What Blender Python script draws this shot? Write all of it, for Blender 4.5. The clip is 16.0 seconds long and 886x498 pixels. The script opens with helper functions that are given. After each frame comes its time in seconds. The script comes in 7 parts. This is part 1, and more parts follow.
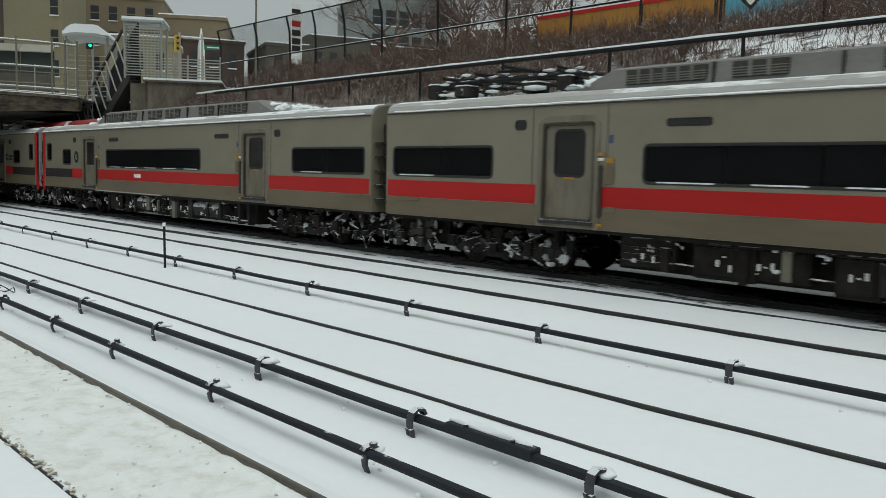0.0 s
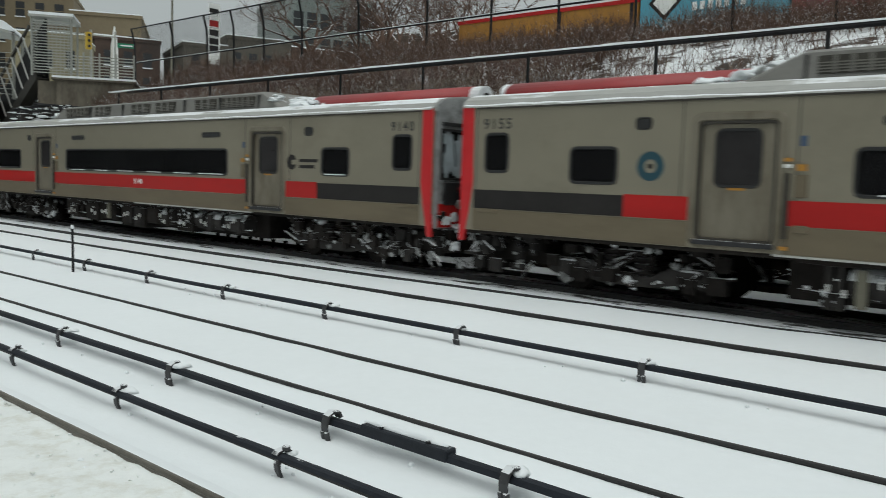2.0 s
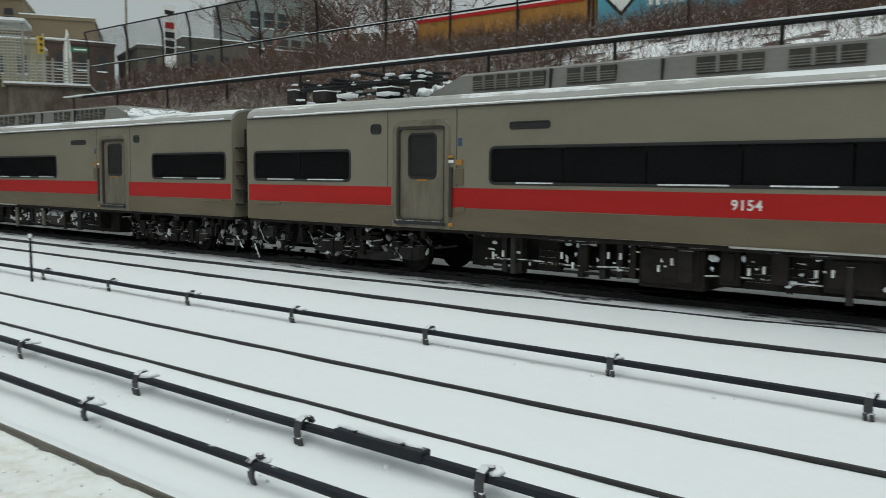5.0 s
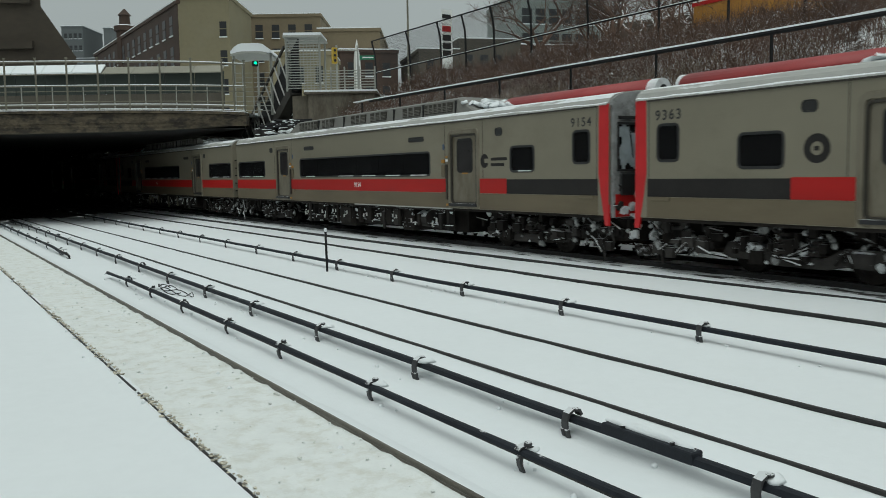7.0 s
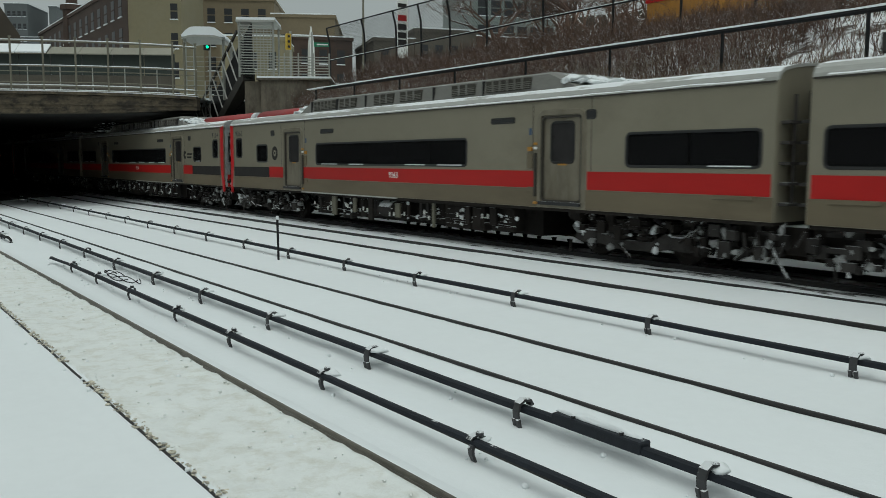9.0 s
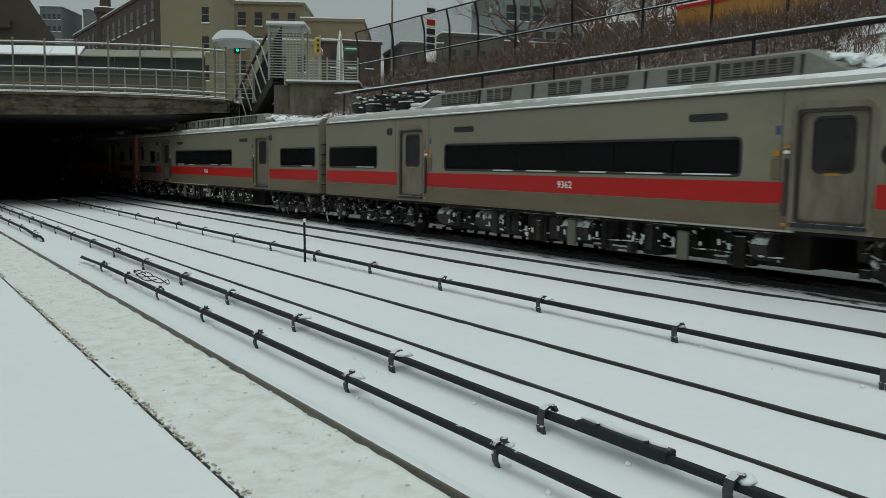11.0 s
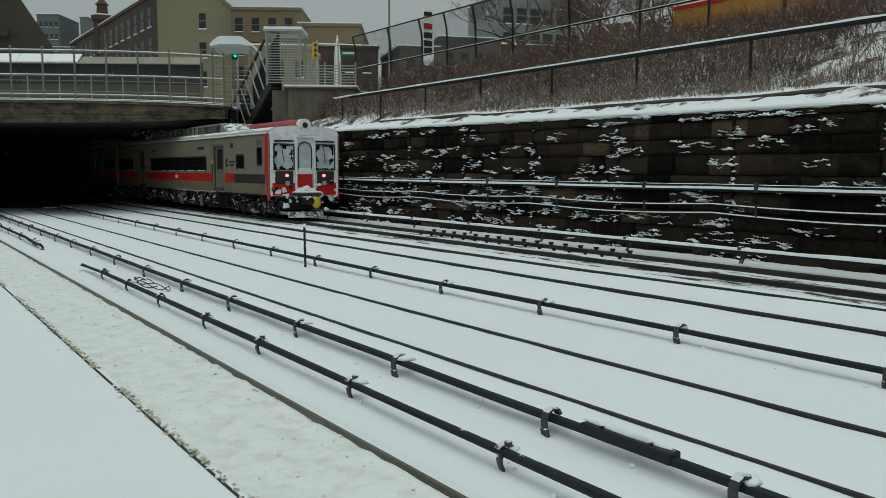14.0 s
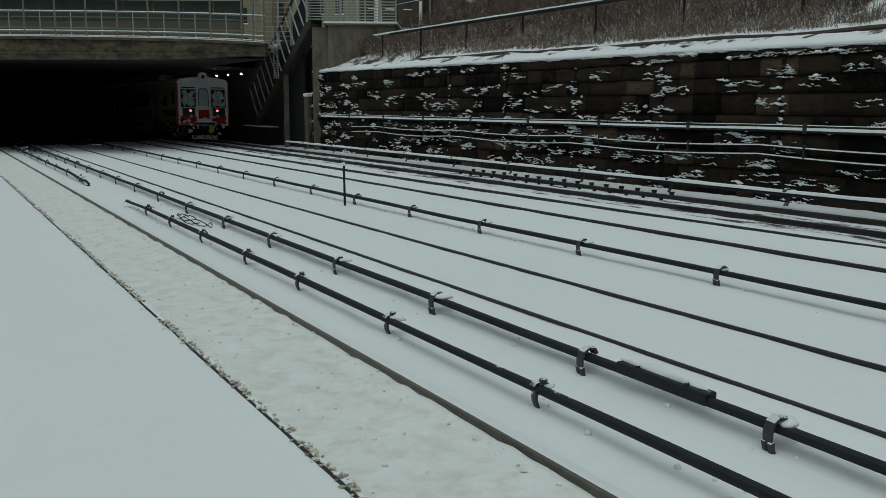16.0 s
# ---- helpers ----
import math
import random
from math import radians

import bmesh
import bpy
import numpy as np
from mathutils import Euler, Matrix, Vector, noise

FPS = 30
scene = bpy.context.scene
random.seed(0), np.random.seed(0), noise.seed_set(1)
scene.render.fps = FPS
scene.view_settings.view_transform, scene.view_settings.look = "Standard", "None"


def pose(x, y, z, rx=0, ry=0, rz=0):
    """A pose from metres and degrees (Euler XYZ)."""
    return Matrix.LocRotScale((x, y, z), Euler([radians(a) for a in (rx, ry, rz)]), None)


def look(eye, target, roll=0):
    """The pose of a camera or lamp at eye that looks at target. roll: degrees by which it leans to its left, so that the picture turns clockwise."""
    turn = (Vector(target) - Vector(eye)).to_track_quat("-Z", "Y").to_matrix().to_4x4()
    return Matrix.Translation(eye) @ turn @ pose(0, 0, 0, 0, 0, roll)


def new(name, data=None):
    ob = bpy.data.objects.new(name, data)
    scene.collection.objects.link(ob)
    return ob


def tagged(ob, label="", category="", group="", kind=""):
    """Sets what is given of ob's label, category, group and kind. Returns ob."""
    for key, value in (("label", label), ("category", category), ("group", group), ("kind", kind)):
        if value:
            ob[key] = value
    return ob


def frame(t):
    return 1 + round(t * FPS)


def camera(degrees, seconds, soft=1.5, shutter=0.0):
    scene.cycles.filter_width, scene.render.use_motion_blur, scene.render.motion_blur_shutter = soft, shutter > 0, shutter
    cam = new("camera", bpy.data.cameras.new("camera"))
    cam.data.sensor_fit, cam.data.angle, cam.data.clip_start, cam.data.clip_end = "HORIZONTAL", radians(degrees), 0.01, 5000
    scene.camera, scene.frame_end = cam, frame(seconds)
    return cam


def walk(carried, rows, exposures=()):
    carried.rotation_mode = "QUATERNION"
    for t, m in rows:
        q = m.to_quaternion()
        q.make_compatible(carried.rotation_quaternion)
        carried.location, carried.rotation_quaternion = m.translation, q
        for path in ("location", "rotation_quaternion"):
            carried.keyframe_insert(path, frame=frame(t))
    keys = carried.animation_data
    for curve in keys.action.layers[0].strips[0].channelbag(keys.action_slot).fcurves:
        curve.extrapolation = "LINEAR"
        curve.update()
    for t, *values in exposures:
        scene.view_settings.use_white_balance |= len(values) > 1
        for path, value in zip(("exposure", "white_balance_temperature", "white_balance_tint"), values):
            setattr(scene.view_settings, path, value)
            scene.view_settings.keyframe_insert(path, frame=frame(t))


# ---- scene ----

# ======== camera ========
EYE = (0.0, 0.0, 2.45)


def aim(yaw, pitch, roll, eye=EYE):
    """A camera pose from the heading (degrees left of the track line), the tilt and the lean."""
    a, b = radians(yaw), radians(pitch)
    way = Vector((-math.sin(a) * math.cos(b), math.cos(a) * math.cos(b), math.sin(b)))
    return look(eye, Vector(eye) + way, roll)


PATH = [
    (0, -42.76, -5.12, 1.38, -0.024, 0.004, 0.011),
    (0.5, -41.91, -4.87, 1.24, -0.000, -0.006, 0.003),
    (1, -42.33, -4.86, 1.26, 0.024, -0.004, -0.003),
    (1.5, -43.75, -4.68, 1.36, 0.036, -0.009, 0.006),
    (2, -47.97, -4.67, 1.78, 0.049, -0.019, -0.029),
    (2.5, -54.00, -6.01, 2.16, 0.031, -0.021, 0.011),
    (3, -55.32, -5.64, 2.05, 0.048, -0.025, 0.023),
    (3.5, -60.77, -4.56, 2.10, 0.065, -0.063, 0.021),
    (3.7, -63.50, -4.66, 2.20, 0.083, -0.069, 0.008),
    (4.4, -60.5, -4.6, 1.7, 0.02, 0.02, 0.0),
    (5.2, -47.0, -4.8, 0.2, 0.01, 0.01, 0.0),
    (5.8, -39.53, -4.99, -0.84, 0.006, -0.035, 0.018),
    (6, -37.42, -5.11, -1.55, 0.035, -0.044, 0.014),
    (6.5, -36.04, -5.51, -2.25, 0.055, -0.037, 0.015),
    (7, -32.28, -5.16, -0.96, 0.020, -0.018, 0.005),
    (7.5, -31.62, -5.86, -0.73, 0.013, 0.002, 0.014),
    (8, -32.89, -5.64, -0.24, 0.031, -0.001, -0.004),
    (8.5, -35.21, -5.92, -0.05, -0.005, -0.001, 0.000),
    (9.6, -35.6, -5.8, 0.3, 0.0, 0.0, 0.0),
    (11, -33.81, -5.54, 0.83, -0.010, 0.002, 0.001),
    (11.5, -32.19, -5.49, 0.63, -0.014, 0.004, 0.020),
    (12, -31.51, -4.24, 0.05, -0.007, 0.010, 0.013),
    (12.5, -33.11, -4.21, 0.04, 0.001, 0.006, 0.013),
    (13, -35.43, -5.11, 0.77, 0.021, -0.000, 0.003),
    (13.5, -35.95, -5.77, 0.53, -0.009, 0.003, 0.011),
    (14, -33.86, -5.33, 0.18, -0.035, 0.012, 0.012),
    (14.5, -31.91, -5.76, -0.13, -0.000, -0.000, 0.000),
    (15, -32.25, -7.02, 0.55, -0.012, -0.004, -0.002),
    (15.5, -31.64, -8.28, 0.26, -0.012, -0.010, -0.019),
    (16, -31.21, -9.36, 0.44, -0.018, 0.008, -0.011),
]
cam = camera(55.0, 16.0, soft=0.85, shutter=0.22)
walk(cam, [(t, aim(a, b, c, (EYE[0] + x, EYE[1] + y, EYE[2] + z))) for t, a, b, c, x, y, z in PATH],
     exposures=[(0.0, 0.02, 6200, 3), (3.5, 0.14, 6200, 4), (7.0, -0.06, 6150, 0), (11.0, -0.23, 6120, -1), (13.0, -0.2, 6100, -2), (14.5, -0.24, 6050, -2), (15.0, -0.33, 6000, -2), (16.0, -0.6, 6000, -2)])

# ======== light: a low overcast winter sky ========
world = bpy.data.worlds.new("overcast_sky")
scene.world = world
world.use_nodes = True
wn, wl = world.node_tree.nodes, world.node_tree.links
sky = wn.new("ShaderNodeTexSky")
sky.sky_type = "NISHITA"
sky.sun_disc = False
sky.sun_elevation, sky.sun_rotation = radians(71), radians(225)
sky.air_density, sky.dust_density, sky.ozone_density = 1.0, 6.0, 1.0
grey = wn.new("ShaderNodeHueSaturation")
grey.inputs["Saturation"].default_value = 0.12
wl.new(sky.outputs[0], grey.inputs["Color"])
deck = wn.new("ShaderNodeMix")          # the even cloud deck over the clear-sky gradient
deck.data_type = "RGBA"
deck.inputs[0].default_value = 0.75
wl.new(grey.outputs[0], deck.inputs[6])
deck.inputs[7].default_value = (4.2, 4.35, 4.3, 1)
back = wn["Background"]
wl.new(deck.outputs[2], back.inputs["Color"])
back.inputs["Strength"].default_value = 0.1
sun_data = bpy.data.lights.new("sun", "SUN")
sun_data.energy, sun_data.angle, sun_data.color = 1.15, radians(80), (1.0, 0.97, 0.93)
sun = new("sun", sun_data)
sun.matrix_world = look((0, 0, 60), (14, 14, 0))

# ======== materials ========
MATS = {}


def surface(name, base, rough=0.7, metal=0.0, vary=0.18, grain=14.0, stain=1.1, bump=0.15, bump_scale=40.0,
            each=0.0, island=0.0, snow=0.0, snow_edge=0.55, snow_scale=3.0, snow_patch=0.0, snow_stretch=None, stretch=None, transmission=0.0,
            emit=None, emit_strength=0.0, stain_colour=None, stain_amount=0.0, stain_limits=(0.5, 0.72), spec=0.5):
    """A procedural surface: fine grain, broad stains, relief and, where asked, settled snow on what faces up."""
    m = bpy.data.materials.new(name)
    m.use_nodes = True
    nt = m.node_tree
    n, l = nt.nodes, nt.links
    b = n["Principled BSDF"]
    tc = n.new("ShaderNodeTexCoord")
    mp = n.new("ShaderNodeMapping")
    l.new(tc.outputs["Object"], mp.inputs["Vector"])
    if stretch:
        mp.inputs["Scale"].default_value = stretch
    if each:
        own = n.new("ShaderNodeObjectInfo")
        shift = n.new("ShaderNodeVectorMath")
        shift.operation = "SCALE"
        shift.inputs[0].default_value = (37.0, 19.0, 53.0)
        l.new(own.outputs["Random"], shift.inputs["Scale"])
        l.new(shift.outputs[0], mp.inputs["Location"])

    def noisy(scale, detail=4.0, rough_=0.6):
        t = n.new("ShaderNodeTexNoise")
        t.inputs["Scale"].default_value, t.inputs["Detail"].default_value = scale, detail
        t.inputs["Roughness"].default_value = rough_
        l.new(mp.outputs[0], t.inputs["Vector"])
        return t.outputs["Fac"]

    def math_(op, a, c, clamp=False):
        t = n.new("ShaderNodeMath")
        t.operation, t.use_clamp = op, clamp
        for i, v in enumerate((a, c)):
            if isinstance(v, (int, float)):
                t.inputs[i].default_value = v
            else:
                l.new(v, t.inputs[i])
        return t.outputs[0]

    def mixed(f, a, c):
        t = n.new("ShaderNodeMix")
        t.data_type = "RGBA"
        for i, v in ((0, f), (6, a), (7, c)):
            if isinstance(v, (int, float)):
                t.inputs[i].default_value = v
            elif isinstance(v, tuple):
                t.inputs[i].default_value = (*v, 1)
            else:
                l.new(v, t.inputs[i])
        return t.outputs[2]

    def ramp(f, lo, hi):
        t = n.new("ShaderNodeMapRange")
        t.inputs["From Min"].default_value, t.inputs["From Max"].default_value = lo, hi
        l.new(f, t.inputs["Value"])
        return t.outputs[0]

    fine, broad = noisy(grain), noisy(stain, 3.0)
    amount = math_("ADD", math_("MULTIPLY", ramp(fine, 0.3, 0.7), 0.45), math_("MULTIPLY", ramp(broad, 0.3, 0.7), 0.55))
    if each:
        oi = n.new("ShaderNodeObjectInfo")
        amount = math_("ADD", amount, math_("MULTIPLY", math_("SUBTRACT", oi.outputs["Random"], 0.5), each))
    if island:
        ge = n.new("ShaderNodeNewGeometry")
        amount = math_("ADD", amount, math_("MULTIPLY", math_("SUBTRACT", ge.outputs["Random Per Island"], 0.5), island))
    dark = tuple(c * (1 - vary) for c in base)
    light = tuple(min(0.95, c * (1 + vary)) for c in base)
    colour = mixed(amount, dark, light)
    if stain_colour:
        colour = mixed(math_("MULTIPLY", ramp(noisy(stain * 1.7, 6.0, 0.7), *stain_limits), stain_amount, True), colour, stain_colour)
    r = math_("ADD", rough - 0.08, math_("MULTIPLY", fine, 0.16), True)
    if snow:
        ge = n.new("ShaderNodeNewGeometry")
        sx = n.new("ShaderNodeSeparateXYZ")
        l.new(ge.outputs["Normal"], sx.inputs[0])
        flake = noisy(snow_scale, 6.0, 0.7)
        if snow_stretch:
            drift = n.new("ShaderNodeMapping")
            drift.inputs["Scale"].default_value = snow_stretch
            l.new(mp.outputs[0], drift.inputs["Vector"])
            l.new(drift.outputs[0], flake.node.inputs["Vector"])
        cover = math_("ADD", math_("MULTIPLY", sx.outputs["Z"], 0.55), flake)
        if snow_patch:
            cover = math_("ADD", cover, math_("MULTIPLY", math_("SUBTRACT", noisy(0.9, 2.0), 0.5), snow_patch))
        mask = math_("MULTIPLY", ramp(cover, snow_edge, snow_edge + 0.07), snow, True)
        colour = mixed(mask, colour, (0.8, 0.82, 0.83))
        r = math_("MAXIMUM", r, math_("MULTIPLY", mask, 0.75))
    l.new(colour, b.inputs["Base Color"])
    l.new(r, b.inputs["Roughness"])
    b.inputs["Metallic"].default_value = metal
    b.inputs["Specular IOR Level"].default_value = spec
    b.inputs["Transmission Weight"].default_value = transmission
    if emit:
        b.inputs["Emission Color"].default_value = (*emit, 1)
        b.inputs["Emission Strength"].default_value = emit_strength
    if bump:
        bp = n.new("ShaderNodeBump")
        bp.inputs["Strength"].default_value, bp.inputs["Distance"].default_value = bump, 0.02
        l.new(noisy(bump_scale, 6.0, 0.65), bp.inputs["Height"])
        l.new(bp.outputs[0], b.inputs["Normal"])
    MATS[name] = m
    return m


SNOW = surface("snow", (0.80, 0.83, 0.84), 0.8, vary=0.025, grain=6, stain=0.35, bump=0.25, bump_scale=9, spec=0.25)
SNOW_DIRTY = surface("trodden_snow", (0.78, 0.8, 0.78), 0.85, vary=0.06, grain=9, stain=2.2, bump=1.0, bump_scale=5,
                     stain_colour=(0.52, 0.495, 0.4), stain_amount=0.6, stain_limits=(0.48, 0.74), spec=0.25)
RAIL = surface("rusty_rail_steel", (0.028, 0.0265, 0.026), 0.6, 0.15, vary=0.4, grain=20, bump=0.2)
RAIL_WORN = surface("worn_rail_steel", (0.15, 0.136, 0.112), 0.45, 0.4, vary=0.35, grain=12, stain=0.7, bump=0.2)
VENT = surface("dusty_louvre_metal", (0.15, 0.143, 0.125), 0.6, 0.2, vary=0.25)
VENT_PIT = surface("dark_louvre_recess", (0.06, 0.056, 0.048), 0.8, vary=0.3, spec=0.15)
DOOR_GLASS = surface("hazy_door_glass", (0.022, 0.02, 0.02), 0.3, spec=0.4, vary=0.5, grain=2, stain=1.2, bump=0.02, bump_scale=3)
RED_CORNER = surface("glossy_red_cab_corner", (0.50, 0.016, 0.02), 0.35, vary=0.12, grain=4, stain=1.2, bump=0.04)
COVER = surface("third_rail_cover", (0.018, 0.021, 0.027), 0.6, vary=0.4, grain=18, stain=0.8, bump=0.2, snow=0.9, snow_edge=1.19, snow_scale=2.6, spec=0.22)
IRON = surface("dark_iron", (0.03, 0.03, 0.032), 0.55, 0.3, vary=0.3, snow=1.0, snow_edge=0.98)
IRON_BARE = surface("bare_dark_iron", (0.02, 0.02, 0.021), 0.7, vary=0.3, spec=0.2)
# bare ballast between snow, kept darker to carry the passing train's shadow
BALLAST = surface("shadow_dark_ballast", (0.04, 0.037, 0.035), 0.9, vary=0.5, grain=22, stain=1.5, bump=1.0, bump_scale=18,
                  snow=0.95, snow_edge=0.96, snow_scale=1.3, snow_stretch=(2.0, 0.5, 1))
STEEL = surface("dull_stainless_steel", (0.25, 0.226, 0.168), 0.45, 0.3, vary=0.11, grain=3, stain=0.5, bump=0.04, bump_scale=60,
                stretch=(1, 0.3, 0.5), stain_colour=(0.14, 0.12, 0.082), stain_amount=0.55, stain_limits=(0.52, 0.8))
# road grime plus the shade of the turned-under lower side, both in the colour
STEEL_LOW = surface("road_stained_shaded_steel", (0.15, 0.122, 0.077), 0.55, 0.15, vary=0.12, grain=4, stain=0.8, bump=0.06, bump_scale=50,
                    stretch=(1, 0.2, 1), stain_colour=(0.09, 0.07, 0.042), stain_amount=0.7, stain_limits=(0.46, 0.8))
ROOF = surface("train_roof", (0.40, 0.40, 0.375), 0.6, 0.15, vary=0.16, snow=1.0, snow_edge=0.93, snow_scale=0.9, stretch=(1, 0.3, 1))
ROOF_RIM = surface("icy_roof_rim", (0.40, 0.40, 0.38), 0.6, 0.1, vary=0.15, snow=1.0, snow_edge=0.72, snow_scale=1.6, stretch=(1, 0.5, 1))
HUMP = surface("roof_fairing_metal", (0.2, 0.195, 0.178), 0.6, 0.2, vary=0.2, stain=0.6, snow=1.0, snow_edge=1.12, stretch=(1, 0.3, 1))
RED = surface("red_stripe_vinyl", (0.39, 0.012, 0.011), 0.45, vary=0.16, spec=0.3, grain=3, stain=0.6, bump=0.03, stretch=(1, 0.2, 1))
RED_ROOF = surface("red_roof_fairing", (0.30, 0.03, 0.03), 0.45, vary=0.16, snow=1.0, snow_edge=1.13, snow_scale=1.2)
CHAR = surface("charcoal_stripe", (0.02, 0.018, 0.017), 0.65, vary=0.3, bump=0.03, spec=0.25)
GLASS = surface("tinted_train_glass", (0.02, 0.02, 0.021), 0.1, vary=0.2, bump=0.02, bump_scale=3, transmission=0.5)
SEAM = surface("grimy_door_seam", (0.04, 0.035, 0.027), 0.6, 0.1, vary=0.3, stain=1.5)
DOOR = surface("dull_door_steel", (0.2, 0.178, 0.132), 0.5, 0.25, vary=0.15, grain=4, stain=0.9, stain_colour=(0.09, 0.072, 0.042), stain_amount=0.85, stain_limits=(0.46, 0.72), stretch=(1, 1.6, 0.5))
LENS = surface("dark_red_lens", (0.06, 0.008, 0.008), 0.3, vary=0.1)
DIRT = surface("dirty_ice_clods", (0.46, 0.43, 0.35), 0.9, vary=0.5, island=1.0, bump=0.4)
RUBBER = surface("black_rubber", (0.015, 0.015, 0.015), 0.6, vary=0.3)
UNDER = surface("grimy_underframe", (0.02, 0.017, 0.015), 0.8, spec=0.15, vary=0.5, grain=6, stain=2.5, bump=0.5, bump_scale=12,
                each=0.8, snow=0.9, snow_edge=0.76, snow_scale=5, snow_patch=0.3)
UNDER_ICE = surface("ice_caked_underframe", (0.035, 0.032, 0.03), 0.8, spec=0.2, vary=0.5, grain=6, stain=2.5, bump=0.7, bump_scale=9,
                    each=0.8, snow=0.8, snow_edge=0.68, snow_scale=5.5, snow_patch=0.4)
FROST = surface("frosted_windscreen", (0.42, 0.47, 0.49), 0.55, vary=0.4, grain=3, stain=2.2, bump=0.2)
PALE_STEEL = surface("pale_painted_bars", (0.42, 0.42, 0.39), 0.55, vary=0.15)
FACE_ICE = surface("snow_caked_cab_front", (0.72, 0.74, 0.75), 0.75, vary=0.18, grain=5, stain=1.6, stain_colour=(0.3, 0.3, 0.29), stain_amount=0.7, stain_limits=(0.52, 0.7), bump=0.6, bump_scale=7)
FACE_GREY = surface("grimed_cab_front", (0.3, 0.305, 0.3), 0.75, vary=0.3, grain=5, stain=1.6, stain_colour=(0.1, 0.1, 0.095), stain_amount=0.8, stain_limits=(0.48, 0.66), bump=0.6, bump_scale=7)
YELLOW = surface("yellow_paint", (0.55, 0.42, 0.02), 0.5, vary=0.15)
ORANGE_MARK = surface("amber_marker", (0.4, 0.19, 0.025), 0.5, vary=0.1)
TEAL_MARK = surface("dark_teal_emblem", (0.012, 0.055, 0.075), 0.45, vary=0.1)
BLUE_MARK = surface("blue_sign_vinyl", (0.04, 0.075, 0.14), 0.45, vary=0.1)
WHITE_MARK = surface("white_lettering", (0.75, 0.75, 0.72), 0.5, vary=0.05)
BLACK_MARK = surface("black_lettering", (0.02, 0.02, 0.02), 0.5, vary=0.05)
TAIL = surface("red_tail_lamp", (0.6, 0.02, 0.02), 0.3, emit=(1.0, 0.12, 0.12), emit_strength=5.0)
STONE = surface("blackened_brownstone", (0.02, 0.0148, 0.0105), 0.9, vary=0.85, grain=9, stain=1.4, bump=1.0, bump_scale=11, spec=0.12,
                each=1.1)
STONE_TAN = surface("weathered_tan_brownstone", (0.062, 0.045, 0.031), 0.9, vary=0.6, grain=8, stain=1.6, bump=1.0, bump_scale=11, spec=0.12, each=0.8,
                    stain_colour=(0.02, 0.016, 0.012), stain_amount=0.7, stain_limits=(0.48, 0.66))
STONE_FAR = surface("blackened_brownstone_far", (0.02, 0.0148, 0.0105), 0.9, vary=0.85, grain=9, stain=1.4, bump=1.0, bump_scale=11, spec=0.12,
                    island=1.1)
MORTAR = surface("dark_mortar", (0.012, 0.011, 0.01), 0.9, vary=0.4, bump=0.6, spec=0.1)
CONCRETE = surface("stained_concrete", (0.14, 0.122, 0.092), 0.85, vary=0.3, grain=8, stain=1.0, bump=0.3, bump_scale=20,
                   stain_colour=(0.045, 0.034, 0.024), stain_amount=0.85, stain_limits=(0.42, 0.68), stretch=(1, 1, 0.5))
BRIDGE = surface("sooty_bridge_stone", (0.115, 0.092, 0.06), 0.85, vary=0.45, grain=6, stain=0.9, bump=0.4, bump_scale=14,
                 stain_colour=(0.022, 0.018, 0.014), stain_amount=0.9, stain_limits=(0.42, 0.6), stretch=(1, 1, 1.8))
# near-black base: the darkness inside the tunnel is put into the colour
TUNNEL = surface("tunnel_gloom", (0.03, 0.029, 0.027), 0.95, vary=0.3, bump=0.3)
GALV = surface("galvanised_steel", (0.36, 0.365, 0.33), 0.5, 0.4, vary=0.15, snow=1.0, snow_edge=0.95)
GALV_DULL = surface("weathered_railing_steel", (0.17, 0.16, 0.12), 0.6, 0.25, vary=0.2, snow=1.0, snow_edge=0.97)
EARTH = surface("snowy_bank_soil", (0.055, 0.042, 0.034), 0.9, vary=0.4, grain=5, stain=0.5, bump=0.8, bump_scale=8,
                snow=1.0, snow_edge=0.93, snow_scale=0.8)

# ======== mesh helpers ========


def box(bm, x0, x1, y0, y1, z0, z1, bevel=0.0):
    v = [bm.verts.new(p) for p in ((x0, y0, z0), (x1, y0, z0), (x1, y1, z0), (x0, y1, z0), (x0, y0, z1), (x1, y0, z1), (x1, y1, z1), (x0, y1, z1))]
    fs = [bm.faces.new([v[i] for i in q]) for q in ((3, 2, 1, 0), (4, 5, 6, 7), (0, 1, 5, 4), (1, 2, 6, 5), (2, 3, 7, 6), (3, 0, 4, 7))]
    if bevel:
        es = {e for f_ in fs for e in f_.edges}
        bmesh.ops.bevel(bm, geom=list(es), offset=bevel, segments=1, affect="EDGES")


def rod(bm, a, b, r, n=6, r2=None, caps=True):
    a, b = Vector(a), Vector(b)
    r2 = r if r2 is None else r2
    d = (b - a).normalized()
    u = d.orthogonal().normalized()
    w = d.cross(u)
    rings = []
    for p, q in ((a, r), (b, r2)):
        rings.append([bm.verts.new(p + (u * math.cos(k * math.tau / n) + w * math.sin(k * math.tau / n)) * q) for k in range(n)])
    for k in range(n):
        bm.faces.new((rings[0][k], rings[0][(k + 1) % n], rings[1][(k + 1) % n], rings[1][k]))
    if caps:
        bm.faces.new(rings[0][::-1])
        bm.faces.new(rings[1])


def extrude(bm, outline, y0, y1, caps=True):
    """An outline of (x, z) points drawn out along y."""
    a = [bm.verts.new((x, y0, z)) for x, z in outline]
    b = [bm.verts.new((x, y1, z)) for x, z in outline]
    k = len(outline)
    for i in range(k):
        bm.faces.new((a[i], a[(i + 1) % k], b[(i + 1) % k], b[i]))
    if caps:
        bm.faces.new(a[::-1])
        bm.faces.new(b)


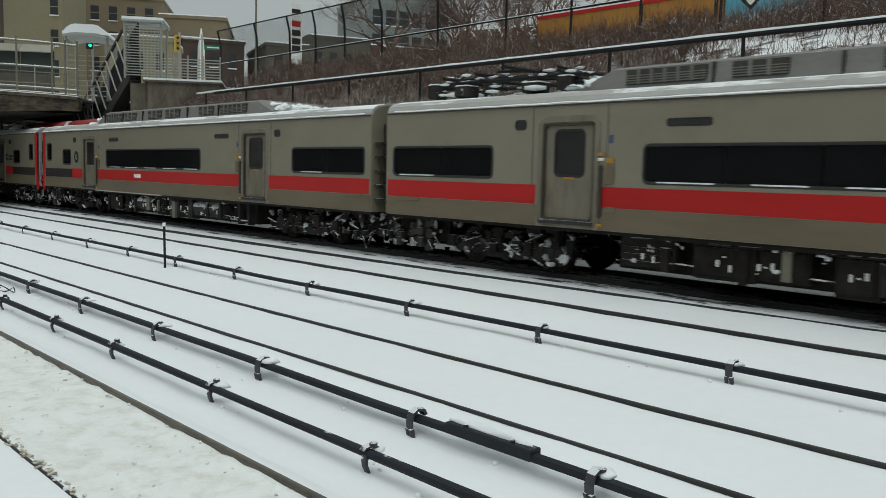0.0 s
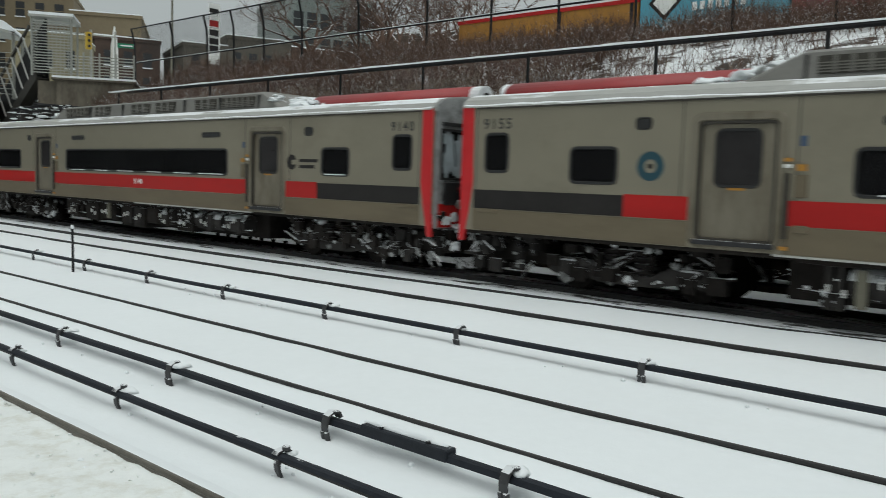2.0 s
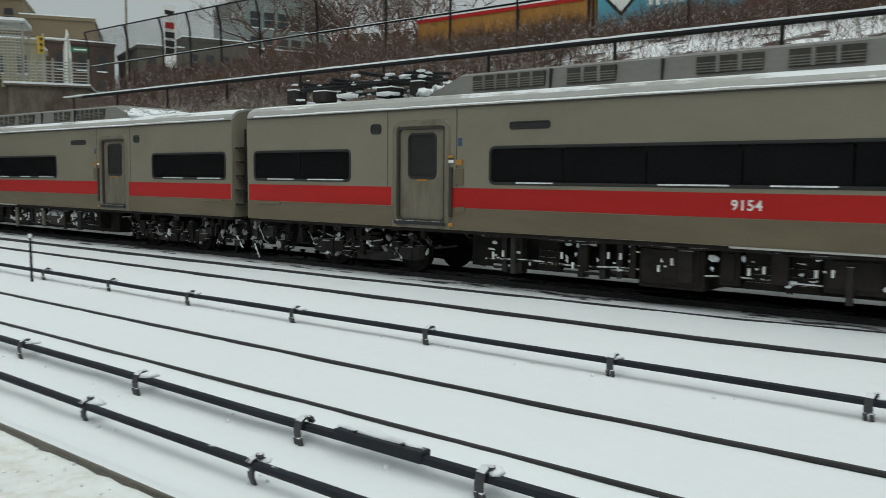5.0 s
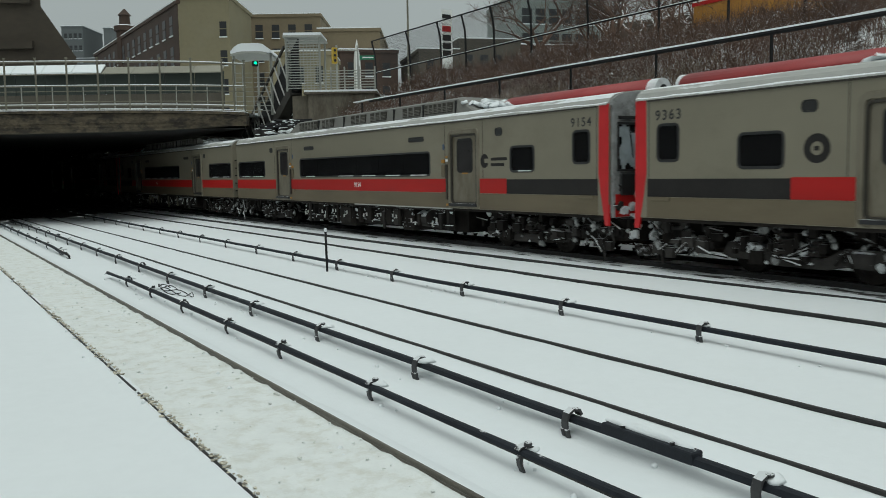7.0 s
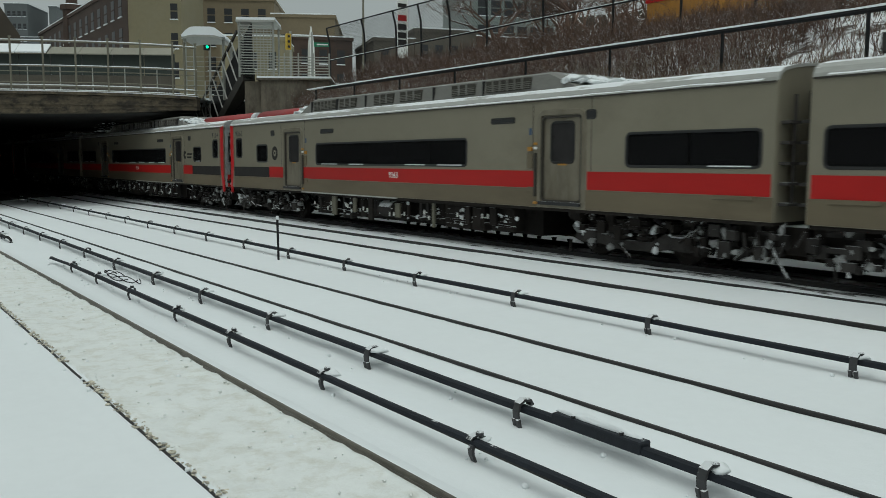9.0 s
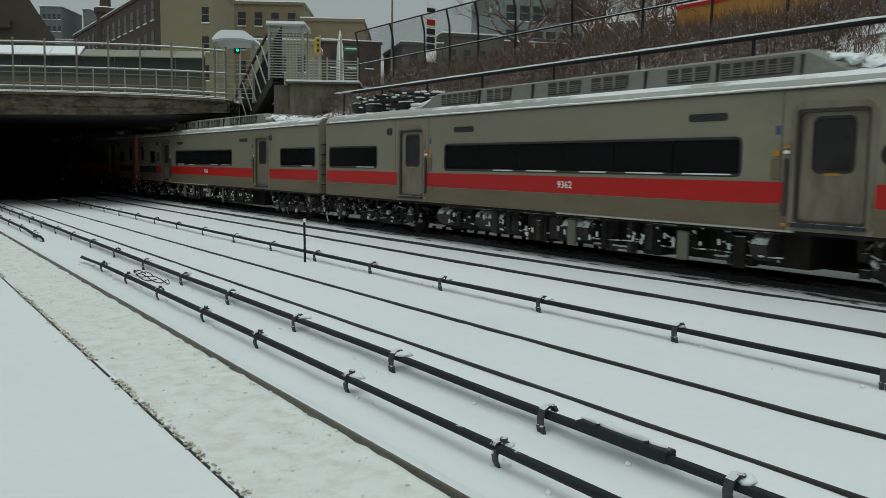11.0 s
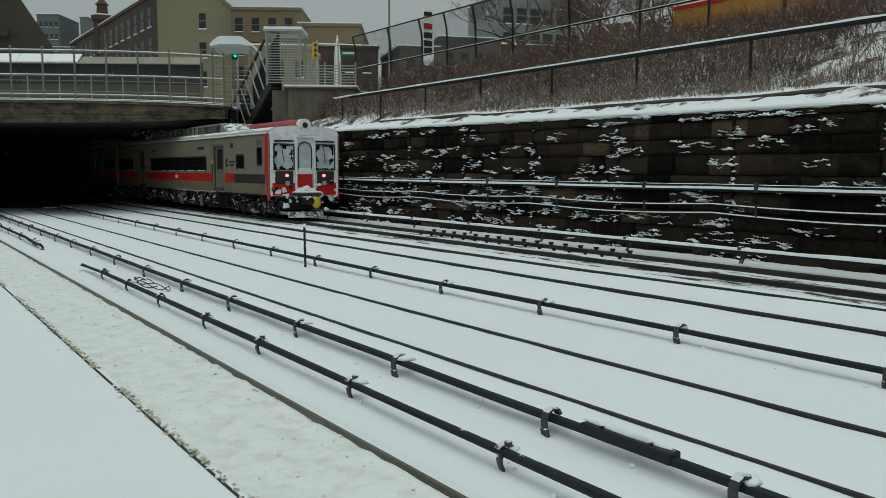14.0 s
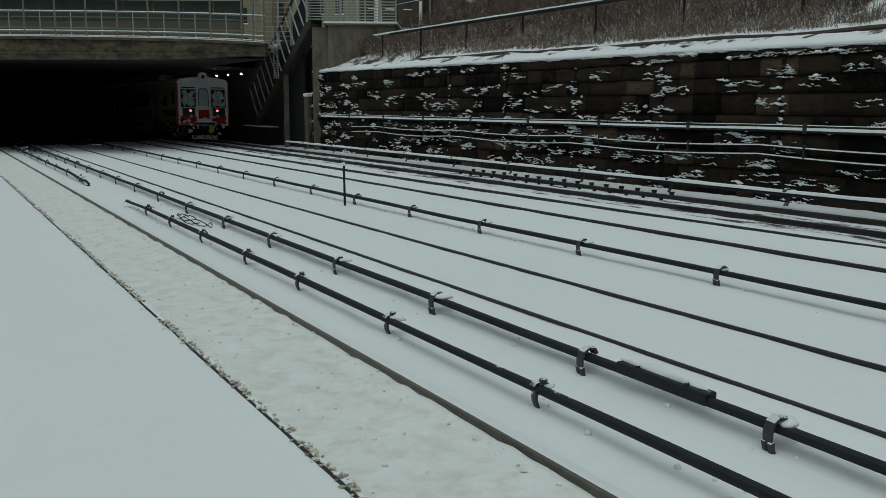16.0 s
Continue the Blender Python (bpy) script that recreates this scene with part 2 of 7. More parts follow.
def sweep(bm, pts, r, n=6):
    """A round bar along a run of points."""
    pts = [Vector(p) for p in pts]
    rings = []
    for i, p in enumerate(pts):
        d = (pts[min(i + 1, len(pts) - 1)] - pts[max(i - 1, 0)]).normalized()
        u = (Vector((0, 0, 1)) if abs(d.z) < 0.9 else Vector((1, 0, 0))).cross(d).normalized()
        w = d.cross(u)
        rings.append([bm.verts.new(p + (u * math.cos(k * math.tau / n) + w * math.sin(k * math.tau / n)) * r) for k in range(n)])
    for a, b in zip(rings, rings[1:]):
        for k in range(n):
            bm.faces.new((a[k], a[(k + 1) % n], b[(k + 1) % n], b[k]))
    bm.faces.new(rings[0][::-1])
    bm.faces.new(rings[-1])


def mesh_of(name, bm, material, smooth=False):
    bmesh.ops.recalc_face_normals(bm, faces=bm.faces[:])
    me = bpy.data.meshes.new(name)
    bm.to_mesh(me)
    bm.free()
    me.materials.append(material)
    if smooth:
        for p in me.polygons:
            p.use_smooth = True
    return me


def part(name, bm, material, parent=None, label="", smooth=False):
    ob = new(name, mesh_of(name, bm, material, smooth))
    ob.parent = parent
    return tagged(ob, label)


def thing(name, label, category, group="", m=None):
    ob = new(name)
    ob.empty_display_size = 0.2
    if m is not None:
        ob.matrix_basis = m
    return tagged(ob, label, category, group)


def structure(name, bm, material, label="", smooth=False, kind="structure"):
    ob = part(name, bm, material, None, label, smooth)
    return tagged(ob, label, "", "", kind)


def wobble(x, y, z=0.0, s=1.0):
    return noise.noise(Vector((x * s, y * s, z)))

# ======== ground: the snowed-in track bed ========
BED = [(-60, -0.05), (1.9, -0.05), (2.12, -0.02), (2.4, -0.05), (3.4, -0.05), (3.5, -0.045), (3.57, -0.08), (3.62, -0.02), (3.72, -0.05), (3.85, -0.1), (4.3, -0.1), (5.0, -0.13), (5.45, -0.19), (5.58, -0.15), (5.78, -0.06), (6.06, -0.04),
       (6.3, -0.03), (7.6, -0.03), (7.8, -0.05), (9.0, -0.07), (9.9, -0.06), (10.15, 0.06), (11.65, 0.12), (11.9, 0.1), (12.8, 0.16), (13.4, 0.24),
       (14.2, 0.23), (16.1, 0.23), (16.5, 0.24), (17.7, 0.3)]


def bed(x):
    return float(np.interp(x, [p[0] for p in BED], [p[1] for p in BED]))


def sheet(name, xs, ys, height, material, label="", smooth=True):
    bm = bmesh.new()
    rows = [[bm.verts.new((x, y, height(x, y))) for x in xs] for y in ys]
    for a, b in zip(rows, rows[1:]):
        for i in range(len(xs) - 1):
            bm.faces.new((a[i], a[i + 1], b[i + 1], b[i]))
    return structure(name, bm, material, label, smooth)


def snow_height(x, y):
    h = bed(x) + 0.012 * wobble(x, y, 0, 0.9) + 0.006 * wobble(x, y, 3, 3.1)
    if 2.3 < x < 3.42:
        h += 0.03 * wobble(x, y, 7, 2.3) + 0.022 * wobble(x, y, 9, 5.5)
    if 3.8 < x < 6.0:
        h += 0.02 * wobble(x, y, 11, 1.3)
    return h


fine_y = list(np.arange(-6, 40, 0.28)) + list(np.arange(40, 61, 1.0))
near_x = sorted(set([-60, -20, -9, -4, -1.5, 0] + list(np.round(np.arange(0.6, 9.0, 0.17), 3)) + list(np.round(np.arange(9.0, 17.71, 0.3), 3)) + [p[0] for p in BED[1:]]))
ys = [-80, -40, -15] + fine_y
sheet("ground", near_x, ys, snow_height, SNOW, "smooth fresh snow over the track bed")
# snow stops here; the floor beyond is painted dark for lack of daylight
sheet("tunnel_floor", [-9, 0, 4, 8, 12, 18.4], [59.5, 60.5, 74.5, 80, 120, 180, 260], lambda x, y: bed(x) - 0.03, TUNNEL, "tunnel floor painted near black for the gloom inside")
sheet("trodden_strip", [2.2] + list(np.arange(2.26, 3.46, 0.07)) + [3.5, 3.532], list(np.arange(-3, 46, 0.2)),
      lambda x, y: bed(x) + 0.026 + 0.024 * wobble(x, y, 7, 2.3) + 0.02 * wobble(x, y, 9, 5.5) + 0.014 * wobble(x, y, 2, 9) - (0 if 2.22 < x < 3.51 else 0.055 if x > 3 else 0.08), SNOW_DIRTY, "lumpy yellowed snow between the nearest rails")
# this bed's dark colour partly stands in for shadow under the coaches
sheet("track_four_bed", list(np.arange(13.6, 16.45, 0.2)), list(np.arange(-30, 74, 0.5)),
      lambda x, y: bed(x) + 0.012 + 0.02 * wobble(x, y, 5, 1.7) - (0.05 if x < 13.65 or x > 16.3 else 0), BALLAST, "ballast patched with wind-blown snow, darkened for the shadow under the train")

# rails and third rails


def rail(name, x, top, y0, y1, label, wide=0.07, steel=None, bend=0.0):
    bm = bmesh.new()
    w, f = wide / 2, 0.065
    prof = [(-f, -0.16), (f, -0.16), (f, -0.145), (0.012, -0.12), (0.012, -0.045), (w, -0.032), (w, -0.006), (w - 0.008, 0), (-w + 0.008, 0), (-w, -0.006),
            (-w, -0.032), (-0.012, -0.045), (-0.012, -0.12), (-f, -0.145)]
    ysr = list(np.arange(y0, min(y1, 70), 3.0)) + [70, y1] if y1 > 70 else list(np.arange(y0, y1, 3.0)) + [y1]
    rings = []
    for y in ysr:
        rings.append([bm.verts.new((x + a + bend * float(np.interp(y, (-5, 1.4, 5, 13, 25), (1.1, 1, 0.5, 0.2, 0))) + 0.006 * wobble(y, x, 2, 0.3), y, top + b + 0.006 * wobble(x, y, 4, 0.25))) for a, b in prof])
    for a, b in zip(rings, rings[1:]):
        for k in range(len(prof)):
            bm.faces.new((a[k], a[(k + 1) % len(prof)], b[(k + 1) % len(prof)], b[k]))
    bm.faces.new(rings[0])
    bm.faces.new(rings[-1][::-1])
    ob = part(name, bm, steel or RAIL)
    return tagged(ob, label, "rail", "running rails")


rail("rail", 2.17, -0.015, -40, 250, "rusty rail almost buried under snow", 0.032)
rail("rail", 3.56, 0.012, -40, 250, "rusty brown rail standing clear of the snow", 0.042, RAIL_WORN)
rail("rail", 6.15, 0.0, -40, 250, "thin dark rail line showing through snow", 0.045)
rail("rail", 7.71, 0.0, -40, 250, "thin dark rail line showing through snow", 0.045, bend=0.16)
rail("rail", 10.24, 0.045, -40, 250, "dark rail half hidden behind the third rail")
rail("rail", 11.75, 0.17, -40, 250, "thin dark rail line showing through snow", 0.055, bend=0.4)
rail("guard_rail_bar", 12.95, 0.262, -40, 60, "thin dark line of a half-buried guard rail", 0.04, bend=0.95)
rail("rail", 14.3, 0.36, -40, 250, "dark running rail under the passing train")
rail("rail", 15.8, 0.36, -40, 250, "dark running rail near the stone wall")


def drift(y):
    """How far the outer tracks lean away towards the station end."""
    return float(np.interp(y, (2.0, 8.0, 15.0), (1.0, 0.85, 0.0)))


def third_rail(x, z, y0, y1, brackets, label, end_dip=0.0, lean=1.0, skirt=0.035, topped=False, foot="hook", bend=0.0):
    """A covered electric rail carried on curved iron brackets, with a little snow on it."""
    base = thing("third_rail", label, "third rail", "third rails")
    bm = bmesh.new()
    prof = [(-0.06, -skirt), (-0.045, 0.018), (-0.02, 0.03), (0.02, 0.03), (0.045, 0.018), (0.06, -skirt), (0.04, -skirt), (0.035, 0.01), (-0.035, 0.01), (-0.04, -skirt)]
    if foot == "short":                  # a slimmer cover
        prof = [(a * 0.85, b) for a, b in prof]
    ysr = [y for y in np.arange(y0, y1, 0.75)] + [y1]
    rings = []
    for y in ysr:
        dz = -end_dip * max(0, 1 - (y - y0) / 2.5) - end_dip * max(0, 1 - (y1 - y) / 2.5)
        rings.append([bm.verts.new((x + a + bend * drift(y), y, z + dz + b + 0.012 * wobble(x, y, 1, 0.35))) for a, b in prof])
    for a, b in zip(rings, rings[1:]):
        for k in range(len(prof)):
            bm.faces.new((a[k], a[(k + 1) % len(prof)], b[(k + 1) % len(prof)], b[k]))
    bm.faces.new(rings[0])
    bm.faces.new(rings[-1][::-1])
    part("cover", bm, COVER, base)
    bm = bmesh.new()
    for ya, yb in ((y0, 2.0), (2.0, 8.0), (8.0, 15.0), (15.0, y1)) if bend else ((y0, y1),):
        rod(bm, (x + bend * drift(ya), ya, z - 0.03), (x + bend * drift(yb), yb, z - 0.03), 0.024, 4)
    part("contact_rail", bm, RAIL, base)
    if topped:
        bm = bmesh.new()
        prev = None
        for y in np.arange(y0, y1, 0.3):
            h = 0.045 + 0.03 * wobble(y, x, 0, 0.8)
            ring = [bm.verts.new((x + a, y, z + b)) for a, b in ((-0.075, 0.0), (-0.06, 0.02 + h), (0.04, 0.03 + h), (0.075, 0.0))]
            if prev:
                for k in range(3):
                    bm.faces.new((prev[k], prev[k + 1], ring[k + 1], ring[k]))
            prev = ring
        part("snow_strip", bm, SNOW, base, "", True)
    lumps = random.Random(int(x * 100))
    shape = bracket_mesh(lean, foot)
    cap = snow_cap_mesh()
    for y in brackets:
        ob = new("bracket", shape)
        ob.parent = base
        ob.matrix_basis = pose(x + bend * drift(y), y + lumps.uniform(-0.05, 0.05), z, 0, 0, lumps.uniform(-6, 6))
        if lumps.random() < 0.9:
            ob = new("snow_lump", cap)
            ob.parent = base
            s = lumps.uniform(0.45, 0.95)
            ob.matrix_basis = Matrix.LocRotScale((x + bend * drift(y) + (0.09 if foot == "short" else 0.05), y + lumps.uniform(-0.12, 0.06), z + (0.0 if foot == "short" else 0.03)), Euler((0, 0, lumps.uniform(0, 6))), (s * 1.1, s * 1.3, s))
    return base


SHAPES = {}


BRACKET = surface("frosted_bracket_iron", (0.05, 0.05, 0.052), 0.6, 0.2, vary=0.3, snow=0.9, snow_edge=0.78, snow_scale=9)


def strap(bm, pts, y0, y1, thick):
    """A bent flat bar: (x, z) points, from y0 to y1, thinning towards its end."""
    n_ = len(pts)
    rings = []
    for k, (x, z) in enumerate(pts):
        a, b = Vector(pts[max(k - 1, 0)]), Vector(pts[min(k + 1, n_ - 1)])
        d = (b - a).normalized()
        h = thick * (1 - 0.45 * k / (n_ - 1)) / 2
        ox, oz = -d.y * h, d.x * h
        rings.append([bm.verts.new(p) for p in ((x + ox, y0, z + oz), (x + ox, y1, z + oz), (x - ox, y1, z - oz), (x - ox, y0, z - oz))])
    for a, b in zip(rings, rings[1:]):
        for k in range(4):
            bm.faces.new((a[k], a[(k + 1) % 4], b[(k + 1) % 4], b[k]))
    bm.faces.new(rings[0][::-1])
    bm.faces.new(rings[-1])


def bracket_mesh(lean, foot):
    """An iron claw over the cover: a knuckle on top, an arm outside it and a splayed foot in the snow."""
    if ("b", lean, foot) not in SHAPES:
        bm = bmesh.new()
        if foot == "hook":
            arm = [(0.075, 0.02), (0.05, 0.07), (-0.02, 0.085), (-0.08, 0.05), (-0.105, -0.03), (-0.1, -0.11)]
            strap(bm, [(x * lean, z) for x, z in arm], -0.045, 0.045, 0.035)
            leg = [(-0.1, -0.1), (-0.085, -0.17), (-0.05, -0.24), (-0.01, -0.3)]
            strap(bm, [(x * lean, z) for x, z in leg], 0.012, 0.05, 0.045)
            strap(bm, [(x * lean - 0.012, z) for x, z in leg], -0.06, -0.02, 0.045)
            box(bm, -0.03, 0.03, -0.07, -0.01, 0.07, 0.11, 0.012)
        else:
            strap(bm, [(0.1, -0.03), (0.085, 0.035), (0.03, 0.055), (-0.035, 0.042), (-0.055, 0.02)], -0.045, 0.035, 0.025)
            strap(bm, [(-0.015, -0.02), (-0.035, -0.06), (-0.03, -0.11), (0.0, -0.18)], -0.045, 0.015, 0.04)
            box(bm, 0.0, 0.06, -0.08, -0.02, 0.05, 0.1, 0.012)
        SHAPES["b", lean, foot] = mesh_of("bracket", bm, BRACKET)
    return SHAPES["b", lean, foot]


def snow_cap_mesh():
    if "cap" not in SHAPES:
        bm = bmesh.new()
        bmesh.ops.create_icosphere(bm, subdivisions=2, radius=0.1)
        for v in bm.verts:
            v.co.z = max(0, v.co.z) * 0.75
            v.co *= 1 + 0.35 * noise.noise(v.co * 14)
        SHAPES["cap"] = mesh_of("snow_lump", bm, SNOW, True)
    return SHAPES["cap"]


third_rail(4.335, 0.075, -8, 23.0, [2.5, 5.58, 8.43, 11.1, 13.4, 16.0, 18.4, 20.7], "black covered third rail on short iron brackets beside a running rail", 0.06, skirt=0.012, foot="short")
third_rail(4.36, 0.075, 30.0, 60, list(np.arange(30.9, 60, 3.05)), "black covered third rail section starting at a snowy end ramp", 0.08, foot="short")
third_rail(5.53, 0.0, -12, 74, [-2.1, 1.0, 4.07, 6.34, 9.27, 12.34, 15.36] + list(np.arange(18.3, 72, 3.05)), "long black covered third rail on hooked brackets")
third_rail(9.6, 0.13, -40, 80, [-6.9, -3.8, -0.8, 2.15, 5.2, 8.32, 11.28, 14.32, 17.28, 20.2] + list(np.arange(23.2, 78, 3.05)), "long black covered third rail on hooked brackets, snow drifted below", bend=0.16)
third_rail(16.6, 0.62, -40, 44, list(np.arange(-38, 43, 3.6)), "snow-topped covered third rail along the stone wall", lean=-1.0, skirt=0.07, topped=True)

# ======== retaining wall (blocks come last in the file) ========
WALL_X = 17.6


def wall_top(y):
    return 4.08 + 0.0115 * (y - 25)


bm = bmesh.new()
for y0_, y1_ in ((-45, 0), (0, 42.6)):
    a = [bm.verts.new(p) for p in ((WALL_X + 0.06, y0_, -0.5), (WALL_X + 0.06, y1_, -0.5), (WALL_X + 0.06, y1_, wall_top(y1_) - 0.03), (WALL_X + 0.06, y0_, wall_top(y0_) - 0.03))]
    b = [bm.verts.new(v.co + Vector((0.9, 0, 0))) for v in a]
    bm.faces.new(a)
    bm.faces.new(b[::-1])
    for k in range(4):
        bm.faces.new((a[k], b[k], b[(k + 1) % 4], a[(k + 1) % 4]))
wall_east = structure("wall_east", bm, MORTAR, "tall soot-blackened brownstone retaining wall dusted with snow")


def bank(x, y):
    """Height of the embankment over the wall."""
    t = wall_top(y)
    h = float(np.interp(x, [17.5, 17.75, 18.3, 19.0, 21, 24, 26.5, 28, 5000], [t - 0.02, t + 0.07, t + 0.3, t + 0.65, 5.6, 6.75, 6.95, 7.0, 7.0]))
    if 18 < x < 26:
        h += 0.12 * wobble(x, y, 2, 0.6) + 0.05 * wobble(x, y, 8, 2.0)
    else:
        h += 0.025 * wobble(x, y, 8, 2.0) * (x < 30)
    return h


sheet("bank", [17.52, 17.62, 17.75, 18.0, 18.3, 18.65, 19, 19.5, 20, 21, 22, 23, 24, 25, 26.5, 28, 40], list(np.arange(-60, 41.5, 0.6)), bank, EARTH, "snowy weed-covered embankment over the wall")
sheet("upper_ground", [20.9, 40, 120, 600, 3000], [41.2, 60, 120, 300, 1000, 4000], lambda x, y: 6.7, SNOW, "snow-covered street level")
sheet("upper_ground", [39.9, 120, 600, 3000], [-4000, -500, -100, 0, 41.3], lambda x, y: 6.98, SNOW, "snow-covered street level")
sheet("upper_ground", [-3000, -200, -40, -9], [-4000, -300, -60, 0, 44, 300, 4000], lambda x, y: 6.5, SNOW, "snow-covered street level")

# snow lip along the wall top
bm = bmesh.new()
prev = None
for y in np.arange(-45, 42.4, 0.22):
    t, b_ = wall_top(y), 0.05 * wobble(y, 1, 0, 1.3) + 0.04 * wobble(y, 5, 0, 4.0)
    ring = [bm.verts.new(p) for p in ((WALL_X + 0.02, y, t - 0.06 - max(0, b_)), (WALL_X - 0.05 - b_ * 0.6, y, t + 0.0), (WALL_X + 0.0, y, t + 0.08 + b_ * 0.4), (WALL_X + 0.3, y, t + 0.15 + b_), (WALL_X + 0.74, y, t + 0.29 + b_ * 1.2))]
    if prev:
        for k in range(4):
            bm.faces.new((prev[k], prev[k + 1], ring[k + 1], ring[k]))
    prev = ring
structure("snow_ledge", bm, SNOW, "thick snow ledge capping the stone wall", True)
bm = bmesh.new()
sweep(bm, [(18.42 + 0.03 * wobble(y, 4, 0, 0.7), y, wall_top(y) + 0.35 + 0.06 * wobble(y, 9, 0, 0.5)) for y in np.arange(-30, 33, 0.5)], 0.075, 6)
structure("bank_kerb", bm, EARTH, "dark half-buried timber kerb behind the snow ledge")
bm = bmesh.new()
prev = None
for y in np.arange(-30, 32.6, 0.25):
    z, h = wall_top(y) + 0.41 + 0.06 * wobble(y, 9, 0, 0.5), 0.05 + 0.06 * wobble(y, 3, 0, 1.6)
    ring = [bm.verts.new(p) for p in ((18.42, y, z), (18.47, y, z + max(0.0, h)), (18.75, y, z + 0.1 + h), (18.95, y, z + 0.05))]
    if prev:
        for k in range(3):
            bm.faces.new((prev[k], prev[k + 1], ring[k + 1], ring[k]))
    prev = ring
structure("bank_snow_strip", bm, SNOW, "narrow uneven strip of snow behind the kerb", True)

# handrail on the bank
hand = thing("bank_handrail", "black iron pipe handrail with snow on top along the bank", "handrail")
bm = bmesh.new()
sweep(bm, [(19, y, 5.86) for y in np.arange(-30, 38.6, 3.9)], 0.06, 8)
part("rail_bar", bm, IRON_BARE, hand)
bm = bmesh.new()
prev = None
for y in np.arange(-30, 38.3, 0.4):
    h = 0.025 + 0.03 * max(0, wobble(y, 2, 0, 1.1))
    ring = [bm.verts.new(p) for p in ((18.942, y, 5.91), (18.955, y, 5.932 + h * 0.8), (19.03, y, 5.945 + h), (19.07, y, 5.9))]
    if prev:
        for k in range(3):
            bm.faces.new((prev[k], prev[k + 1], ring[k + 1], ring[k]))
    prev = ring
part("snow_strip", bm, SNOW, hand)
for y in [37.1, 33.4, 29.7, 25.9, 21.9, 18.1, 14.15, 10.3, 6.3, 2.4, -1.5, -5.4, -9.3]:
    bm = bmesh.new()
    rod(bm, (19, y, 4.5), (19, y, 5.86), 0.045, 6)
    part("post", bm, IRON_BARE, hand)

# cables and pipes fixed to the wall
pipes = thing("wall_conduits", "snow-lined black cable conduits clamped along the stone wall", "conduit")
for z0, r, drop, y0_, y1_ in ((2.1, 0.03, 0.01, -40, 41.5), (2.0, 0.05, 0.015, -40, 41.5), (1.62, 0.022, 0.08, -40, 40.5), (1.40, 0.022, 0.1, -40, 40.5)):
    bm = bmesh.new()
    pts = [(WALL_X - 0.12, y, z0 - drop * abs(math.sin(y * math.pi / 7.0))) for y in np.arange(y0_, y1_, 0.9)]
    pts += [(WALL_X - 0.12, y1_ + 0.4, z0 - 0.25), (WALL_X - 0.12, y1_ + 1.0, z0 - 1.1), (WALL_X - 0.12, y1_ + 1.05, 0.35)] if r > 0.025 else []
    sweep(bm, pts, r, 6)
    part("conduit", bm, IRON_BARE, pipes)
    bm = bmesh.new()
    prev = None
    for i, p in enumerate(pts[:-3]):
        h = r * (0.7 + 0.5 * wobble(p[1], z0, 0, 0.7)) * (0.3 if z0 > 2.05 else 1.0)
        ring = [bm.verts.new(q) for q in ((p[0] - r * 1.05, p[1], p[2] + r * (0.62 if z0 > 2.05 else 0.15)), (p[0] - r * 0.6, p[1], p[2] + r * 1.02 + h * 0.6), (p[0] + r, p[1], p[2] + r + h * 0.5))]
        if prev:
            for k in range(2):
                bm.faces.new((prev[k], prev[k + 1], ring[k + 1], ring[k]))
        prev = ring
    part("snow_strip", bm, SNOW, pipes)
for y in np.arange(-37, 41, 3.55):
    bm = bmesh.new()
    box(bm, WALL_X - 0.19, WALL_X - 0.02, y - 0.05, y + 0.05, 1.93, 2.17, 0.01)
    part("clamp", bm, IRON, pipes)
    bm = bmesh.new()
    box(bm, WALL_X - 0.16, WALL_X - 0.02, y - 0.03, y + 0.03, 1.36, 1.66, 0.01)
    part("clamp", bm, IRON, pipes)

# snow pole by the third track
pole = thing("marker_post", "thin black marker post with a white top standing in snow", "post")
bm = bmesh.new()
rod(bm, (9.22, 20.2, -0.2), (9.2, 20.2, 1.0), 0.032, 8)
part("shaft", bm, IRON_BARE, pole)
bm = bmesh.new()
rod(bm, (9.2, 20.2, 0.97), (9.2, 20.2, 1.06), 0.04, 8)
part("cap", bm, SNOW, pole)

# ======== street bridge and tunnel ========
BR, BD = Vector((17.0, 42.0)), Vector((-0.85, 0.53)).normalized()   # right end and way to the far end
BN = Vector((0.53, 0.85)).normalized()                               # away from the station


def on_bridge(u, d, z):
    """u metres along the parapet from its right end, d metres behind it."""
    p = BR + BD * u + BN * d
    return Vector((p.x, p.y, z))


def slab(bm, u0, u1, d0, d1, z0, z1, arch=0.0, lip=0.0, steps=1):
    """A block along the bridge; arch lifts its middle."""
    prev = None
    for k in range(steps + 1):
        u = u0 + (u1 - u0) * k / steps
        a = arch * (1 - math.exp(-max(0.0, u) / 4))
        ring = [bm.verts.new(on_bridge(u, d, z + a * (1 if hi else lip))) for d, z, hi in ((d0, z0, 0), (d0, z1, 1), (d1, z1, 1), (d1, z0, 0))]
        if prev:
            for i in range(4):
                bm.faces.new((prev[i], prev[(i + 1) % 4], ring[(i + 1) % 4], ring[i]))
        else:
            bm.faces.new(ring)
        prev = ring
    bm.faces.new(prev[::-1])


bm = bmesh.new()
slab(bm, 2.0, 34, 0.0, 0.7, 5.25, 5.38, 0.42, -1.1, 24)
bridge_front = structure("bridge_fascia", bm, BRIDGE, "sooty stone edge beam of the street bridge")
bm = bmesh.new()
slab(bm, 2.0, 34, -0.14, 0.75, 5.4, 5.54, 0.42, 1, 24)
for z_, out in ((5.18, 0.05), (4.98, 0.03)):
    strip = bmesh.new()
    slab(strip, 2.0, 34, -out, 0.02, z_, z_ + 0.07, 0.1, 1, 24)
    structure("bridge_string_course", strip, BRIDGE, "thin stone string course")
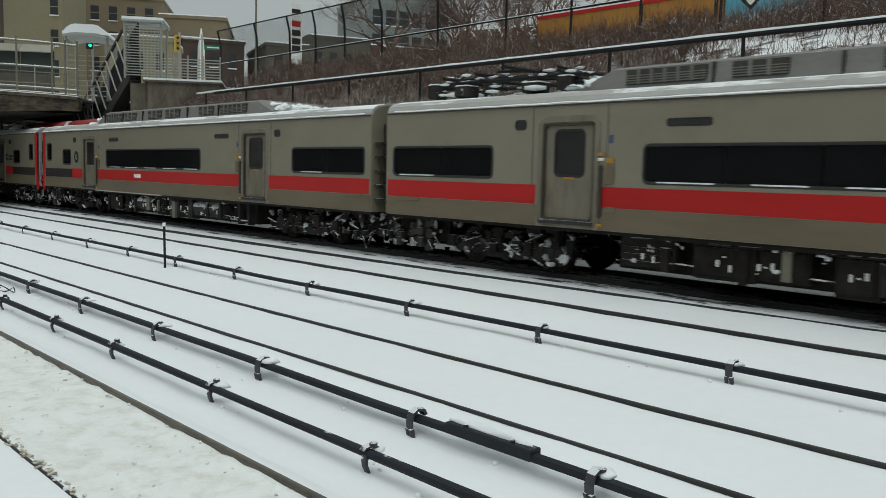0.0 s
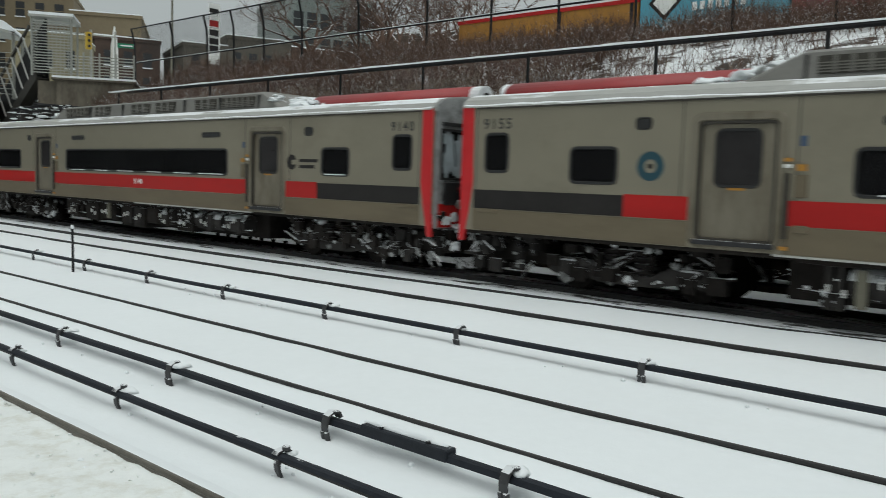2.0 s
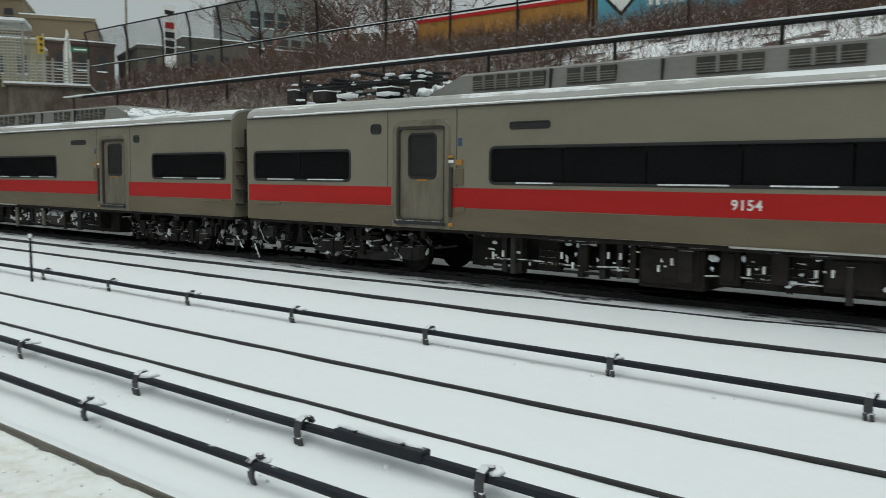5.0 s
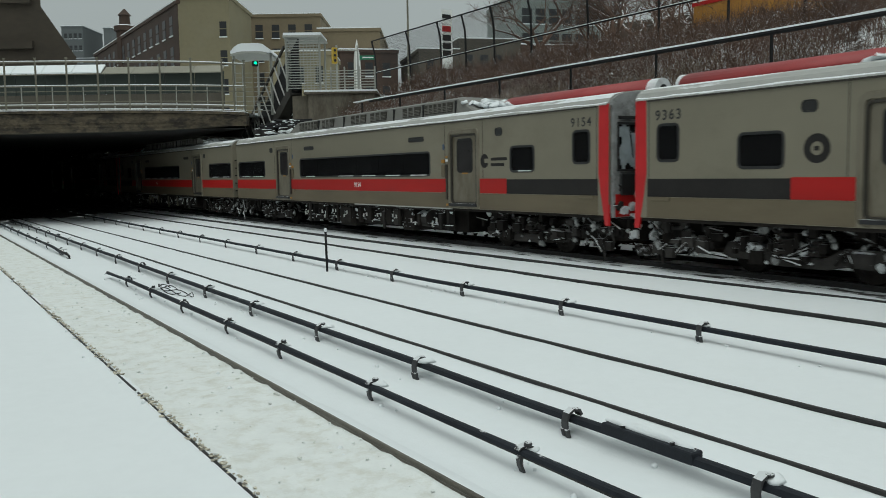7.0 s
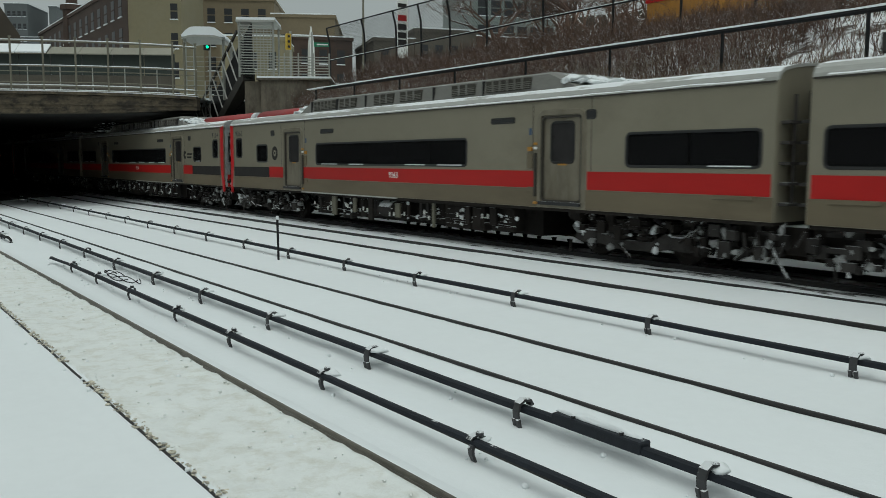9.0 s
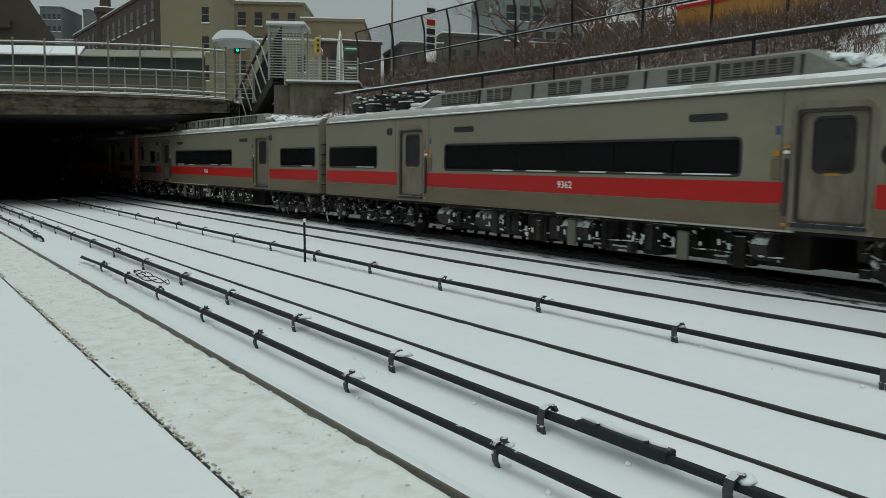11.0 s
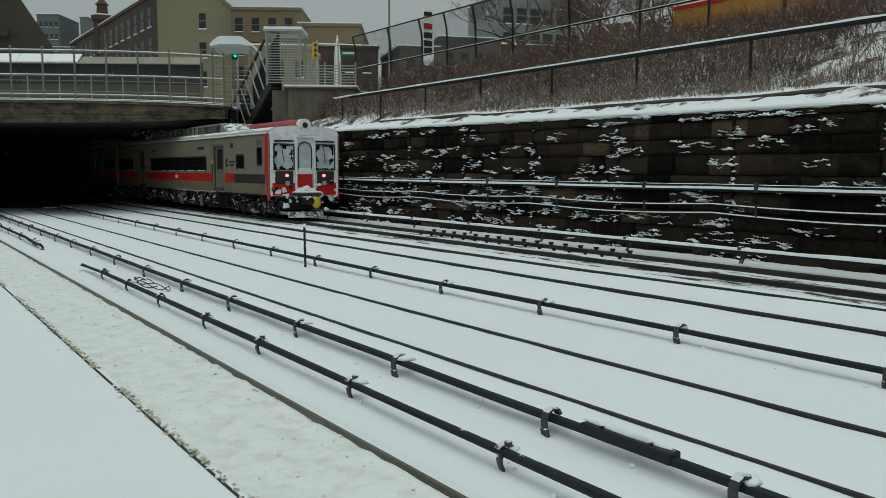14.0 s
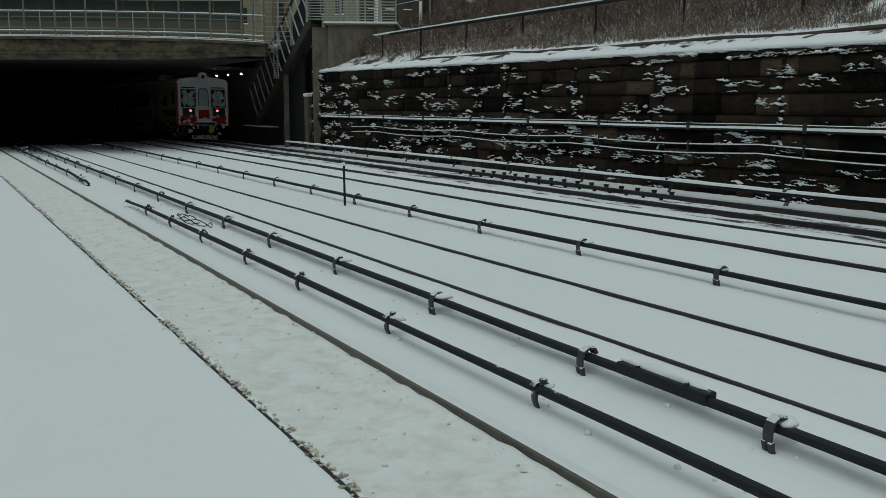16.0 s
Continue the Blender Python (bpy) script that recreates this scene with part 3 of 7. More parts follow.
structure("bridge_cornice", bm, BRIDGE, "projecting stone cornice under the bridge railing")
bm = bmesh.new()
slab(bm, 2.0, 34, -0.12, 0.5, 5.542, 5.58, 0.42, 1, 24)
structure("bridge_snow", bm, SNOW, "snow lying along the bridge edge")
# roof and walls carry the near-black gloom colour, not a real finish
bm = bmesh.new()
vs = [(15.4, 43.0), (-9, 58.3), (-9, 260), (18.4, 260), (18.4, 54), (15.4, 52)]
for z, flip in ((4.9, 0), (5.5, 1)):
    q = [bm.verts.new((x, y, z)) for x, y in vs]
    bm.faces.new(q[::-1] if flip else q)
structure("tunnel_roof", bm, TUNNEL, "underside of the bridge, painted near black for the gloom")
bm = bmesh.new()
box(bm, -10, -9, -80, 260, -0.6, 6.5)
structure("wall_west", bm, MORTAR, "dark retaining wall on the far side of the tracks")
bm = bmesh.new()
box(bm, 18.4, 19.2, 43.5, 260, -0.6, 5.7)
structure("tunnel_wall", bm, TUNNEL, "tunnel side wall, painted near black for the gloom")
# added wall, narrows the opening so less daylight gets in
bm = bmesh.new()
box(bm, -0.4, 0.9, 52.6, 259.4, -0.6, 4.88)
structure("tunnel_wall", bm, TUNNEL, "added black wall that keeps daylight out of the tunnel")
# added end wall, shuts the tunnel off so it stays dark
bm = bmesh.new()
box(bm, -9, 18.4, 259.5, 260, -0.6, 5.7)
structure("tunnel_end", bm, TUNNEL, "added black wall closing the far end of the tunnel")
bm = bmesh.new()
q = [bm.verts.new(on_bridge(u, d, 5.72)) for u, d in ((2.0, 0.5), (34, 0.5), (34, 60), (2.0, 60))]
bm.faces.new(q)
structure("bridge_street", bm, SNOW, "snow-covered street over the tunnel")
bm = bmesh.new()
box(bm, -60, 60, -80.6, -80, -1, 7)
structure("wall_south", bm, MORTAR, "dark wall closing the cutting behind the station")
# ======== the electric train ========
TRACK_X, RAIL_Z = 15.05, 0.36
HALF = 1.6
CAR = 25.9


def pierced(bm, x, thick, y0, y1, z0, z1, holes):
    """An upright wall of given thickness in the y-z plane, with square openings (y0, y1, z0, z1) through it."""
    ysx = sorted({y0, y1, *(v for h in holes for v in h[:2])})
    zs = sorted({z0, z1, *(v for h in holes for v in h[2:])})
    inner = x + thick

    def solid(i, k):
        if not (0 <= i < len(ysx) - 1 and 0 <= k < len(zs) - 1):
            return False
        cy, cz = (ysx[i] + ysx[i + 1]) / 2, (zs[k] + zs[k + 1]) / 2
        return not any(h[0] < cy < h[1] and h[2] < cz < h[3] for h in holes)

    cache = {}

    def vert(xx, y, z):
        key = (xx, y, z)
        if key not in cache:
            cache[key] = bm.verts.new(key)
        return cache[key]

    for i in range(len(ysx) - 1):
        for k in range(len(zs) - 1):
            if not solid(i, k):
                continue
            a, b, c, d = ysx[i], ysx[i + 1], zs[k], zs[k + 1]
            for xx in (x, inner):
                bm.faces.new([vert(xx, *p) for p in ((a, c), (b, c), (b, d), (a, d))])
            for di, dk, p, q in ((-1, 0, (a, c), (a, d)), (1, 0, (b, c), (b, d)), (0, -1, (a, c), (b, c)), (0, 1, (a, d), (b, d))):
                if not solid(i + di, k + dk):
                    bm.faces.new([vert(x, *p), vert(x, *q), vert(inner, *q), vert(inner, *p)])


def pane_frame(bm, x, out, y0, y1, z0, z1, w):
    """A raised rounded surround."""
    r = min(0.09, (y1 - y0) / 3, (z1 - z0) / 3)

    def loop(grow):
        pts = []
        for cy, cz, a0 in ((y1 - r, z1 - r, 0), (y0 + r, z1 - r, 90), (y0 + r, z0 + r, 180), (y1 - r, z0 + r, 270)):
            for k in range(5):
                a = radians(a0 + k * 22.5)
                pts.append((cy + (r + grow) * math.cos(a), cz + (r + grow) * math.sin(a)))
        return pts

    a = [bm.verts.new((x, *p)) for p in loop(w)]
    b = [bm.verts.new((x + out, *p)) for p in loop(w * 0.8)]
    c = [bm.verts.new((x + out, *p)) for p in loop(0)]
    d = [bm.verts.new((x - out * 0.4, *p)) for p in loop(-0.01)]
    for p, q in ((a, b), (b, c), (c, d)):
        for i in range(len(p)):
            bm.faces.new((p[i], p[(i + 1) % len(p)], q[(i + 1) % len(p)], q[i]))


def rounded_pane(bm, x, y0, y1, z0, z1, r=0.09):
    pts = []
    for cy, cz, a0 in ((y1 - r, z1 - r, 0), (y0 + r, z1 - r, 90), (y0 + r, z0 + r, 180), (y1 - r, z0 + r, 270)):
        for k in range(5):
            a = radians(a0 + k * 22.5)
            pts.append((cy + r * math.cos(a), cz + r * math.sin(a)))
    a = [bm.verts.new((x, *p)) for p in pts]
    b = [bm.verts.new((x + 0.012, *p)) for p in pts]
    bm.faces.new(a)
    bm.faces.new(b[::-1])
    for i in range(len(a)):
        bm.faces.new((a[i], a[(i + 1) % len(a)], b[(i + 1) % len(a)], b[i]))


def lettering(text, size, place, material, parent, name="number"):
    cu = bpy.data.curves.new(name, "FONT")
    cu.body, cu.size, cu.extrude, cu.align_x, cu.align_y = text, size, 0.002, "CENTER", "CENTER"
    cu.space_character = 1.3 if material is BLACK_MARK else 1.12
    cu.offset = 0.004
    cu.materials.append(material)
    ob = new(name, cu)
    ob.parent = parent
    ob.matrix_basis = pose(*place, 90, 0, -90)
    return ob


WHEELS = []


def bogie(base, cy, rnd):
    for yy in (cy - 1.25, cy + 1.25):
        bm = bmesh.new()
        rod(bm, (-0.78, 0, 0), (0.78, 0, 0), 0.085, 8)
        for sx in (-1, 1):
            rod(bm, (sx * 0.70, 0, 0), (sx * 0.80, 0, 0), 0.43, 20)
            rod(bm, (sx * 0.66, 0, 0), (sx * 0.70, 0, 0), 0.455, 20)
            rod(bm, (sx * 0.80, 0, 0), (sx * 0.83, 0, 0), 0.30, 16, 0.26)
            for k in range(6):
                a = k * math.tau / 6
                rod(bm, (sx * 0.82, 0.2 * math.cos(a), 0.2 * math.sin(a)), (sx * 0.85, 0.2 * math.cos(a), 0.2 * math.sin(a)), 0.03, 6)
        wheels = part("wheelset", bm, UNDER, base, "steel wheels and axle, grimed black")
        wheels.matrix_basis = pose(0, yy, 0.43)
        WHEELS.append((wheels, yy))
    for sx in (-1, 1):
        bm = bmesh.new()
        x0 = sx * 1.02
        out = [(cy - 1.75, 0.36), (cy - 1.6, 0.62), (cy - 0.9, 0.62), (cy - 0.5, 0.42), (cy + 0.5, 0.42), (cy + 0.9, 0.62), (cy + 1.6, 0.62), (cy + 1.75, 0.36),
               (cy + 1.5, 0.28), (cy + 0.95, 0.3), (cy + 0.55, 0.22), (cy - 0.55, 0.22), (cy - 0.95, 0.3), (cy - 1.5, 0.28)]
        a = [bm.verts.new((x0 - 0.08, *p)) for p in out]
        b = [bm.verts.new((x0 + 0.08, *p)) for p in out]
        bm.faces.new(a)
        bm.faces.new(b[::-1])
        for i in range(len(out)):
            bm.faces.new((a[i], a[(i + 1) % len(out)], b[(i + 1) % len(out)], b[i]))
        for yy in (cy - 1.25, cy + 1.25):
            box(bm, x0 - 0.13, x0 + 0.13, yy - 0.2, yy + 0.2, 0.3, 0.6, 0.03)
        part("bogie_frame", bm, UNDER_ICE, base, "bogie side frame caked with ice")
        for yy in (cy - 0.32, cy + 0.32):
            bm = bmesh.new()
            for k in range(4):
                rod(bm, (x0, yy, 0.46 + k * 0.11), (x0, yy, 0.53 + k * 0.11), 0.19 - 0.01 * k, 10)
            part("air_spring", bm, UNDER, base)
        bm = bmesh.new()
        for k in range(34):
            yy, zz = cy + rnd.uniform(-1.9, 1.9), rnd.uniform(0.3, 0.95)
            w, h = rnd.uniform(0.03, 0.16), rnd.uniform(0.03, 0.16)
            if k % 3:
                box(bm, x0 + sx * 0.05, x0 + sx * rnd.uniform(0.1, 0.24), yy - w, yy + w, zz - h, zz + h)
            else:
                rod(bm, (x0 + sx * 0.15, yy, zz), (x0 + sx * 0.15, yy + rnd.uniform(-0.6, 0.6), zz + rnd.uniform(-0.3, 0.3)), 0.03, 6)
        tagged(part("brake_rigging", bm, UNDER, base, "brake rods, hoses and brackets spattered with snow"), kind="stuff")
        for k in range(24):
            yy, zz = cy + rnd.uniform(-1.9, 1.9), rnd.uniform(0.22, 0.95)
            bm = bmesh.new()
            bmesh.ops.create_icosphere(bm, subdivisions=2, radius=rnd.uniform(0.03, 0.1))
            for v in bm.verts:
                v.co *= 1 + 1.1 * noise.noise(v.co * 8 + Vector((yy, zz, k)))
                v.co += Vector((x0 + sx * 0.08, yy, zz))
            part("ice_lump", bm, (FACE_ICE, UNDER_ICE, FACE_GREY)[k % 3], base)


def underside(base, sgn, rnd):
    """Boxes, tanks and pipes slung between the bogies."""
    # added dark box: blocks the view through and gives the underfloor shadow
    bm = bmesh.new()
    box(bm, -0.95, 0.95, *sorted((sgn * (7.0 - CAR / 2), sgn * (18.9 - CAR / 2))), 0.3, 0.98)
    part("centre_sill", bm, UNDER, base, "added dark filler box standing in for the shadow under the floor")
    bm = bmesh.new()
    box(bm, -1.615, -1.56, *sorted((sgn * (6.95 - CAR / 2), sgn * (13.2 - CAR / 2))), 1.015, 1.048)
    part("sill_strip", bm, PALE_STEEL, base, "thin pale strip under the side wall")
    for k in range(9):
        y = sgn * (8.1 + k * 1.15 + rnd.uniform(-0.3, 0.3) - CAR / 2)
        bm = bmesh.new()
        w = rnd.choice((0.05, 0.08, 0.13))
        box(bm, -1.44, -1.36, y - w, y + w, rnd.uniform(0.24, 0.5), rnd.uniform(0.8, 1.0), 0.01)
        part("strut", bm, rnd.choice((UNDER_ICE, UNDER, UNDER, GALV_DULL)), base, "frosted hanger strut")
        for dy in (0.25, 0.37, 0.49):
            bm = bmesh.new()
            zc = rnd.uniform(0.5, 0.75)
            h = 0.015 if dy == 0.37 else 0.06
            box(bm, -1.415, -1.38, y + dy - 0.02, y + dy + 0.02, zc - h, zc + h)
            part("stencil_bar", bm, WHITE_MARK, base)
    s = 7.6
    while s < 18.2:
        w = rnd.choice([0.35, 0.5, 0.7, 0.9, 1.2])
        kind = rnd.random()
        y0, y1 = sorted((sgn * (s - CAR / 2), sgn * (s + w - CAR / 2)))
        low = rnd.uniform(0.22, 0.42)
        bm = bmesh.new()
        if kind < 0.2:
            rod(bm, (-1.14, y0, 0.66), (-1.14, y1, 0.66), 0.26, 12)
            box(bm, -1.25, -0.95, y0 + w * 0.3, y0 + w * 0.3 + 0.06, 0.7, 1.02)
            part("air_tank", bm, UNDER_ICE, base, "round air tank under the floor")
        elif kind < 0.45:
            box(bm, -1.3, 1.3, y0, y1, low, 1.0, 0.03)
            for k in range(3):
                box(bm, -1.33, -1.30, y0 + 0.06, y1 - 0.06, low + 0.08 + k * 0.13, low + 0.12 + k * 0.13)
            part("equipment_case", bm, UNDER, base)
        elif kind < 0.75:
            box(bm, -1.35, 1.35, y0, y1, low, 1.0, 0.03)
            box(bm, -1.38, -1.35, y0 + 0.08, y1 - 0.08, low + 0.08, 0.9)
            part("equipment_case", bm, rnd.choice([UNDER, UNDER, UNDER_ICE]), base)
        else:
            for k in range(2):
                box(bm, -1.28, -1.05, y0 + k * w * 0.5, y0 + k * w * 0.5 + 0.12, low, 1.02, 0.01)
            rod(bm, (-1.2, y0, low + 0.1), (-1.2, y1, low + 0.1), 0.05, 6)
            part("hanger", bm, UNDER_ICE, base)
        s += w + rnd.choice([0.04, 0.1, 0.25, 0.4])
    bm = bmesh.new()
    for k in range(70):
        s_, r = rnd.uniform(7.4, 18.4), rnd.uniform(0.015, 0.05)
        z = rnd.uniform(0.42, 0.98)
        m_ = Matrix.Translation((-1.36 + rnd.uniform(-0.02, 0.1), sgn * (s_ - CAR / 2), z)) @ Matrix.Diagonal((0.6, rnd.uniform(0.5, 2.4), rnd.uniform(0.4, 1.6), 1)) @ Matrix.Rotation(rnd.uniform(0, 3), 4, "X")
        for v in bmesh.ops.create_icosphere(bm, subdivisions=1, radius=r, matrix=m_)["verts"]:
            v.co += Vector((0, 1, 1)) * r * noise.noise(v.co * 23)
    tagged(part("ice_spatter", bm, FACE_ICE, base, "spatters of ice on the slung equipment"), kind="stuff")
    for xx, zz, r in ((-1.42, 0.97, 0.035), (-1.3, 0.5, 0.025)):
        bm = bmesh.new()
        sweep(bm, [(xx, sgn * (s_ - CAR / 2), zz + 0.02 * math.sin(s_ * 3)) for s_ in np.arange(7.3, 18.6, 0.5)], r, 5)
        part("pipe", bm, UNDER, base)


def cab_front(base, sgn, lit):
    """The driving end: two windscreens, a middle door, lamps, red corners and a snow-caked face."""
    y = sgn * (0.42 - CAR / 2)          # face plane
    o = -sgn                             # outward along y
    face = FACE_ICE if lit else FACE_GREY   # the trailing end is caked white

    def plate(bm, x0, x1, z0, z1, d0, d1, bevel=0.0):
        box(bm, x0, x1, *sorted((y + o * d0, y + o * d1)), z0, z1, bevel)

    bm = bmesh.new()
    holes = [(-1.35, -0.52, 2.1, 3.1), (0.52, 1.35, 2.1, 3.1), (-0.28, 0.28, 2.15, 3.2)]
    tmp = bmesh.new()
    pierced(tmp, 0, 0.07, -1.52, 1.52, 1.0, 3.53, [(a, b, c, d) for a, b, c, d in holes])
    for f_ in tmp.faces:
        bm.faces.new([bm.verts.new((v.co.y, y + o * (0.06 - v.co.x), v.co.z)) for v in f_.verts])
    tmp.free()
    bmesh.ops.remove_doubles(bm, verts=bm.verts[:], dist=0.0005)
    part("cab_face", bm, face, base, "cab end wall plastered white with snow" if lit else "grey cab end wall streaked with ice")
    bm = bmesh.new()
    arch = [(math.copysign(abs(math.cos(radians(a))) ** 0.6, math.cos(radians(a))) * 1.56, 3.52 + math.sin(radians(a)) ** 0.8 * 0.34) for a in range(0, 181, 9)]
    a = [bm.verts.new((x, y + o * 0.06, z)) for x, z in arch]
    b = [bm.verts.new((x, y - o * 0.05, z)) for x, z in arch]
    bm.faces.new(a)
    bm.faces.new(b[::-1])
    for i in range(len(arch)):
        bm.faces.new((a[i], a[(i + 1) % len(arch)], b[(i + 1) % len(arch)], b[i]))
    part("roof_end", bm, face, base)
    for x0, x1 in ((-1.35, -0.52), (0.52, 1.35)):
        bm = bmesh.new()
        plate(bm, x0, x1, 2.1, 3.1, 0.0, 0.02)
        ws = part("windscreen", bm, GLASS, base)
        bm = bmesh.new()
        for i in range(18):
            for k in range(22):
                fx, fz = (i + 0.5) / 18, (k + 0.5) / 22
                edge = min(fx, 1 - fx, fz * 1.5, (1 - fz) * 0.8)
                if edge + 0.28 * noise.noise(Vector((fx * 4 + x0, fz * 4, 2.0))) + 0.12 * noise.noise(Vector((fx * 11, fz * 11, x0))) < 0.07:
                    continue
                wx, wz = (x1 - x0) / 18, 1.0 / 22
                plate(bm, x0 + i * wx, x0 + (i + 1) * wx, 2.1 + k * wz, 2.1 + (k + 1) * wz, 0.021, 0.03 + 0.012 * edge)
        part("frost", bm, FROST, ws, "ragged frost over most of the windscreen")
        bm = bmesh.new()
        for a, b, c, d in ((x0 - 0.05, x0, 2.05, 3.15), (x1, x1 + 0.05, 2.05, 3.15), (x0, x1, 3.1, 3.15), (x0, x1, 2.05, 2.1)):
            plate(bm, a, b, c, d, 0.064, 0.085)
        part("windscreen_seal", bm, RUBBER, ws)
        bm = bmesh.new()
        rod(bm, (x0 + 0.3, y + o * 0.09, 3.12), (x0 + 0.42, y + o * 0.09, 2.35), 0.015, 5)
        part("wiper", bm, RUBBER, ws)
        bm = bmesh.new()
        plate(bm, x0 + 0.02, x1 - 0.02, 1.5, 2.02, 0.065, 0.12, 0.03)
        part("lamp_panel", bm, RUBBER, base, "black lamp surround")
        bm = bmesh.new()
        cx = (x0 + x1) / 2 + (0.1 if x0 < 0 else -0.1)
        rod(bm, (cx, y + o * 0.1, 1.84), (cx, y + o * 0.16, 1.84), 0.062, 14)
        part("tail_lamp", bm, TAIL if lit else LENS, base, "glowing red tail lamp" if lit else "unlit red tail lamp")
        bm = bmesh.new()
        rod(bm, (cx + (0.02), y + o * 0.1, 1.52), (cx + 0.02, y + o * 0.15, 1.52), 0.1, 14)
        part("headlight", bm, GALV, base, "unlit iced headlight")
        bm = bmesh.new()
        plate(bm, x0 - 0.1, x1 + 0.06, 1.02, 1.53, 0.064, 0.09)
        part("red_panel", bm, RED, base)
        bm = bmesh.new()
        plate(bm, x0 - 0.02, x1, 3.22, 3.29, 0.064, 0.1)
        part("grille", bm, RUBBER, base)
    bm = bmesh.new()
    plate(bm, -0.28, 0.28, 2.15, 3.2, 0.0, 0.03)
    part("door_pane", bm, FROST, base, "frosted end-door window")
    bm = bmesh.new()
    hoop = [(-0.3, 2.1), (-0.3, 2.95)] + [(-0.3 * math.cos(radians(a)), 2.95 + 0.28 * math.sin(radians(a))) for a in range(15, 180, 15)] + [(0.3, 2.95), (0.3, 2.1)]
    sweep(bm, [(x, y + o * 0.08, z) for x, z in hoop], 0.025, 5)
    part("door_hoop", bm, RUBBER, base, "dark arched rim of the end-door window")
    bm = bmesh.new()
    for x0, x1, z0, z1 in ((-0.46, -0.38, 1.0, 3.4), (0.38, 0.46, 1.0, 3.4), (-0.46, 0.46, 3.4, 3.48)):
        plate(bm, x0, x1, z0, z1, 0.064, 0.16, 0.02)
    part("door_surround", bm, face, base)
    bm = bmesh.new()
    plate(bm, -0.34, 0.34, 1.35, 1.9, 0.064, 0.08)
    part("red_door_panel", bm, RED, base)
    bm = bmesh.new()
    for k in range(8):
        bmesh.ops.create_icosphere(bm, subdivisions=2, radius=0.12, matrix=Matrix.Translation((-0.33 + k * 0.095, y + o * 0.12, 1.2 + 0.04 * math.sin(k * 2.1) + (0.1 if 2 < k < 6 else 0))) @ Matrix.Diagonal((1.2, 0.9, 0.8, 1)))
    tagged(part("snow_heap", bm, SNOW, base, "", True), kind="stuff")
    bm = bmesh.new()                     # round pod over the door
    rod(bm, (0, y - o * 0.3, 3.92), (0, y + o * 0.12, 3.92), 0.27, 18)
    plate(bm, -0.27, 0.27, 3.5, 3.92, -0.2, 0.12)
    pod = part("lamp_pod", bm, FACE_ICE, base, "round white lamp pod on the roof edge")
    bm = bmesh.new()
    rod(bm, (0, y + o * 0.121, 3.92), (0, y + o * 0.14, 3.92), 0.12, 14)
    part("lens", bm, RUBBER, pod)
    bm = bmesh.new()
    plate(bm, -0.6, 0.6, 1.0, 1.12, 0.05, 0.42, 0.03)
    part("step_plate", bm, RUBBER, base)
    bm = bmesh.new()
    plate(bm, -0.55, 0.55, 1.122, 1.19, 0.05, 0.4, 0.02)
    part("snow_on_step", bm, SNOW, base)
    bm = bmesh.new()
    plate(bm, -0.28, 0.28, 0.62, 0.98, -0.2, 0.45, 0.04)
    rod(bm, (0, y + o * 0.3, 0.78), (0, y + o * 0.62, 0.78), 0.16, 10)
    part("coupler", bm, UNDER, base, "black coupler head")
    bm = bmesh.new()
    bmesh.ops.create_uvsphere(bm, u_segments=14, v_segments=8, radius=0.2)
    for v in bm.verts:
        v.co = Vector((v.co.x * 1.0 + 0.3, y + o * 0.5 + v.co.y * 0.4, v.co.z * 1.25 + 0.72))
    part("hose_cover", bm, YELLOW, base, "yellow coupler cover")
    bm = bmesh.new()
    for k in range(10):
        x0, x1 = -0.8 + k * 0.16, -0.8 + (k + 1) * 0.16
        c0, c1 = (0.35 - 0.2 * (x / 0.8) ** 2 for x in (x0, x1))
        v = [bm.verts.new(p) for p in ((x0, y + o * c0, 0.1), (x1, y + o * c1, 0.1), (x1, y + o * (c1 - 0.12), 0.34), (x0, y + o * (c0 - 0.12), 0.34))]
        bm.faces.new(v)
        w = [bm.verts.new(q.co - Vector((0, o * 0.04, 0))) for q in v]
        bm.faces.new(w[::-1])
        for i in range(4):
            bm.faces.new((v[i], w[i], w[(i + 1) % 4], v[(i + 1) % 4]))
    bmesh.ops.remove_doubles(bm, verts=bm.verts[:], dist=0.001)
    part("snow_plough", bm, UNDER_ICE, base, "curved pilot plough crusted with snow")
    rnd = random.Random(5)
    for k in range(44):
        bm = bmesh.new()
        bmesh.ops.create_icosphere(bm, subdivisions=2, radius=rnd.uniform(0.04, 0.12))
        side = rnd.choice((-1, 1))
        c = Vector((side * rnd.uniform(0.3, 1.4), y + o * rnd.uniform(0.03, 0.12), rnd.uniform(0.95, 1.75))) if k < 28 else Vector((side * rnd.uniform(0.2, 1.3), y + o * rnd.uniform(-0.1, 0.3), rnd.uniform(0.4, 1.0)))
        for v in bm.verts:
            v.co *= 1 + 1.0 * noise.noise(v.co * 11 + c * 5)
            v.co.y *= 0.55
            v.co += c
        part("ice_lump", bm, FACE_ICE if k % 3 else UNDER, base)


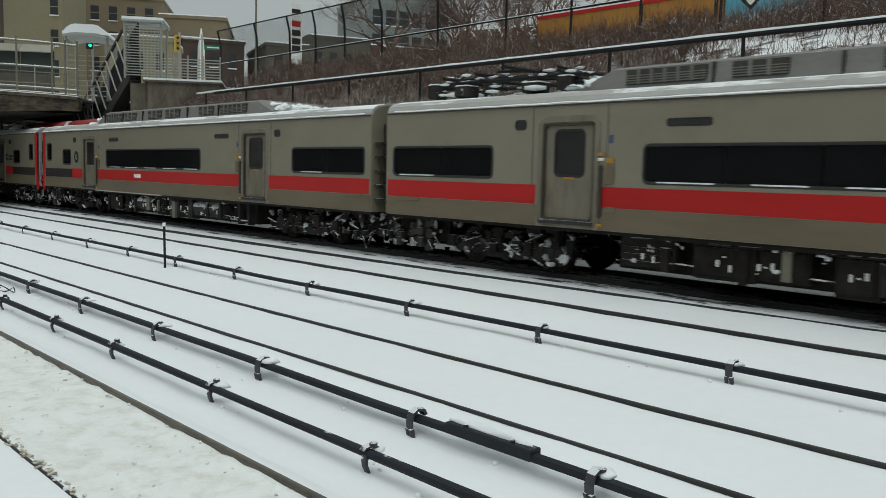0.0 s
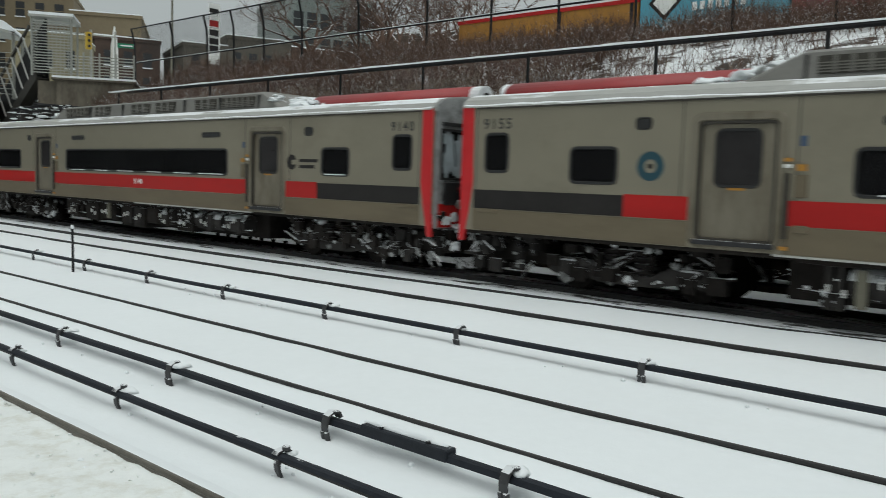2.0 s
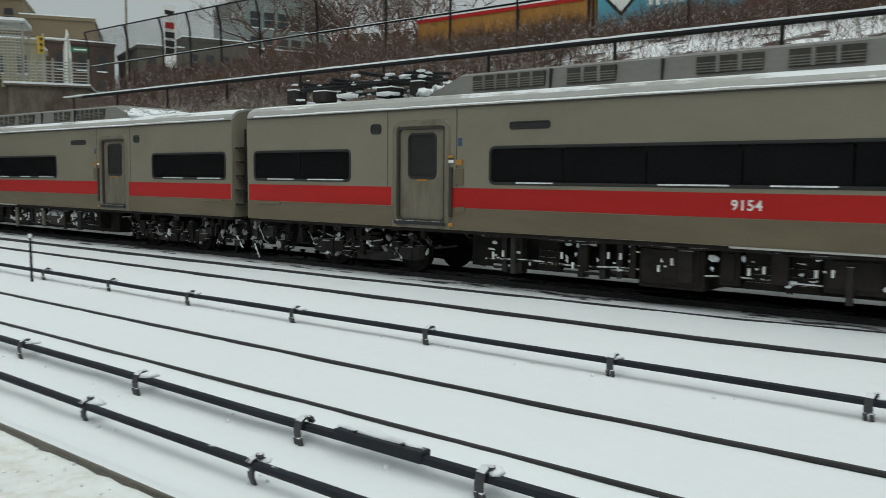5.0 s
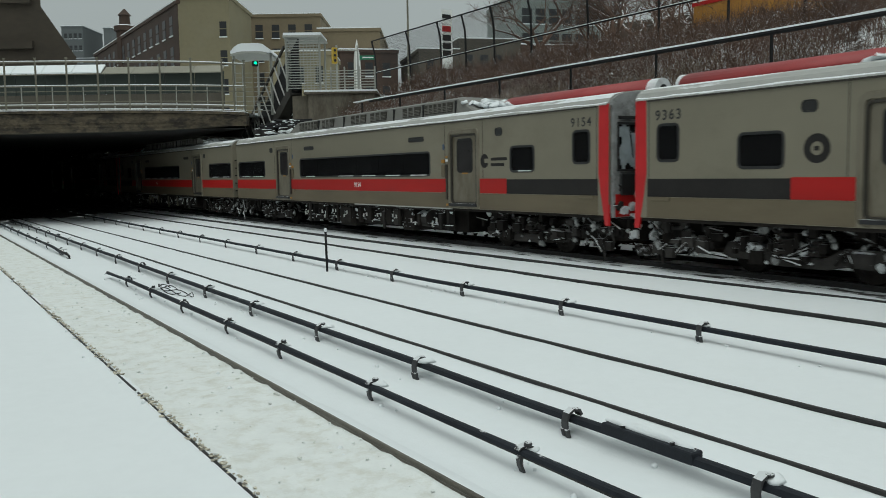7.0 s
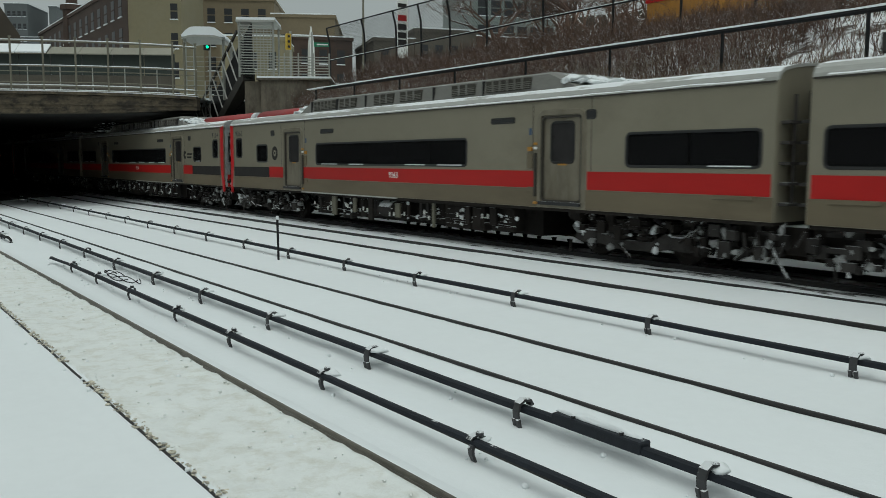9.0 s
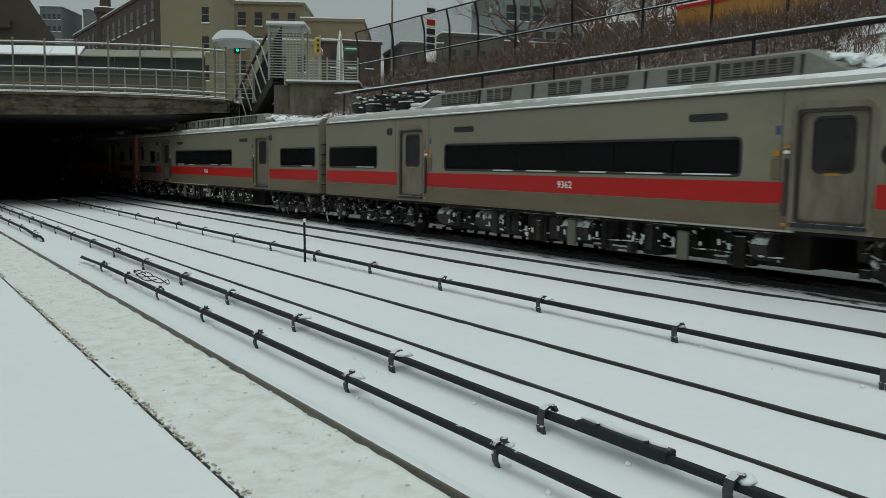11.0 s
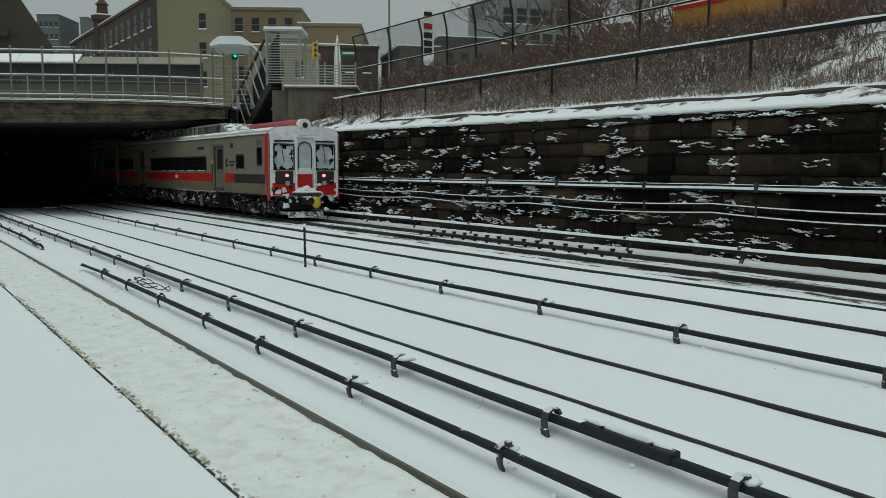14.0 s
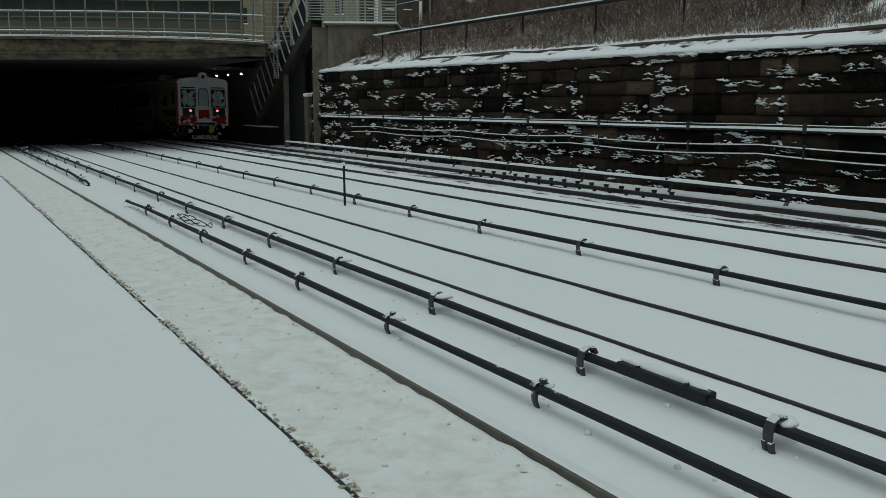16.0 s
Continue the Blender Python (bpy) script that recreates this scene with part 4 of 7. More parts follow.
def end_gear(base, sgn, s0, s1, rnd):
    """Couplers, hoses, steps and clotted ice slung under a coach end."""
    def at(s_):
        return sgn * (s_ - CAR / 2)
    bm = bmesh.new()
    box(bm, -0.9, 0.9, *sorted((at(s0), at(s1))), 0.42, 0.97, 0.03)
    part("end_casing", bm, UNDER, base, "dark casing under the coach end")
    bm = bmesh.new()
    for k in range(30):
        y, z = at(rnd.uniform(s0, s1)), rnd.uniform(0.35, 1.0)
        x = rnd.uniform(-1.45, -0.95)
        if k % 3:
            w, h = rnd.uniform(0.03, 0.16), rnd.uniform(0.04, 0.2)
            box(bm, x, x + 0.12, y - w, y + w, z - h, z + h * 0.4)
        else:
            rod(bm, (x, y, z), (x + rnd.uniform(-0.1, 0.1), y + rnd.uniform(-0.35, 0.35), z - rnd.uniform(0.1, 0.4)), 0.025, 6)
    tagged(part("hose_tangle", bm, UNDER_ICE, base, "hoses, steps and brackets spattered with ice"), kind="stuff")
    bm = bmesh.new()
    for k in range(14):
        r = rnd.uniform(0.025, 0.07)
        m_ = Matrix.Translation((rnd.uniform(-1.46, -1.0), at(rnd.uniform(s0, s1)), rnd.uniform(0.3, 1.0))) @ Matrix.Diagonal((0.7, rnd.uniform(0.5, 1.6), rnd.uniform(0.6, 2.0), 1))
        for v in bmesh.ops.create_icosphere(bm, subdivisions=2, radius=r, matrix=m_)["verts"]:
            v.co += noise.noise_vector(v.co * 16) * r * 0.9
    tagged(part("clotted_ice", bm, FACE_GREY, base, "grey clots of road ice"), kind="stuff")


def rail_car(cab_back, number, logo, pantograph):
    """One married-pair coach. cab_back: its driving end trails."""
    sgn = 1 if cab_back else -1
    base = thing("rail_car", "dull steel commuter coach with red stripe and snowy roof", "train car", "coaches of the passing train")
    rnd = random.Random(number and int(number) or 1)

    def yy(a, b):
        return sorted((sgn * (a - CAR / 2), sgn * (b - CAR / 2)))

    far = 0.45 if number == "9363" else 0.08          # this coach carries its far door a little further on
    long_win = (8.1, 18.0) if cab_back else (8.1, 16.17 + far)
    doors = ((5.62, 6.95), (19.05 + far, 20.38 + far))
    wins = ((1.05, 1.62, 2.25, 3.0), (3.1, 4.08, 2.08, 2.72), (*long_win, 2.0, 2.7), (21.85 + far * 0.6, 25.3, 2.02, 2.7))
    z0, z1 = 1.05, 3.53
    holes = [(*yy(a, b), c, d) for a, b, c, d in wins] + [(*yy(a, b), 1.2, 3.15) for a, b in doors]
    for side in (-1, 1):
        bm = bmesh.new()
        pierced(bm, side * HALF, -side * 0.06, *yy(0.42, 25.58), z0, z1, holes)
        part("side_wall", bm, STEEL, base)
        if side == -1:
            for a, b in ((0.76, 5.5), (7.1, 18.92 + far), (20.52 + far, 25.57)):
                bm = bmesh.new()
                box(bm, -HALF - 0.006, -HALF - 0.002, *yy(a, b), 1.06, 1.49)
                part("lower_panel", bm, STEEL_LOW, base, "lower side panel, grime-streaked and painted darker for its turned-under shade")
    bm = bmesh.new()
    top = [(HALF - 0.004, 3.532), (1.585, 3.6), (1.54, 3.69), (1.42, 3.77), (1.1, 3.84), (0.6, 3.9), (0, 3.93)]
    top = top + [(-x, z) for x, z in top[-2::-1]]
    inner = [(x * 0.97, z - 0.05) for x, z in top[::-1]]
    extrude(bm, top + inner, *yy(0.42, 25.58))
    part("roof", bm, ROOF, base, "grey roof with wind-packed snow")
    bm = bmesh.new()
    extrude(bm, [(x * 0.975, z - 0.03) for x, z in top], *yy(25.5, 25.56))
    part("roof_cap", bm, STEEL, base, "steel cap closing the roof end")
    end_gear(base, sgn, 0.5, 2.1, rnd)
    end_gear(base, sgn, 24.0, 25.85, rnd)
    bm = bmesh.new()
    prev = None
    for s in np.arange(0.45, 25.6, 0.35):
        h = 0.012 + 0.02 * wobble(s, rnd.random(), 0, 1.4) + (0.012 if s < 6 else 0)
        y = sgn * (s - CAR / 2)
        ring = [bm.verts.new(p) for p in ((-1.632, y, 3.533), (-1.63, y, 3.545 + h), (-1.6, y, 3.565 + h), (-1.575, y, 3.58 + h))]
        if prev:
            for k in range(3):
                bm.faces.new((prev[k], prev[k + 1], ring[k + 1], ring[k]))
        prev = ring
    part("roof_edge_ice", bm, ROOF_RIM, base, "rim of ice along the roof edge", True)
    bm = bmesh.new()
    box(bm, -1.635, -HALF - 0.001, *yy(0.78, 25.55), 3.5, 3.532)
    part("drip_rail", bm, SEAM, base, "dark drip rail under the roof edge")
    for s_ in (0.8, 5.32, 7.24, 18.75 + far, 20.65 + far):
        bm = bmesh.new()
        box(bm, -HALF - 0.003, -HALF - 0.0005, *yy(s_, s_ + 0.018), 1.06, 3.498)
        part("panel_seam", bm, SEAM, base)
    bm = bmesh.new()
    box(bm, -1.56, 1.56, *yy(0.45, 25.55), 0.98, 1.1)
    part("floor_pan", bm, UNDER, base)
    for a, b in ((25.54, 25.6),):
        bm = bmesh.new()
        box(bm, -1.58, 1.58, *yy(a, b), 1.05, 3.55)
        part("end_wall", bm, STEEL, base)
    bm = bmesh.new()
    box(bm, -0.62, 0.62, *yy(25.6, 25.93), 1.05, 3.35, 0.03)
    for k in range(3):
        box(bm, -0.68, 0.68, *yy(25.63 + k * 0.1, 25.67 + k * 0.1), 1.02, 3.4)
    part("gangway_bellows", bm, RUBBER, base)
    bm = bmesh.new()
    rod(bm, (-1.3, sgn * (25.75 - CAR / 2), 1.4), (-1.3, sgn * (25.75 - CAR / 2), 3.3), 0.03, 6)
    for k in range(5):
        box(bm, -1.5, -1.15, *yy(25.6, 25.8), 1.35 + k * 0.36, 1.40 + k * 0.36)
    part("end_steps", bm, UNDER_ICE, base)
    # windows
    for n_, (a, b, c, d) in enumerate(wins):
        y0, y1 = yy(a, b)
        count = max(1, round((b - a) / 1.66))
        bm = bmesh.new()
        pane_frame(bm, -HALF + 0.003, -0.018, y0 + 0.02, y1 - 0.02, c + 0.02, d - 0.02, 0.05)
        win = part("window", bm, RUBBER, base)
        for k in range(count):
            bm = bmesh.new()
            w = (y1 - y0) / count
            rounded_pane(bm, -HALF + 0.02, y0 + k * w + (0.012 if k else -0.02), y0 + (k + 1) * w - (0.012 if k < count - 1 else -0.02), c - 0.02, d + 0.02, 0.03)
            part("pane", bm, GLASS, win)
            if (n_ in (1, 2, 3)) and rnd.random() < 0.8:
                bm = bmesh.new()
                box(bm, -HALF - 0.02, -HALF + 0.015, y0 + (k + 0.12) * w, y0 + (k + rnd.uniform(0.6, 0.9)) * w, c + 0.004, c + 0.03)
                part("frost_strip", bm, FACE_ICE, win)
        bm = bmesh.new()
        box(bm, HALF - 0.05, HALF - 0.035, y0, y1, c, d)
        part("far_pane", bm, GLASS, win)
    # doors
    for n_, (a, b) in enumerate(doors):
        y0, y1 = yy(a, b)
        bm = bmesh.new()
        pierced(bm, -HALF + 0.045, 0.04, y0, y1, 1.2, 3.15, [(y0 + 0.3, y1 - 0.3, 2.1, 3.0)])
        door = part("door", bm, DOOR, base, "sliding steel passenger door")
        bm = bmesh.new()
        pane_frame(bm, -HALF + 0.046, -0.016, y0 + 0.31, y1 - 0.31, 2.11, 2.99, 0.045)
        part("window_seal", bm, RUBBER, door)
        bm = bmesh.new()
        box(bm, -HALF + 0.055, -HALF + 0.068, y0 + 0.29, y1 - 0.29, 2.09, 3.01)
        part("door_pane", bm, DOOR_GLASS, door)
        bm = bmesh.new()
        pane_frame(bm, -HALF - 0.001, -0.03, y0 - 0.005, y1 + 0.005, 1.18, 3.17, 0.13)
        part("door_frame", bm, DOOR, base)
        bm = bmesh.new()
        pane_frame(bm, -HALF + 0.03, -0.045, y0 + 0.045, y1 - 0.045, 1.23, 3.11, 0.05)
        part("door_seal", bm, SEAM, base, "dark grimy rubber seal round the door")
        bm = bmesh.new()
        box(bm, -HALF - 0.09, -HALF + 0.02, y0 - 0.02, y1 + 0.02, 1.12, 1.2, 0.01)
        part("door_step", bm, IRON, base)
        bm = bmesh.new()
        box(bm, -HALF + 0.036, -HALF + 0.044, (y0 + y1) / 2 - 0.14, (y0 + y1) / 2 + 0.14, 2.03, 2.08)
        part("door_sticker", bm, ORANGE_MARK, door)
        bm = bmesh.new()
        box(bm, HALF - 0.05, HALF - 0.03, y0, y1, 1.2, 3.15)
        part("far_door", bm, STEEL, base)
        # call box and signs beside the door
        s_ = b + 0.38 if n_ == 0 else a - 0.38
        yb = sgn * (s_ - CAR / 2)
        bm = bmesh.new()
        box(bm, -HALF - 0.035, -HALF - 0.002, yb - 0.1, yb + 0.1, 1.95, 2.3, 0.015)
        part("grab_box", bm, STEEL_LOW, base)
        bm = bmesh.new()
        box(bm, -HALF - 0.04, -HALF - 0.001, yb - 0.07, yb + 0.07, 2.36, 2.46)
        part("door_lamp", bm, ORANGE_MARK, base)
        bm = bmesh.new()
        box(bm, -HALF - 0.005, -HALF - 0.001, yb - 0.05, yb + 0.05, 2.74, 2.9)
        part("sign", bm, BLUE_MARK, base, "small blue sign")
        bm = bmesh.new()
        box(bm, -HALF - 0.03, -HALF - 0.002, yb - 0.14, yb + 0.08, 1.4, 1.52, 0.01)
        part("step_iron", bm, STEEL_LOW, base)
        yd = sgn * ((b + 0.17 if n_ == 0 else a - 0.17) - CAR / 2)
        bm = bmesh.new()
        box(bm, -HALF - 0.06, -HALF - 0.002, yd - 0.035, yd + 0.035, 1.3, 2.32, 0.012)
        part("grab_rail_pocket", bm, SEAM, base, "dark grab rail pocket beside the door")
        for z_, m_ in ((2.5, ORANGE_MARK), (2.4, WHITE_MARK), (1.12, ORANGE_MARK)):
            bm = bmesh.new()
            box(bm, -HALF - 0.05, -HALF - 0.002, yd - 0.06, yd + 0.06, z_, z_ + 0.06, 0.01)
            part("reflector", bm, m_, base)
    # stripes
    for a, b in ((4.25, 5.48), (7.12, 18.9 + far), (20.55 + far, 25.52)):
        bm = bmesh.new()
        box(bm, -HALF - 0.006, -HALF - 0.001, *yy(a, b), 1.502, 1.9)
        part("red_stripe", bm, RED, base)
    bm = bmesh.new()
    box(bm, -HALF - 0.006, -HALF - 0.001, *yy(0.77, 4.25), 1.502, 1.88)
    part("charcoal_stripe", bm, CHAR, base)
    prof = [(0.40, 0.82), (0.42, 1.3), (0.42, 3.56), (0.72, 3.56), (0.74, 2.0), (0.66, 1.5), (0.52, 0.82)]
    for side in (-1, 1):
        bm = bmesh.new()
        a = [bm.verts.new((side * (HALF + 0.008), sgn * (s - CAR / 2), z)) for s, z in prof]
        b = [bm.verts.new((side * (HALF - 0.05), sgn * (s - CAR / 2), z)) for s, z in prof]
        bm.faces.new(a)
        bm.faces.new(b[::-1])
        for i in range(len(prof)):
            bm.faces.new((a[i], a[(i + 1) % len(prof)], b[(i + 1) % len(prof)], b[i]))
        part("red_corner", bm, RED_CORNER, base, "red painted cab corner")
    for s_, w in ((0.9, 0.5), (24.3, 0.9)):
        bm = bmesh.new()
        box(bm, -HALF - 0.03, -HALF - 0.004, *yy(s_, s_ + w), 1.42, 1.5, 0.008)
        part("ledge", bm, STEEL_LOW, base)
    # vents above the windows
    for s_, w, h in ((8.45, 0.88, 0.11), (16.65 if cab_back else 17.2 + far, 0.88, 0.11), (4.45, 0.28, 0.18), (20.95, 0.28, 0.18)):
        bm = bmesh.new()
        y0, y1 = yy(s_, s_ + w)
        pane_frame(bm, -HALF - 0.001, -0.014, y0, y1, 3.05, 3.05 + h, 0.02)
        box(bm, -HALF - 0.006, -HALF - 0.001, y0 + 0.01, y1 - 0.01, 3.06, 3.04 + h)
        part("vent", bm, RUBBER, base)
    # roof fairing with louvres
    bm = bmesh.new()
    steep = 0.9 if cab_back else 1.2
    prof = [(6.0, 3.76), (7.1, 4.27), (19.3 - (0.2 if cab_back else 0), 4.23), (19.3 + steep * 0.9, 3.76)]
    cross = [(-1.28, 0.0), (-1.2, 0.9), (-1.05, 1.0), (1.05, 1.0), (1.2, 0.9), (1.28, 0.0)]
    rings = []
    for s, z in prof:
        rings.append([bm.verts.new((x, sgn * (s - CAR / 2), 3.66 + (z - 3.66) * f_)) for x, f_ in cross])
    for a, b in zip(rings, rings[1:]):
        for k in range(5):
            bm.faces.new((a[k], a[k + 1], b[k + 1], b[k]))
    bm.faces.new(rings[0])
    bm.faces.new(rings[-1][::-1])
    fairing = part("roof_fairing", bm, HUMP, base, "long grey roof equipment fairing")
    for s_, w in ((7.35, 1.55), (9.2, 1.05), (11.4, 1.1), (12.9, 1.1), (15.5, 1.0), (17.0, 1.7)):
        y0, y1 = yy(s_, s_ + w)
        bm = bmesh.new()
        box(bm, -1.278, -1.2, y0, y1, 3.86, 4.14)
        part("louvre_recess", bm, VENT_PIT, fairing)
        for k in range(6):
            bm = bmesh.new()
            x = -1.292 + k * 0.004
            box(bm, x, x + 0.03, y0, y1, 3.885 + k * 0.046, 3.905 + k * 0.046)
            part("louvre", bm, VENT, fairing)
        bars = 3 if w < 1.4 else 6
        for k in range(1, bars):
            bm = bmesh.new()
            yk = y0 + (y1 - y0) * k / bars
            box(bm, -1.296, -1.24, yk - 0.03, yk + 0.03, 3.87, 4.15)
            part("louvre_mullion", bm, HUMP if w < 1.4 else VENT, fairing)
    for s_ in (7.15, 8.98, 10.85, 14.6, 16.85):
        bm = bmesh.new()
        box(bm, -1.287, -1.2, *yy(s_, s_ + 0.03), 3.74, 4.17)
        part("seam", bm, RUBBER, fairing)
    bm = bmesh.new()
    box(bm, -1.33, -1.25, *yy(6.9, 19.3), 3.72, 3.78)
    part("foot_flange", bm, SEAM, fairing, "dark flange along the foot of the fairing")
    for s0, s1, zt in ((5.3, 7.0, 4.24), (19.4, 19.4 + steep + 0.4, 4.16)):
        bm = bmesh.new()
        for k in range(46):
            s_ = rnd.uniform(s0, s1)
            f_ = (s_ - s0) / (s1 - s0)
            z_ = 3.89 + (zt - 3.89) * (f_ if s0 < 10 else 1 - f_) * 0.8
            x_ = rnd.uniform(-1.15, 0.9)
            z_ -= 0.09 * max(0.0, abs(x_) - 0.8) / 0.35
            bmesh.ops.create_icosphere(bm, subdivisions=2, radius=rnd.uniform(0.06, 0.19), matrix=Matrix.Translation((x_, sgn * (s_ - CAR / 2), z_)) @ Matrix.Rotation(rnd.uniform(0, 3), 4, "Z") @ Matrix.Diagonal((1.7, 0.8, 0.38, 1)))
        for v in bm.verts:
            v.co += 0.11 * noise.noise_vector(v.co * 8)
        tagged(part("roof_snow", bm, SNOW, base, "ragged snow on the sloping fairing end", True), kind="stuff")
    bm = bmesh.new()
    arc = [(0.5 * math.cos(radians(a)), 3.88 + 0.31 * math.sin(radians(a))) for a in range(0, 181, 15)]
    extrude(bm, arc, *yy(0.6, 5.9))
    part("red_roof_fairing", bm, RED_ROOF, base, "rounded red cable fairing on the roof", True)
    if pantograph:
        bm = bmesh.new()
        box(bm, -0.95, 0.95, *yy(20.15, 20.3), 3.9, 3.99, 0.02)
        panto = part("pantograph", bm, UNDER_ICE, base, "folded pantograph with ice on its bars")
        for s_ in (20.3, 21.6, 23.0, 24.6):
            for x in (-0.75, 0.75):
                bm = bmesh.new()
                rod(bm, (x, sgn * (s_ - CAR / 2), 3.9), (x, sgn * (s_ - CAR / 2), 4.22), 0.05, 8)
                for k in range(4):
                    rod(bm, (x, sgn * (s_ - CAR / 2), 3.95 + k * 0.07), (x, sgn * (s_ - CAR / 2), 3.98 + k * 0.07), 0.1, 8)
                part("insulator", bm, UNDER_ICE, panto)
        bm = bmesh.new()
        for x in (-0.75, 0.75):
            rod(bm, (x, sgn * (20.2 - CAR / 2), 4.24), (x, sgn * (24.8 - CAR / 2), 4.24), 0.05, 6)
            rod(bm, (x * 0.6, sgn * (21 - CAR / 2), 4.3), (x * 0.3, sgn * (24.4 - CAR / 2), 4.42), 0.03, 6)
        for k in range(16):
            a_, z_ = rnd.uniform(20.3, 24.6), rnd.uniform(4.1, 4.42)
            rod(bm, (rnd.uniform(-1.0, -0.5), sgn * (a_ - CAR / 2), z_), (rnd.uniform(-0.9, 0.5), sgn * (a_ + rnd.uniform(-0.9, 0.9) - CAR / 2), z_ + rnd.uniform(-0.2, 0.12)), 0.035, 6)
        for s_, z in ((20.6, 4.3), (21.9, 4.44), (22.2, 4.5), (23.1, 4.4), (24.2, 4.36)):
            rod(bm, (-1.0, sgn * (s_ - CAR / 2), z), (1.0, sgn * (s_ - CAR / 2), z), 0.045, 6)
        tagged(part("arm", bm, IRON_BARE, panto, "folded pantograph bars"), kind="stuff")
        bm = bmesh.new()
        for k in range(60):
            bmesh.ops.create_icosphere(bm, subdivisions=1, radius=rnd.uniform(0.03, 0.085), matrix=Matrix.Translation((rnd.uniform(-1.0, 0.2), sgn * (rnd.uniform(20.2, 24.8) - CAR / 2), rnd.choice((4.25, 4.3, 4.36, 4.42, 4.1)) + rnd.uniform(-0.03, 0.05))) @ Matrix.Diagonal((1.2, 2.0, 0.5, 1)))
        tagged(part("bar_ice", bm, SNOW, panto, "snow caught on the pantograph bars", True), kind="stuff")
        for s_, w, h in ((20.35, 0.35, 0.3), (21.2, 0.5, 0.22), (23.4, 0.45, 0.26), (24.5, 0.3, 0.34)):
            bm = bmesh.new()
            box(bm, -0.98, -0.55, *yy(s_, s_ + w), 3.9, 3.92 + h, 0.03)
            part("switch_box", bm, UNDER_ICE, panto, "small dark roof switch box")
        bm = bmesh.new()
        for k in range(14):
            bmesh.ops.create_icosphere(bm, subdivisions=1, radius=rnd.uniform(0.08, 0.2), matrix=Matrix.Translation((rnd.uniform(-1.1, 0.9), sgn * (rnd.uniform(20, 25) - CAR / 2), 3.97)) @ Matrix.Diagonal((1.5, 1.8, 0.4, 1)))
        tagged(part("roof_snow", bm, SNOW, base, "", True), kind="stuff")
    cab_front(base, sgn, number == "9362")
    bogie(base, sgn * (4.1 - CAR / 2), rnd)
    bogie(base, sgn * (21.9 - CAR / 2), rnd)
    underside(base, sgn, rnd)
    # lettering
    s_num = 12.95 if cab_back else 13.05 if number == "9363" else 11.15
    if number:
        lettering(number, 0.23, (-HALF - 0.009, sgn * (s_num - CAR / 2), 1.7), WHITE_MARK, base)
        lettering(number, 0.29, (-HALF - 0.004, sgn * (1.34 - CAR / 2), 3.19), BLACK_MARK, base)
    else:
        bm = bmesh.new()
        box(bm, -HALF - 0.008, -HALF - 0.0065, *yy(s_num - 0.3, s_num + 0.3), 1.63, 1.77)
        part("number_bar", bm, WHITE_MARK, base)
    bm = bmesh.new()
    if logo == "disc":
        for r, d in ((0.26, 0.004),):
            rod(bm, (-HALF - d, sgn * (4.75 - CAR / 2), 2.4), (-HALF - 0.001, sgn * (4.75 - CAR / 2), 2.4), r, 22)
        em = part("emblem", bm, TEAL_MARK if number == "9155" else CHAR, base, "round emblem")
        bm = bmesh.new()
        rod(bm, (-HALF - 0.007, sgn * (4.75 - CAR / 2), 2.4), (-HALF - 0.0045, sgn * (4.75 - CAR / 2), 2.4), 0.12, 20)
        part("emblem_face", bm, STEEL, em)
        bm = bmesh.new()
        box(bm, -HALF - 0.009, -HALF - 0.0075, *yy(4.7, 4.8), 2.36, 2.44)
        part("emblem_bar", bm, CHAR, em)
    else:
        rod(bm, (-HALF - 0.004, sgn * (5.25 - CAR / 2), 2.38), (-HALF - 0.001, sgn * (5.25 - CAR / 2), 2.38), 0.19, 20)
        em = part("emblem", bm, CHAR, base, "dark round operator mark")
        bm = bmesh.new()
        box(bm, -HALF - 0.006, -HALF - 0.0045, *yy(5.05, 5.25), 2.32, 2.44)
        part("emblem_notch", bm, STEEL, em)
        for z, w in ((2.42, 0.72), (2.27, 0.6)):
            bm = bmesh.new()
            box(bm, -HALF - 0.003, -HALF - 0.001, *yy(4.95 - w, 4.95), z - 0.04, z + 0.04)
            part("lettering_bar", bm, CHAR, em)
    return base


# offset of each coach's middle from the first visible coupling, ahead positive
TRAIN = []
for offset, back_, number, logo, panto in ((64.75, True, "", "mark", True), (38.85, False, "", "disc", False), (12.95, True, "9140", "mark", True),
                                           (-12.95, False, "9155", "disc", False), (-38.85, True, "9154", "mark", True),
                                           (-64.75, False, "9363", "disc", False), (-90.65, True, "9362", "mark", True)):
    TRAIN.append((offset, rail_car(back_, number, logo, panto)))

# ======== bridge railing, stair head and what stands on the street ========


def bar(bm, a, b, w, h):
    """A square bar between two points."""
    a, b = Vector(a), Vector(b)
    d = (b - a).normalized()
    u = d.cross(Vector((0, 0, 1)))
    u = (u if u.length > 0.01 else Vector((1, 0, 0))).normalized()
    v = u.cross(d)
    r = [[bm.verts.new(p + u * x * w / 2 + v * y * h / 2) for x, y in ((-1, -1), (1, -1), (1, 1), (-1, 1))] for p in (a, b)]
    for k in range(4):
        bm.faces.new((r[0][k], r[0][(k + 1) % 4], r[1][(k + 1) % 4], r[1][k]))
    bm.faces.new(r[0][::-1])
    bm.faces.new(r[1])


